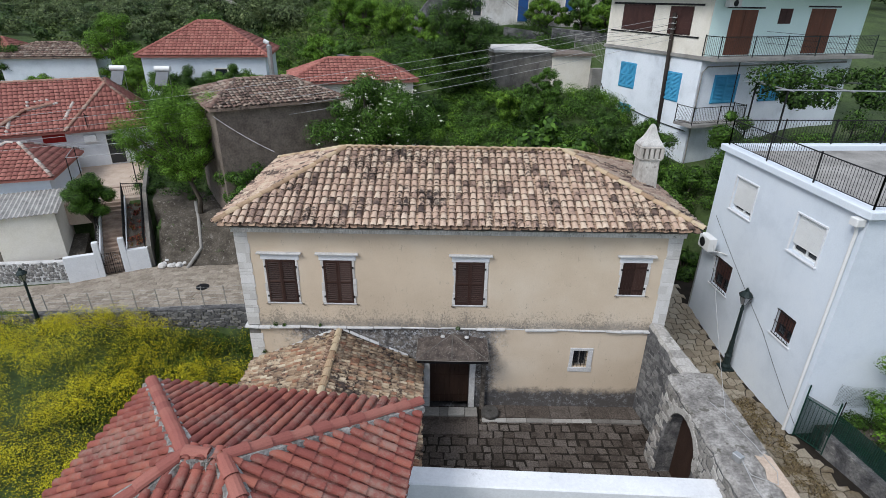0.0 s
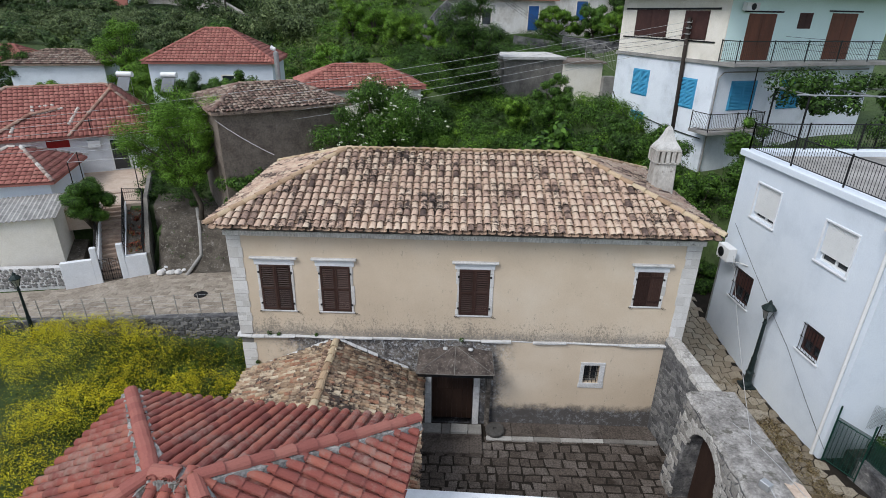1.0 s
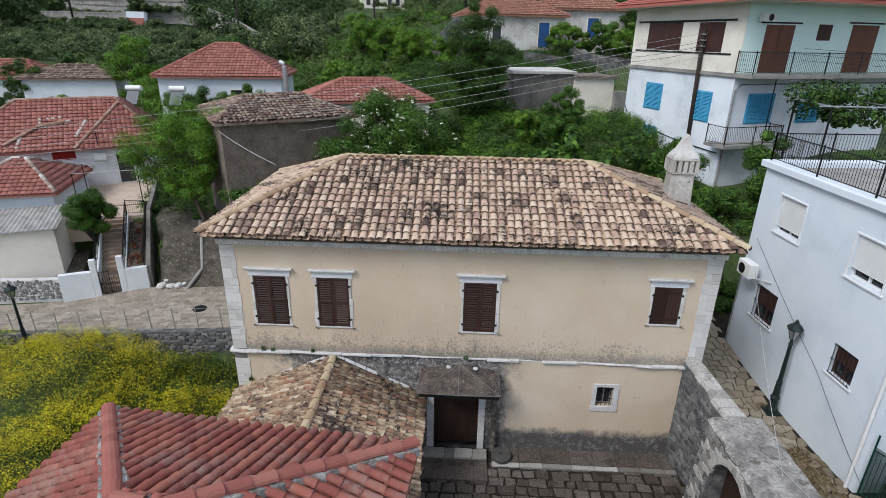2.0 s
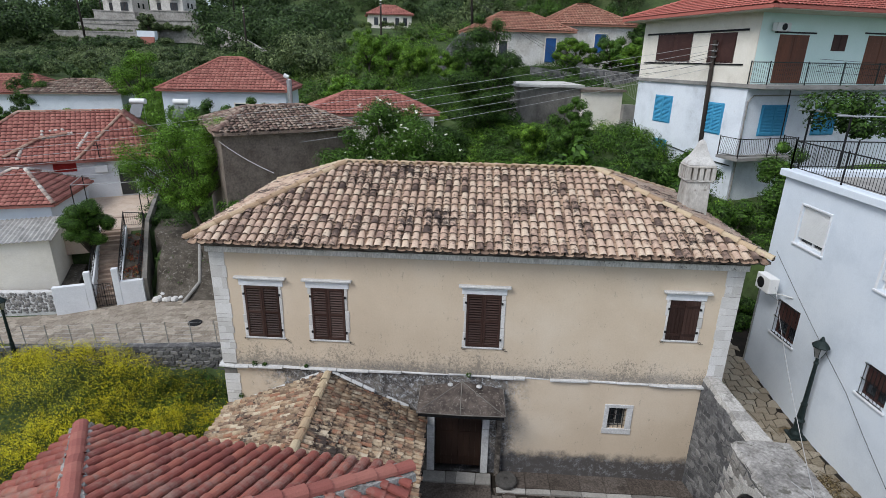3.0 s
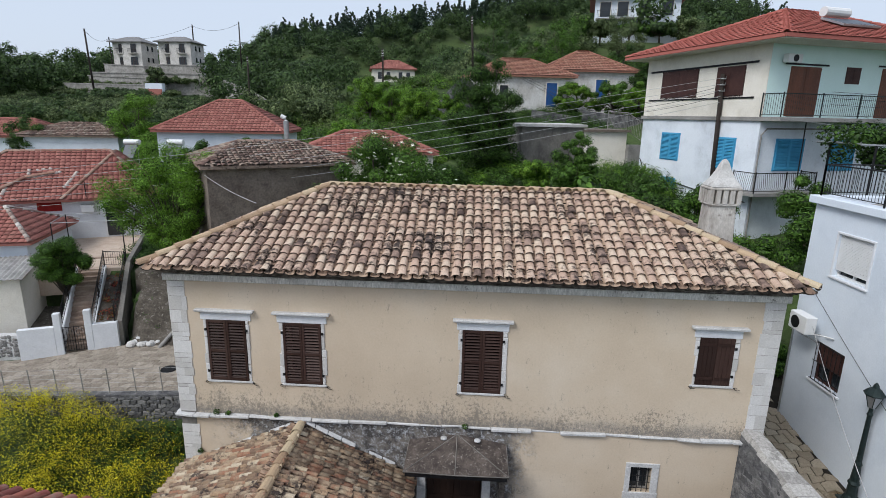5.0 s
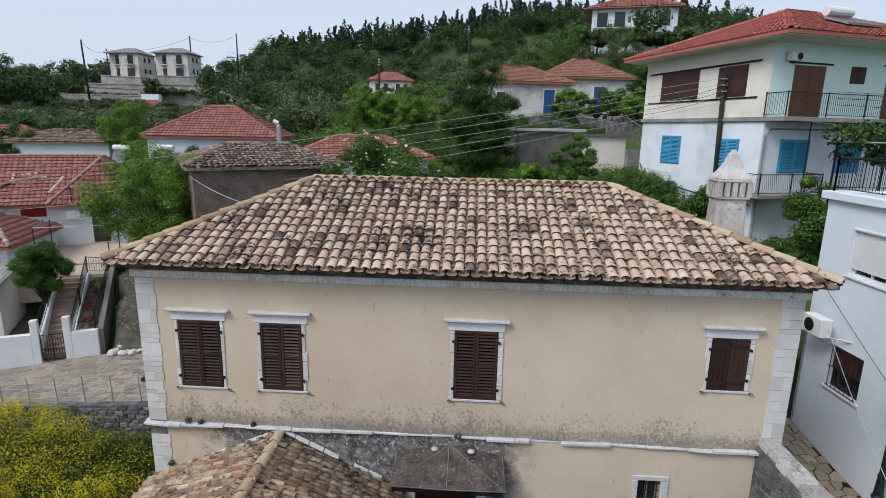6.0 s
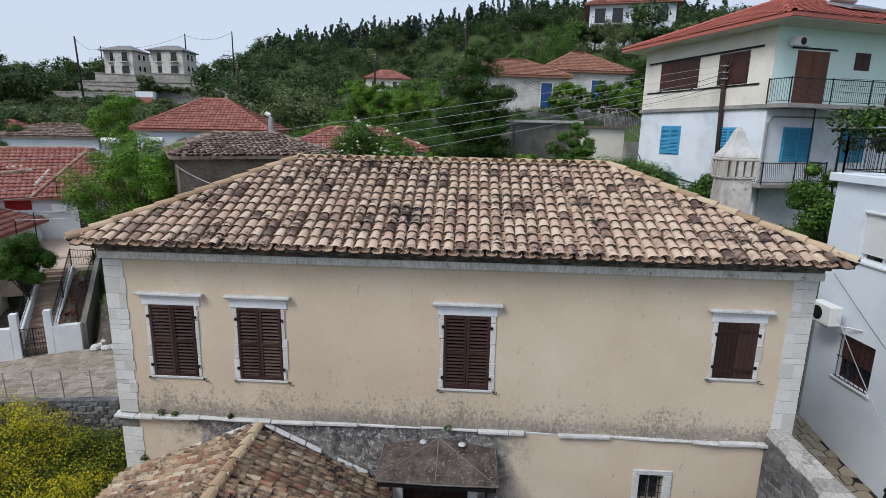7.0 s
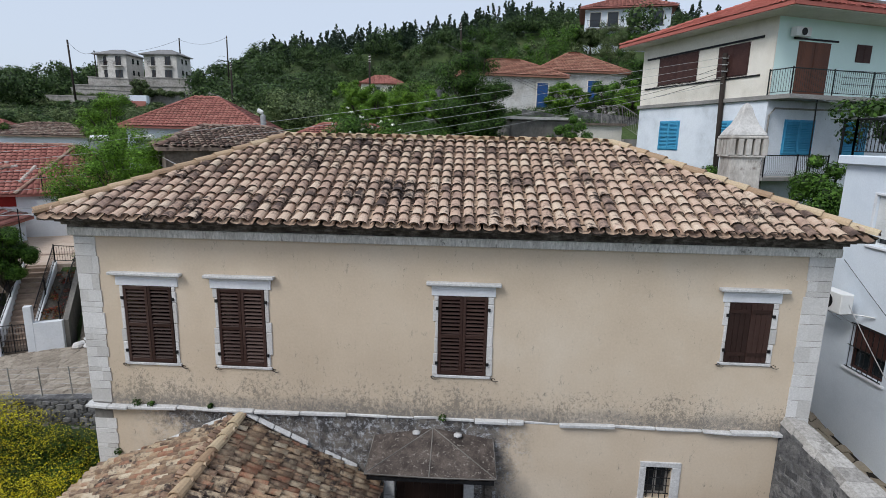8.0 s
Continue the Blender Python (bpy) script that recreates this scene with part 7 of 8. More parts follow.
for k, (x, y, zc, r, mt) in enumerate(((17.2, 10.5, 5.6, 1.5, L_MID), (19.4, 9.8, 5.2, 1.6, L_MID), (21.6, 9.6, 6.6, 1.5, L_MID), (16.5, 15.0, 6.8, 1.4, L_DARK), (18.6, 14.0, 6.6, 1.6, L_MID), (11.5, 19.0, 7.4, 1.2, L_LIGHT),
                                       (-11.6, 27.2, 6.9, 1.4, L_DARK), (-8.6, 27.4, 7.2, 1.5, L_MID), (-6.9, 26.6, 7.0, 1.2, L_LIGHT), (-14.6, 28.6, 6.6, 1.3, L_MID), (-12.9, 28.4, 6.8, 1.3, L_DARK), (-10.2, 28.2, 6.9, 1.2, L_MID), (-4.3, 13.4, 3.8, 1.6, L_MID), (6.3, 20.4, 7.0, 1.7, L_DARK), (-18.0, 30.5, 6.2, 1.6, L_LIGHT), (-27.6, 33.0, 5.6, 1.5, L_TREE), (-19.0, 33.4, 7.2, 2.2, L_TREE), (24.5, 9.0, 6.6, 2.0, L_MID), (27.5, 9.6, 7.2, 2.2, L_DARK), (31.0, 10.5, 7.6, 2.4, L_MID), (19.0, 7.6, 2.2, 1.2, L_DARK), (23.0, 12.4, 7.4, 1.5, L_MID))):
    tree("shrub", "leafy green shrub on the slope behind the houses", (x, y, gz(x, y)), (x, y, zc, r, r * 0.9, r * 0.95), mt, 16, 300, 0.1, 30 + k, 0.08, 0.38, "shrub", group="shrubs")
for k, (x, y, h, r, mt) in enumerate(((-1.5, 36.5, 3.2, 2.0, L_MID), (2.8, 41.0, 4.6, 2.5, L_LIGHT), (-4.5, 42, 2.6, 2.2, L_TREE), (6.3, 35.0, 3.5, 1.8, L_LIGHT), (-16.0, 41.5, 5.0, 2.8, L_MID), (-22.2, 36.0, 6.6, 2.6, L_TREE), (-33.5, 32.5, 3.0, 1.6, L_MID), (-32, 36, 5.0, 2.6, L_DARK), (25, 43, 5.0, 2.4, L_DARK), (22.5, 37.5, 3.6, 2.0, L_LIGHT), (15.0, 50, 7.0, 3.0, L_MID), (25, 55, 7, 3.2, L_DARK), (20, 62, 9.5, 4.2, L_MID), (11, 66, 9, 3.6, L_DARK), (27.5, 63, 7, 3.2, L_OLIVE), (36, 60, 7, 3.5, L_OLIVE), (34, 50, 6, 3.0, L_MID), (17.4, 38.6, 3.0, 1.9, L_LIGHT), (20.8, 39.0, 3.4, 1.9, L_MID), (-3.2, 50, 5.5, 2.6, L_LIGHT), (-0.5, 47, 4.6, 2.3, L_TREE))):
    z = gz(x, y)
    tree("tree", "green tree among the village houses", (x, y, z), (x, y, z + h * 0.52, r, r, h * 0.5), mt, 44, 190, 0.11, 60 + k, 0.14, 0.24, group="village trees", low=True)
for k, (x, y, top, r, mt) in enumerate(((26.5, 70.5, 24.6, 3.0, L_OLIVE), (30.5, 70.0, 24.2, 2.6, L_MID), (34.5, 69.5, 24.4, 2.8, L_WOOD), (38.5, 70.0, 25.6, 2.8, L_OLIVE), (23.5, 72, 26.0, 3.0, L_MID))):
    z = gz(x, y)
    tree("tree", "green tree below the hillside house", (x, y, z), (x, y, (z + 0.2 + top) / 2, r, r, (top - z - 1.8) / 2), mt, 44, 170, 0.17, 130 + k, 0.16, 0.26, group="village trees", low=True)
PLOT.add(tree("rose_bush", "straggling rose bush in the walled garden", (21.0, -3.0, 1.1), (20.9, -2.9, 2.9, 1.0, 0.9, 1.7), L_LIGHT, 24, 90, 0.07, 91, 0.05, 0.3, "bush"))
PLOT.add(tree("shrub", "green garden shrubs behind the netting", (21.8, -5.2, 1.1), (21.7, -5.2, 1.8, 1.3, 1.6, 0.8), L_DARK, 16, 160, 0.09, 92, 0.05, 0.35, "shrub"))
# vine on a pergola beside the balcony house
e = thing("vine_pergola", "iron pergola overgrown with a green vine", "pergola", (26, 11, 8))
for x, y in ((23.6, 10.2), (29.5, 10.2), (23.6, 13.0), (29.5, 13.0)):
    Mesh().tube([(x, y, 5), (x, y, 10.3)], 0.05, seg=6).out("post", M_IRON, e)
for a, b in (((23.0, 10.2), (30.5, 10.2)), ((23.0, 13.0), (30.5, 13.0)), ((23.6, 9.8), (23.6, 13.4)), ((26.5, 9.8), (26.5, 13.4)), ((29.5, 9.8), (29.5, 13.4))):
    Mesh().tube([(*a, 10.3), (*b, 10.3)], 0.04, seg=5).out("beam", M_METAL, e)
g2 = np.random.default_rng(12)
C = np.stack([g2.uniform(23.6, 30.5, 46), g2.uniform(10.6, 13.6, 46), g2.uniform(9.6, 10.9, 46)], 1)
P, N = clumps(C, g2.uniform(0.4, 0.8, 46), 190, 12)
hang(new("vine", fast_mesh("vine", *leaves(P, N, 0.085, 0.6, 12, True), L_DARK)), e)


# ---- undergrowth, meadow, far woods ----
L_SCRUB = leaf_mat("leaves_scrub", [(0.045, 0.07, 0.028), (0.075, 0.11, 0.045), (0.11, 0.15, 0.06), (0.15, 0.18, 0.085)], 0.15)
def carpet(name, label, pts, radii, per, leaf, mat, seed, squash=0.7, category="undergrowth"):
    P, N = clumps(pts, radii, int(per * 1.5), seed, squash, 0.4)
    return tagged(new(name, fast_mesh(name, *leaves(P, N, leaf * 0.75, 0.5, seed), mat)), label, category, kind="stuff")


def scatter(n, x0, x1, y0, y1, up, seed, keep=None):
    k = np.random.default_rng(seed)
    x, y = k.uniform(x0, x1, n), k.uniform(y0, y1, n)
    if keep is not None:
        q = keep(x, y)
        x, y = x[q], y[q]
    return np.stack([x, y, ground_z(x, y) + up], 1)


clear = lambda x, y: ~((x > -8.5) & (x < 1.5) & (y > 12) & (y < 22)) & ~((x > 10.8) & (x < 20) & (y > 24.5) & (y < 31)) & ~((x > 20) & (y > 13)) & ~((x > -5) & (x < 6) & (y > 22) & (y < 29.5))
q = scatter(420, 1.0, 20.5, 8.6, 25.0, 0.35, 1, clear)
q2 = scatter(150, 2.0, 20.5, 9.0, 26.0, 0.6, 11, clear)
carpet("undergrowth", "fresh green bramble shoots on the slope", q2, rng.uniform(0.4, 0.8, len(q2)), 200, 0.08, L_LIGHT, 11)
carpet("undergrowth", "dense green brambles behind the house", q, rng.uniform(0.5, 1.1, len(q)), 230, 0.085, L_MID, 1)
q = scatter(190, 0, 21, 9.5, 34.0, 0.45, 2, clear)
carpet("undergrowth", "darker ivy and bramble clumps", q, rng.uniform(0.45, 1.1, len(q)), 240, 0.09, L_DARK, 2)
q = scatter(420, -4, 9, 28.5, 40, 0.05, 3)
carpet("meadow_grass", "bright green long grass on the slope", q, rng.uniform(0.3, 0.7, len(q)), 130, 0.09, L_LIGHT, 3, 0.6, "grass")
q = scatter(160, -14, -1.5, 19, 30, 0.2, 4, lambda x, y: clear(x, y) & (x > -13) & ~((x < -6) & (y > 28)))
carpet("undergrowth", "weeds and bushes between the houses", q, rng.uniform(0.4, 0.9, len(q)), 180, 0.09, L_MID, 4)
q = scatter(150, -16.5, -7.5, 21.5, 29.2, 0.55, 45, lambda x, y: (x > -13.5 + (y - 22) * -0.4) | (y > 28))
carpet("undergrowth", "leafy bushes between the white houses", q, rng.uniform(0.6, 1.25, len(q)), 200, 0.09, L_MID, 45)
away = lambda x, y: ~((x > 6.8) & (x < 24) & (y > 38.5) & (y < 50)) & clear(x, y)
q = scatter(300, 2, 24, 30.5, 44, 0.5, 47, away)
carpet("undergrowth", "dark bushes below the cottages", q, rng.uniform(0.5, 1.2, len(q)), 170, 0.1, L_DARK, 47)
q = scatter(200, 4, 24, 29, 42, 0.4, 48, away)
carpet("undergrowth", "green brambles below the cottages", q, rng.uniform(0.4, 0.9, len(q)), 170, 0.09, L_MID, 48)
q = scatter(700, -22, 6, 38, 64, 0.1, 49, lambda x, y: ~((x < -7) & (y < 38.5)))
carpet("meadow_grass", "tall fresh grass on the far meadow", q, rng.uniform(0.4, 0.95, len(q)), 70, 0.12, L_LIGHT, 49, 0.55, "grass")
q = scatter(90, -22, 8, 39, 66, 0.7, 50)
carpet("undergrowth", "scattered bushes over the meadow", q, rng.uniform(0.7, 1.7, len(q)), 230, 0.12, L_MID, 50)
q = scatter(260, 19.8, 27, -9, -1.3, 0.2, 46)
PLOT.add(carpet("undergrowth", "low green plants in the netted garden", q, rng.uniform(0.25, 0.6, len(q)), 170, 0.06, L_DARK, 46))
q = scatter(80, -13.5, -7.0, 16.2, 21.5, 0.2, 55, lambda x, y: (x > -12.6 - (y - 17) * 0.3) & (x < -7.4 - (y - 16) * 0.2))
carpet("undergrowth", "dark weeds behind the earth plot", q, rng.uniform(0.3, 0.7, len(q)), 150, 0.075, L_DARK, 55)
q = scatter(70, -9.8, -4.0, 11.6, 16.5, 0.0, 5)
carpet("weeds", "sparse weeds on the earth plot", q, rng.uniform(0.1, 0.3, len(q)), 40, 0.05, L_DARK, 5, 0.6, "weeds")


def wood(name, label, P0, R, H, mat, per, seed, cone=False, leaf=0.3, category="woodland"):
    """Many far trees as one body of leaf clumps."""
    k = np.random.default_rng(seed)
    C, Q = [], []
    for (x, y, z), r, h in zip(P0, R, H):
        n = 9
        if cone:
            n = 16
            t = (np.arange(n) + 0.5) / n
            rr = r * (1.0 - t) * 0.5 + 0.12
            a = k.uniform(0, 6.28, n)
            C.append(np.stack([x + np.cos(a) * rr * 0.9, y + np.sin(a) * rr * 0.9, z + h * (0.08 + 0.92 * t)], 1))
            Q.append(rr)
        else:
            d = k.normal(0, 1, (n, 3))
            d /= np.linalg.norm(d, axis=1, keepdims=True)
            C.append(np.array([x, y, z + h * 0.55]) + d * np.array([r, r, h * 0.42]) * k.uniform(0.3, 0.8, (n, 1)))
            Q.append(r * k.uniform(0.38, 0.62, n))
    P, N = clumps(np.concatenate(C), np.concatenate(Q), int(per * 1.7), seed, 0.85, 0.4)
    V, F = leaves(P, N, leaf * 0.7, 0.6, seed)
    return tagged(new(name, fast_mesh(name, V, F, mat)), label, category, kind="stuff")


def grove(n, x0, x1, y0, y1, seed, keep=None):
    q = scatter(n, x0, x1, y0, y1, 0.0, seed, keep)
    k = np.random.default_rng(seed + 50)
    return q, k


# villas, hut, far houses and the camera's sight line stay free of trees
free = lambda x, y: ~((x > -80) & (x < -38) & (y > 72) & (y < 112)) & ~((np.abs(x - 7 + 17 * (y + 10) / 129) < 8.5) & (y > 56) & (y < 122)) & ~((x > -19) & (x < -1) & (y > 88) & (y < 128)) & ~((x > 24) & (x < 44) & (y > 71) & (y < 86))
q, k = grove(210, -85, -14, 50, 94, 21, lambda x, y: free(x, y) & (y > 50 + (x + 14) * -0.05))
wood("olive_grove", "grey-green olive trees on the far slope", q, k.uniform(0.9, 1.7, len(q)), k.uniform(1.4, 2.6, len(q)), L_OLIVE, 40, 21, leaf=0.2)
q, k = grove(1300, -95, 2, 42, 96, 31, free)
wood("scrub", "low olive-green scrub over the far slope", q, k.uniform(0.5, 1.2, len(q)), k.uniform(0.5, 1.3, len(q)), L_SCRUB, 6, 31, leaf=0.24)
q, k = grove(120, -90, -14, 46, 90, 22, free)
wood("scrub", "dark scrub between the olive trees", q, k.uniform(0.9, 1.9, len(q)), k.uniform(1.0, 2.4, len(q)), L_WOOD, 34, 22, leaf=0.22)
q, k = grove(400, -45, 80, 84, 150, 23, free)
wood("woodland", "mixed dark green woodland on the hill", q, k.uniform(2.2, 4.4, len(q)), k.uniform(4.5, 8.5, len(q)), L_WOOD, 50, 23, leaf=0.34)
q, k = grove(150, -22, 30, 58, 98, 24, lambda x, y: free(x, y) & ~((x > 6) & (y < 62)))
wood("woodland", "olive and oak trees on the slope", q, k.uniform(1.6, 3.2, len(q)), k.uniform(3.0, 6.0, len(q)), L_OLIVE, 66, 24, leaf=0.24)
q, k = grove(520, -50, 95, 146, 180, 25)
wood("pine_wood", "dark pines along the ridge", q, k.uniform(2.0, 3.4, len(q)), k.uniform(4.5, 8.6, len(q)), L_PINE, 11, 25, True, 0.44)
q, k = grove(190, -190, -40, 112, 160, 26, lambda x, y: free(x, y))
wood("woodland", "dark trees behind the villas", q, k.uniform(2.2, 4.2, len(q)), k.uniform(4, 7, len(q)), L_WOOD, 30, 26, leaf=0.52)
q, k = grove(60, -118, -76, 84, 112, 27)
wood("woodland", "dark trees beside the villas", q, k.uniform(2.0, 4.4, len(q)), k.uniform(5, 11, len(q)), L_WOOD, 46, 27, leaf=0.44)
q, k = grove(40, -44, -28, 96, 116, 28)
wood("woodland", "dark trees beside the villas", q, k.uniform(2.6, 4.6, len(q)), k.uniform(6, 10, len(q)), L_WOOD, 60, 28, leaf=0.4)
q, k = grove(120, 30, 120, 60, 140, 29, free)
wood("woodland", "dark trees up the hill", q, k.uniform(2.4, 4.4, len(q)), k.uniform(5, 9, len(q)), L_WOOD, 30, 29, leaf=0.5)

q, k = grove(170, -88, -38, 68, 89, 34)
wood("olive_grove", "low olive trees and scrub below the villas", q, k.uniform(0.9, 1.7, len(q)), k.uniform(1.0, 2.0, len(q)), L_OLIVE, 30, 34, leaf=0.2)
q = scatter(150, -22, 8, 56, 118, 0.0, 51)
k = np.random.default_rng(51)
wood("scrub", "low green scrub on the open slope", q, k.uniform(0.7, 1.4, len(q)), k.uniform(0.8, 1.5, len(q)), L_SCRUB, 20, 51, leaf=0.2)
q = scatter(60, -72, -43, 89.5, 92.0, 0.0, 52)
k = np.random.default_rng(52)
wood("scrub", "bushes below the terrace walls", q, k.uniform(0.8, 1.7, len(q)), k.uniform(1.0, 2.2, len(q)), L_WOOD, 24, 52, leaf=0.24)

k = np.random.default_rng(53)
ledge = np.concatenate([np.stack([k.uniform(a, b, m_), k.uniform(y_, y_ + 0.8, m_), k.uniform(z_ - 1.0, z_ - 0.4, m_)], 1) for a, b, y_, z_, m_ in ((-72, -51, 99.3, 17.0, 26), (-73, -57, 97.0, 15.8, 30), (-78, -52, 94.6, 14.2, 60))])
PLOT.add(wood("scrub", "grey-green bushes along the terrace walls", ledge, k.uniform(0.5, 1.1, len(ledge)), k.uniform(0.8, 1.7, len(ledge)), L_OLIVE, 30, 53, leaf=0.2))
PLOT.add(tree("tree", "round olive tree in front of the villas", (-57.6, 97.2, 14.5), (-57.6, 97.2, 17.4, 2.5, 1.6, 2.0), L_OLIVE, 40, 120, 0.22, 54, 0.2, 0.3, group="village trees", low=True))

# ---- mustard field ----
L_MUSTARD = leaf_mat("mustard_leaves", [(0.018, 0.034, 0.007), (0.045, 0.07, 0.01), (0.09, 0.12, 0.013), (0.16, 0.185, 0.018)])
k = np.random.default_rng(40)
n = 1700
x, y = k.uniform(-24, -0.5, n), k.uniform(-12, 6.5, n)
near_wall = sstep(-7.0, -4.4, x) * sstep(1.5, 5.5, y)
near_wall = np.maximum(near_wall, 0.75 * sstep(-4.2, -1.0, x))
bump = np.array([noise.noise(Vector((a * 0.3, b * 0.3, 3.0))) for a, b in zip(x, y)])
tall = (1.75 + 0.5 * bump) * (1 - 0.55 * near_wall) * (1 - 0.35 * sstep(-4, -1, x))
tall *= 1 + 0.22 * (1 - sstep(-9, -5, x))
ctr = np.stack([x, y, -2.45 + tall * 0.72], 1)
rad = k.uniform(0.35, 0.62, n)
P, N = clumps(ctr, rad, 72, 41, 1.25, 0.35)
keep = P[:, 0] < -0.25
tagged(new("mustard_stems", fast_mesh("mustard_stems", *leaves(P[keep], N[keep], 0.06, 0.3, 41), L_MUSTARD)), "tangled green stems and leaves of the wild mustard", "wild plants", kind="stuff")
patch = np.array([noise.noise(Vector((a * 0.42, b * 0.42, 9.0))) for a, b in zip(x, y)])
full = np.clip(0.66 + 1.7 * patch, 0.06, 1) * (1 - 0.85 * near_wall) * (1 - 0.45 * sstep(-2, -9, y))
rep = (full * 420).astype(int)
c = np.repeat(ctr, rep, 0)
r = np.repeat(rad, rep)[:, None]
d = k.normal(0, 1, (len(c), 3))
d /= np.linalg.norm(d, axis=1, keepdims=True)
d[:, 2] = np.abs(d[:, 2]) * 0.9 + 0.1
P = c + d * r * np.array([1.05, 1.05, 1.35]) * k.uniform(0.75, 1.2, (len(c), 1))
keep = P[:, 0] < -0.25
tagged(new("mustard_flowers", fast_mesh("mustard_flowers", *leaves(P[keep], np.tile([0, 0, 1.0], (keep.sum(), 1)), 0.021, 0.75, 42), L_YELLOW)), "masses of bright yellow wild mustard flowers", "flowers", kind="stuff")

# dry straw and soil along the gateway wall
k = np.random.default_rng(61)
yy = k.uniform(-4.8, -0.4, 170)
xx = 17.9 - 0.45 * np.abs(k.normal(0, 1.0, 170)) - 0.1 * yy
P0 = np.stack([xx, yy, alley_z(yy) + 0.0], 1)
L_STRAW = leaf_mat("dry_straw", [(0.09, 0.062, 0.036), (0.15, 0.11, 0.06), (0.24, 0.185, 0.1), (0.1, 0.085, 0.04)])
PLOT.add(carpet("dry_grass", "trampled dry straw on the alley paving", P0[xx > 16.6], k.uniform(0.1, 0.26, 170)[xx > 16.6], 22, 0.055, L_STRAW, 61, 0.12, "grass"))

# dark brush at the foot of the retaining wall
k = np.random.default_rng(60)
P0 = np.stack([k.uniform(-8.5, -0.9, 150), k.uniform(0.5, 6.7, 150), k.uniform(-2.35, -1.7, 150)], 1)
carpet("undergrowth", "dark weeds at the foot of the retaining wall", P0, k.uniform(0.35, 0.75, 150), 190, 0.075, L_DARK, 60)

# weeds on the string course
for i, (x, y, z, r) in enumerate(((0.95, -0.06, 3.47, 0.1), (1.25, -0.06, 3.45, 0.07), (2.5, -0.05, 3.45, 0.06), (7.3, -0.06, 3.42, 0.09), (14.45, -0.12, 3.5, 0.14), (0.42, -0.05, 2.3, 0.08))):
    P, N = clumps([(x, y, z)], [r], 90, 70 + i)
    PLOT.add(tagged(new("weed", fast_mesh("weed", *leaves(P, N, 0.03, 0.4, i), L_DARK)), "small green weed rooted in the masonry", "weed", "wall weeds"))

# ---- paving ----


def cells(x0, x1, y0, y1, w, h, jit, seed):
    """Irregular six-sided slabs of a jittered brick lattice."""
    g = random.Random(seed)
    nx_, ny_ = max(1, round((x1 - x0) / w)), max(1, round((y1 - y0) / h))
    w, h = (x1 - x0) / nx_, (y1 - y0) / ny_
    J = {}

    def pt(i2, j):
        if (i2, j) not in J:
            J[(i2, j)] = (x0 + i2 * w / 2 + g.uniform(-jit, jit) * w * 0.5, y0 + j * h + g.uniform(-jit, jit) * h)
        return J[(i2, j)]
    out = []
    for j in range(ny_):
        off = j % 2
        for i in range(nx_ - off):
            a = 2 * i + off
            out.append([pt(a, j), pt(a + 1, j), pt(a + 2, j), pt(a + 2, j + 1), pt(a + 1, j + 1), pt(a, j + 1)])
    return out


def slab(poly, z, gap, depth, tilt=0.0):
    c = (sum(p[0] for p in poly) / len(poly), sum(p[1] for p in poly) / len(poly))
    q = []
    for x, y in poly:
        dx, dy = x - c[0], y - c[1]
        L = math.hypot(dx, dy) + 1e-6
        k = max(0.2, (L - gap) / L)
        q.append((c[0] + dx * k, c[1] + dy * k))
    n_ = len(q)
    top = [(c[0] + (x - c[0]) * 0.94, c[1] + (y - c[1]) * 0.94, (z(x, y) if callable(z) else z) + tilt) for x, y in q]
    mid = [(x, y, (z(x, y) if callable(z) else z) - 0.012 + tilt) for x, y in q]
    bot = [(x, y, (z(x, y) if callable(z) else z) - depth) for x, y in q]
    return top + mid + bot, [list(range(n_))] + [(n_ + i, n_ + (i + 1) % n_, (i + 1) % n_, i) for i in range(n_)] + [(2 * n_ + i, 2 * n_ + (i + 1) % n_, n_ + (i + 1) % n_, n_ + i) for i in range(n_)]


g = random.Random(77)
M_KERB = surf("worn_kerb", [(0.16, 0.15, 0.14), (0.27, 0.26, 0.24), (0.42, 0.41, 0.39)], 1.5, 0.9, 0.5, 15, "object", (0.2, 0.8))
y_ = -5.45
while y_ < -0.9:
    hgt = g.uniform(0.27, 0.42)
    x = 5.95
    while x < 14.0:
        L = g.uniform(0.28, 0.62)
        J = [g.uniform(-0.045, 0.045) for _ in range(8)]
        poly = [(x + J[0], y_ + J[1]), (x + L + J[2], y_ + J[3]), (x + L + J[4], y_ + hgt + J[5]), (x + J[6], y_ + hgt + J[7])]
        s = Mesh()
        s.add(*slab(poly, -0.1, 0.036, 0.07, g.uniform(-0.03, 0.016)))
        s.out("flagstone", M_PAVE, court)
        x += L
    y_ += hgt
x = 8.25
while x < 14.0:
    L = g.uniform(0.6, 1.2)
    Mesh().box(x + 0.005, -0.84, -0.14, min(x + L, 14.1) - 0.005, -0.66, -0.05).out("kerb_stone", M_KERB, court, bevel=0.015, rough=0.02)
    Mesh().box(x + 0.005, -0.65, -0.14, min(x + L, 14.1) - 0.005, -0.002, -0.03).out("flagstone", M_PAVE, court, bevel=0.012, rough=0.012)
    x += L
for xa, xb, ya in ((6.0, 6.7, -0.6), (6.71, 7.02, -0.63), (7.03, 7.62, -0.58), (7.63, 8.1, -0.62)):
    Mesh().box(xa, ya, -0.14, xb, -0.17, -0.01 + 0.02 * (xb - xa)).out("threshold_slab", M_KERB, court, bevel=0.02, rough=0.03)
Mesh().box(5.95, -1.5, -0.14, 8.1, -0.63, -0.04).out("porch_slab", M_PAVE, court, bevel=0.02, rough=0.02)
k = 0
rest = Mesh()
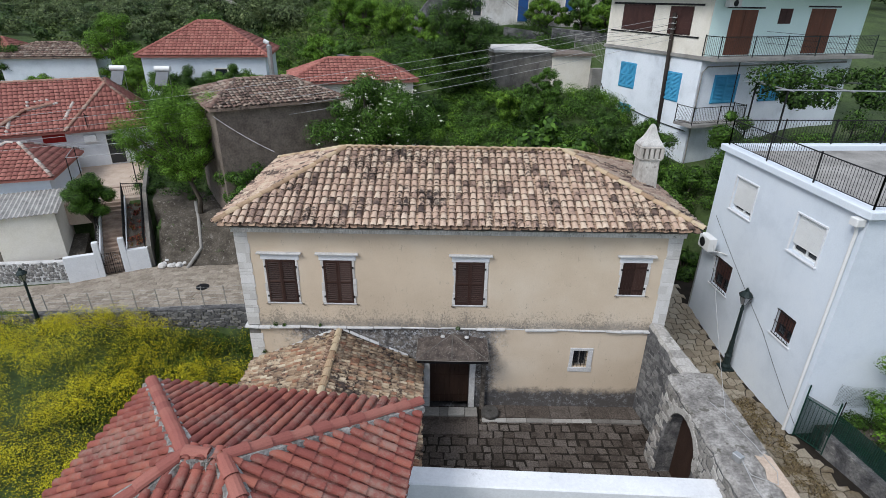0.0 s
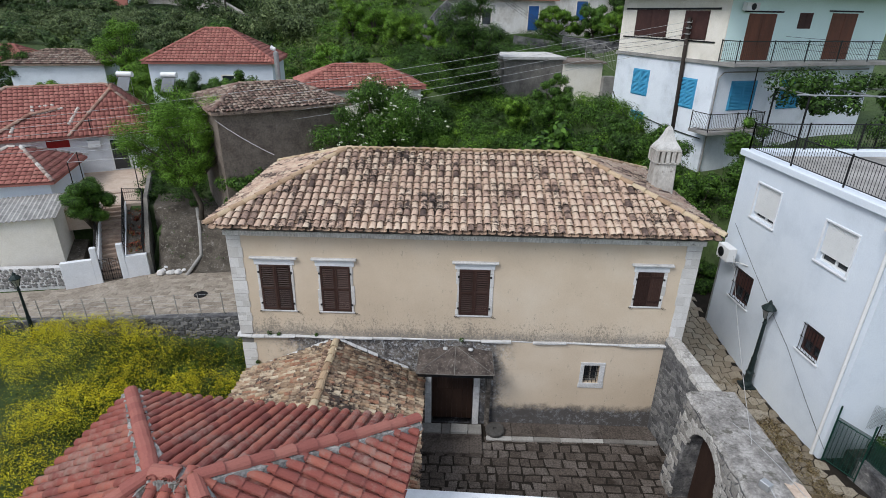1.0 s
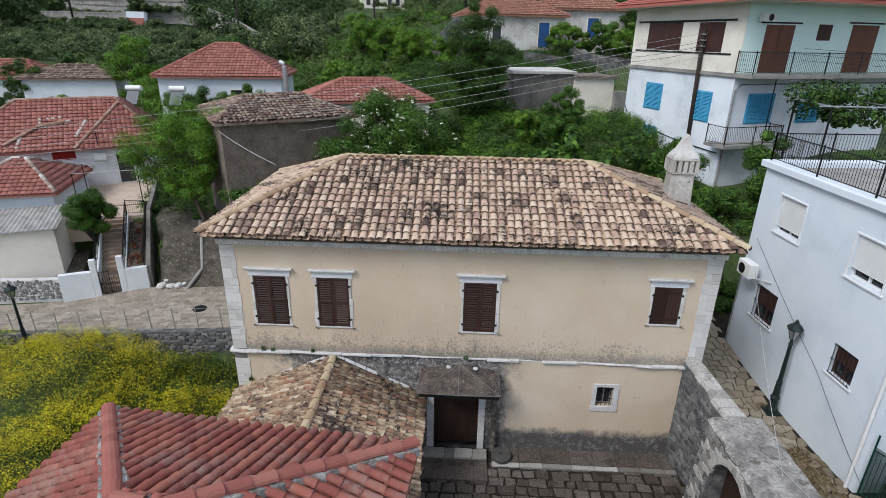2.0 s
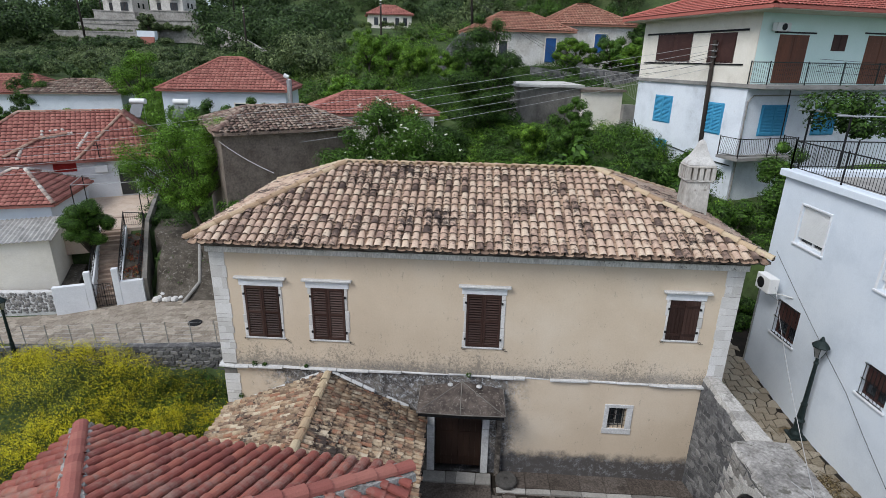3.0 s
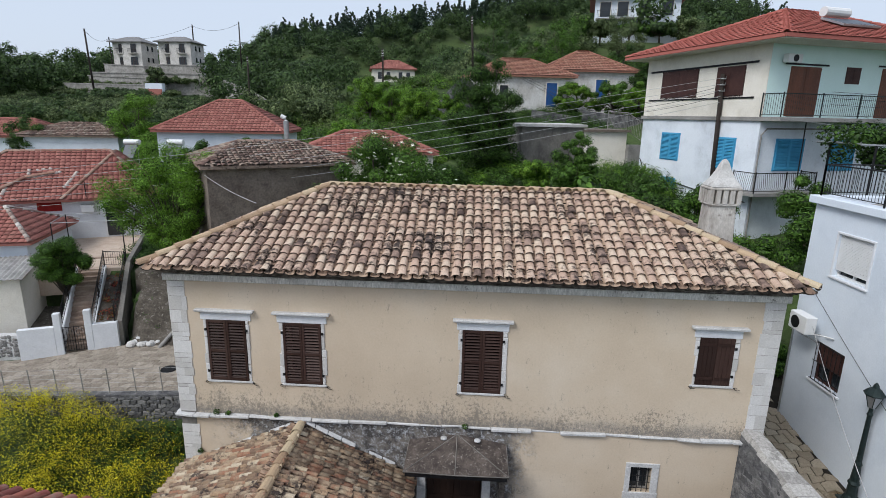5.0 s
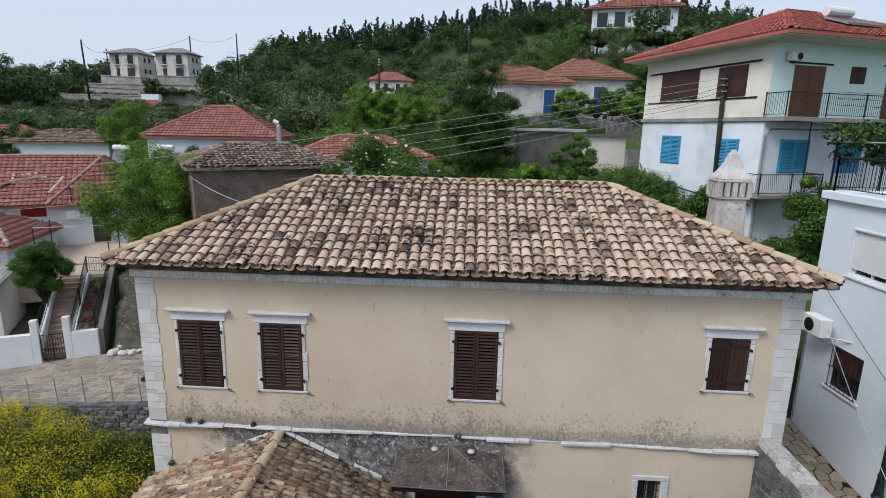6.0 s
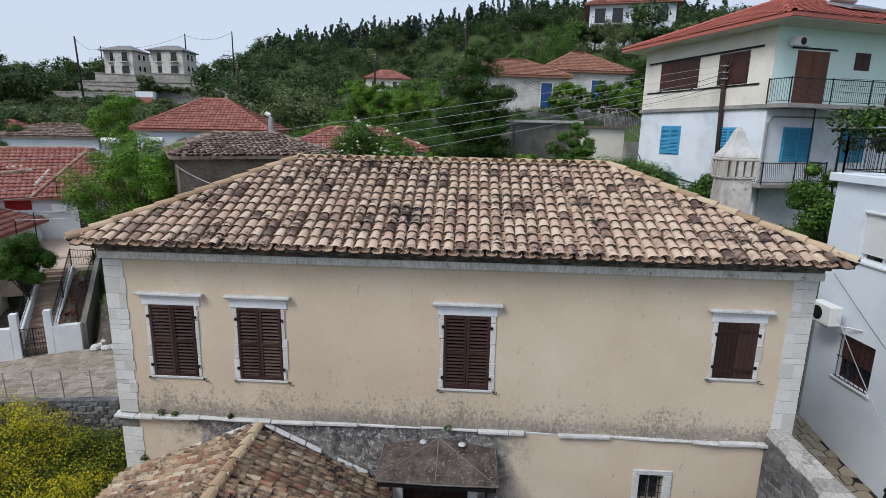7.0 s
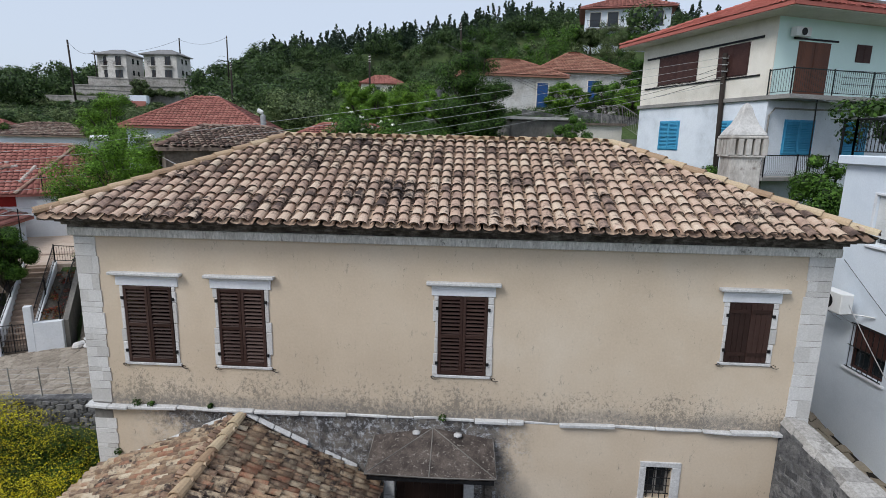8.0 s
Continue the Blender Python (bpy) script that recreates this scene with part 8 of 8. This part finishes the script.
for poly in cells(15.42, 21.0, -9, 9, 0.4, 0.33, 0.36, 9):
    cx = sum(p[0] for p in poly) / 6
    cy = sum(p[1] for p in poly) / 6
    if cx > 18.0 + (5 - cy) * 0.07 + max(0, -2.5 - cy) * 0.2 or (cx > 18.4 and cy > 5):
        continue
    data = slab(poly, lambda x, y: alley_z(y), 0.018, 0.05, g.uniform(-0.01, 0.01))
    if k < 290:
        Mesh().add(*data).out("paving_stone", M_CRAZY, alley)
        k += 1
    else:
        rest.add(*data)
tagged(rest.out("paving_rest", M_CRAZY_ISL, alley), kind="stuff")
rest = Mesh()
for poly in cells(-22, 0.1, 7.2, 11.9, 0.4, 0.3, 0.38, 10):
    cx = sum(p[0] for p in poly) / 6
    cy = sum(p[1] for p in poly) / 6
    if cy > 11.9 + min(0, (cx + 9.0)) * 0.36 or math.hypot(cx + 5.6, cy - 9.1) < 0.4:
        continue
    rest.add(*slab(poly, lambda x, y: street_z(x) + 0.014, 0.016, 0.03, g.uniform(-0.012, 0.008)))
tagged(rest.out("paving_rest", M_SETT, street), kind="stuff")

# irregular stones in the faces of the rubble walls
def stone_face(parent, span, w, h, at, mat, depth, seed, skip=None, gap=0.022, name="rubble_facing"):
    """Stones of a jittered lattice over span (u0, u1, z0, z1); at(u, z, d): the point d in front of the wall's face."""
    k = random.Random(seed)
    rest = Mesh()
    for poly in cells(*span, w, h, 0.34, seed):
        cu, cz = sum(q[0] for q in poly) / 6, sum(q[1] for q in poly) / 6
        if skip and skip(cu, cz):
            continue
        d = depth * k.uniform(0.2, 1.2)
        size = [max(0.3, 1 - gap / (math.hypot(u - cu, z - cz) + 1e-6)) for u, z in poly]
        ring = [(cu + (u - cu) * f_, cz + (z - cz) * f_) for (u, z), f_ in zip(poly, size)]
        vs = [at(cu + (u - cu) * 0.82, cz + (z - cz) * 0.82, d * k.uniform(0.8, 1.1)) for u, z in ring] + [at(u, z, d * 0.35) for u, z in ring] + [at(u, z, -0.03) for u, z in ring]
        rest.add(vs, [tuple(range(6))] + [(6 * r_ + i, 6 * r_ + (i + 1) % 6, 6 * r_ + 6 + (i + 1) % 6, 6 * r_ + 6 + i) for r_ in (0, 1) for i in range(6)])
    return tagged(rest.out(name, mat, parent), kind="stuff")


in_arch = lambda y, z: y0 - 0.12 < y < y1 + 0.12 and z < zs + 0.1 or math.hypot(y - (y0 + y1) / 2, z - zs) < (y1 - y0) / 2 + 0.1
stone_face(gate, (-7.2, -2.22, -0.1, 3.1), 0.34, 0.2, lambda u, z, d: (face(z) - d, u, z), M_GATESTONE, 0.05, 5, in_arch)
stone_face(low, (-2.2, -0.05, -0.1, 3.02), 0.26, 0.17, lambda u, z, d: (13.97 - 0.215 * u - d, u, z), M_RUBBLESTONE, 0.025, 6, lambda u, z: z > 3.5 + 0.25 * u)
stone_face(retaining, (-16, 0.1, -2.5, 0.0), 0.33, 0.17, lambda u, z, d: (u, 6.8 - d, z + street_z(u)), M_RUBBLESTONE, 0.06, 7, name="stone_courses")
# dressed stones round the arch
for k in range(len(arc) - 1):
    (ya, za), (yb, zb_) = arc[k], arc[k + 1]
    cy_, cz_ = (y0 + y1) / 2, zs
    o = lambda y, z, f_: (face(z) - 0.03, cy_ + (y - cy_) * f_, cz_ + (z - cz_) * f_)
    Mesh().prism([o(ya, za, 1.0), o(yb, zb_, 1.0), o(yb, zb_, 1.2 + 0.06 * (k % 3)), o(ya, za, 1.2 + 0.06 * (k % 3))], (0.12, 0, 0)).out("arch_stone", M_GATESTONE, gate, bevel=0.012)

# ---- roof tiles ----
COVER = [barrel(0.204 * a, 0.168 * a, 0.385, 0.07 * b, 6, 0.052, 0.017) for a, b in ((1, 1), (0.97, 1.06), (1.04, 0.95))]


def tile_mesh(name, base, mat):
    me = bpy.data.meshes.new(name)
    me.from_pydata([tuple(p) for p in base[0]], [], [tuple(int(i) for i in f) for f in base[1]])
    me.materials.append(mat)
    return me


def roof_tiles(parent, slopes, col, row, over, mat_obj, mat_isl, covers, is_piece, seed, jitter, pan_mat=None, name="roof_tile", limit=300, rim=(0, 1)):
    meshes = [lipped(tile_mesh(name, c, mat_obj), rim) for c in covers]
    g = random.Random(seed)
    rest, pans, made = [], [], 0
    for si, s in enumerate(slopes):
        for k, i, m in slope_frames(*s, col, row, over, seed + si, jitter, raise_=0.03):
            if made < limit and is_piece(si, k, i):
                o = new(name, g.choice(meshes))
                hang(o, parent)
                o.matrix_basis = m
                made += 1
            else:
                rest.append(m)
        if pan_mat:
            pans += [m for _, _, m in slope_frames(*s, col, row, over + 0.05, seed + 9 + si, jitter, shift=1, raise_=-0.005)]
    V, F = lay(covers[0], rest)
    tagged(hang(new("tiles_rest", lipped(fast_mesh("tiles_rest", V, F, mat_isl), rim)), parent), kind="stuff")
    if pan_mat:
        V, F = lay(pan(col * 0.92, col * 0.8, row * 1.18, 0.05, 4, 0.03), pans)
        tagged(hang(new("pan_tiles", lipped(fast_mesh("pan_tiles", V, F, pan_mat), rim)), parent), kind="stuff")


def caps(parent, lines, mat, w, h, step, raise_, seed, name="ridge_tile"):
    me = tile_mesh(name, barrel(w, w * 0.85, step * 1.15, h, 6, 0.035), mat)
    for n_, (A_, B_) in enumerate(lines):
        for m in line_frames(A_, B_, step, raise_, seed + n_):
            o = new(name, me)
            hang(o, parent)
            o.matrix_basis = m


M_RIDGE_OBJ = surf("mortared_ridge_tile_piece", [(0.3, 0.2, 0.13), (0.47, 0.34, 0.22), (0.55, 0.45, 0.31)], 2.0, 0.9, 0.4, 40, "object", (0.15, 0.8), grime=((0.12, 0.1, 0.09), 4.0, 0.56, 0.72))
M_REDRIDGE_OBJ = surf("red_ridge_tile_piece", [(0.25, 0.085, 0.07), (0.31, 0.105, 0.085), (0.35, 0.14, 0.11)], 2.0, 0.75, 0.25, 40, "object", (0.15, 0.8), vary=0.25)
S4 = hip_slopes(RE, RQ)
roof_tiles(house, S4, 0.242, 0.308, 0.07, M_TILE_OBJ, M_TILE_ISL, COVER, lambda si, k, i: si == 0 and k < 6, 100, 1.2, M_PAN)
caps(house, [(RQ[0], RQ[1]), (RE[0], RQ[0]), (RE[1], RQ[1]), (RE[2], RQ[1]), (RE[3], RQ[0])], M_RIDGE_OBJ, 0.25, 0.1, 0.42, 0.05, 7)
ACOV = [barrel(0.138 * a, 0.115 * a, 0.4, 0.06 * b, 5, 0.055, 0.018) for a, b in ((1, 1), (0.95, 1.1), (1.06, 0.9))]
roof_tiles(annex, AN, 0.142, 0.29, 0.06, M_ANNEX_OBJ, M_ANNEX_ISL, ACOV, lambda si, k, i: True, 140, 2.2, M_PAN, limit=290)
caps(annex, [((3.22, -5.3, 3.22), (3.17, -0.12, 3.22))], M_RIDGE_OBJ, 0.26, 0.1, 0.4, 0.05, 9)
RCOV = [barrel(0.2, 0.185, 0.46, 0.075, 6, 0.03)]
roof_tiles(redhouse, hip_slopes(FE, FQ), 0.262, 0.4, 0.06, M_RED_OBJ, M_RED_ISL, RCOV, lambda si, k, i: si in (1, 2), 180, 0.5, M_RED_ISL, rim=(0, 0, 0, 1))
caps(redhouse, [(FQ[0], FQ[1]), (FE[0], FQ[0]), (FE[1], FQ[1]), (FE[2], FQ[1]), (FE[3], FQ[0])], M_REDRIDGE_OBJ, 0.3, 0.11, 0.42, 0.06, 17)
# mortar bedding under the red hips
for A_, B_ in ((FE[1], FQ[1]), (FE[2], FQ[1]), (FE[3], FQ[0]), (FE[0], FQ[0]), (FQ[0], FQ[1])):
    v_ = (B_ - A_).normalized()
    u_ = v_.cross(Vector((0, 0, 1))).normalized()
    s = Mesh()
    n_ = 24
    rows = []
    for i in range(n_ + 1):
        a, w_ = A_.lerp(B_, i / n_), 0.2 + 0.07 * g.random()
        rows.append([tuple(a + u_ * w_ * q_ + Vector((0, 0, h_))) for q_, h_ in ((-1, -0.06), (-0.8, 0.07), (0.8, 0.07), (1, -0.06))])
    s.add([p for r in rows for p in r], [(4 * i + j, 4 * i + 4 + j, 4 * i + 4 + (j + 1) % 4, 4 * i + (j + 1) % 4) for i in range(n_) for j in range(4)])
    s.out("mortar_bed", M_CAP, redhouse, "grey mortar under the hip tiles", rough=0.03)

# ---- the village is turned, shifted and lifted to fit the camera's view ----
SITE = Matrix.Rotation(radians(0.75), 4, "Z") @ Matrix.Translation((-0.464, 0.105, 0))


def fitted_points(P):
    """World points of the village, turned, shifted and lifted to fit the camera's view."""
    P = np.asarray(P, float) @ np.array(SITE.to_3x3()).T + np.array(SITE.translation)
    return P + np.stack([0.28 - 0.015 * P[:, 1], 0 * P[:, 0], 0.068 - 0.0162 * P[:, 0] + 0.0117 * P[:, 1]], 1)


def fit_to_view(ob):
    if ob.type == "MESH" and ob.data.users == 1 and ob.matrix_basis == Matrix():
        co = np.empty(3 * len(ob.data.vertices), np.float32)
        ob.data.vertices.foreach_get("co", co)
        ob.data.vertices.foreach_set("co", fitted_points(co.reshape(-1, 3)).astype(np.float32).ravel())
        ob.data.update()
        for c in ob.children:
            fit_to_view(c)
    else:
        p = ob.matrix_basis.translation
        ob.matrix_basis = Matrix.Translation(Vector(fitted_points([p])[0]) - SITE @ p) @ SITE @ ob.matrix_basis


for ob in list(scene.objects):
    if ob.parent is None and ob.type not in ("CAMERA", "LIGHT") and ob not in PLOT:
        fit_to_view(ob)
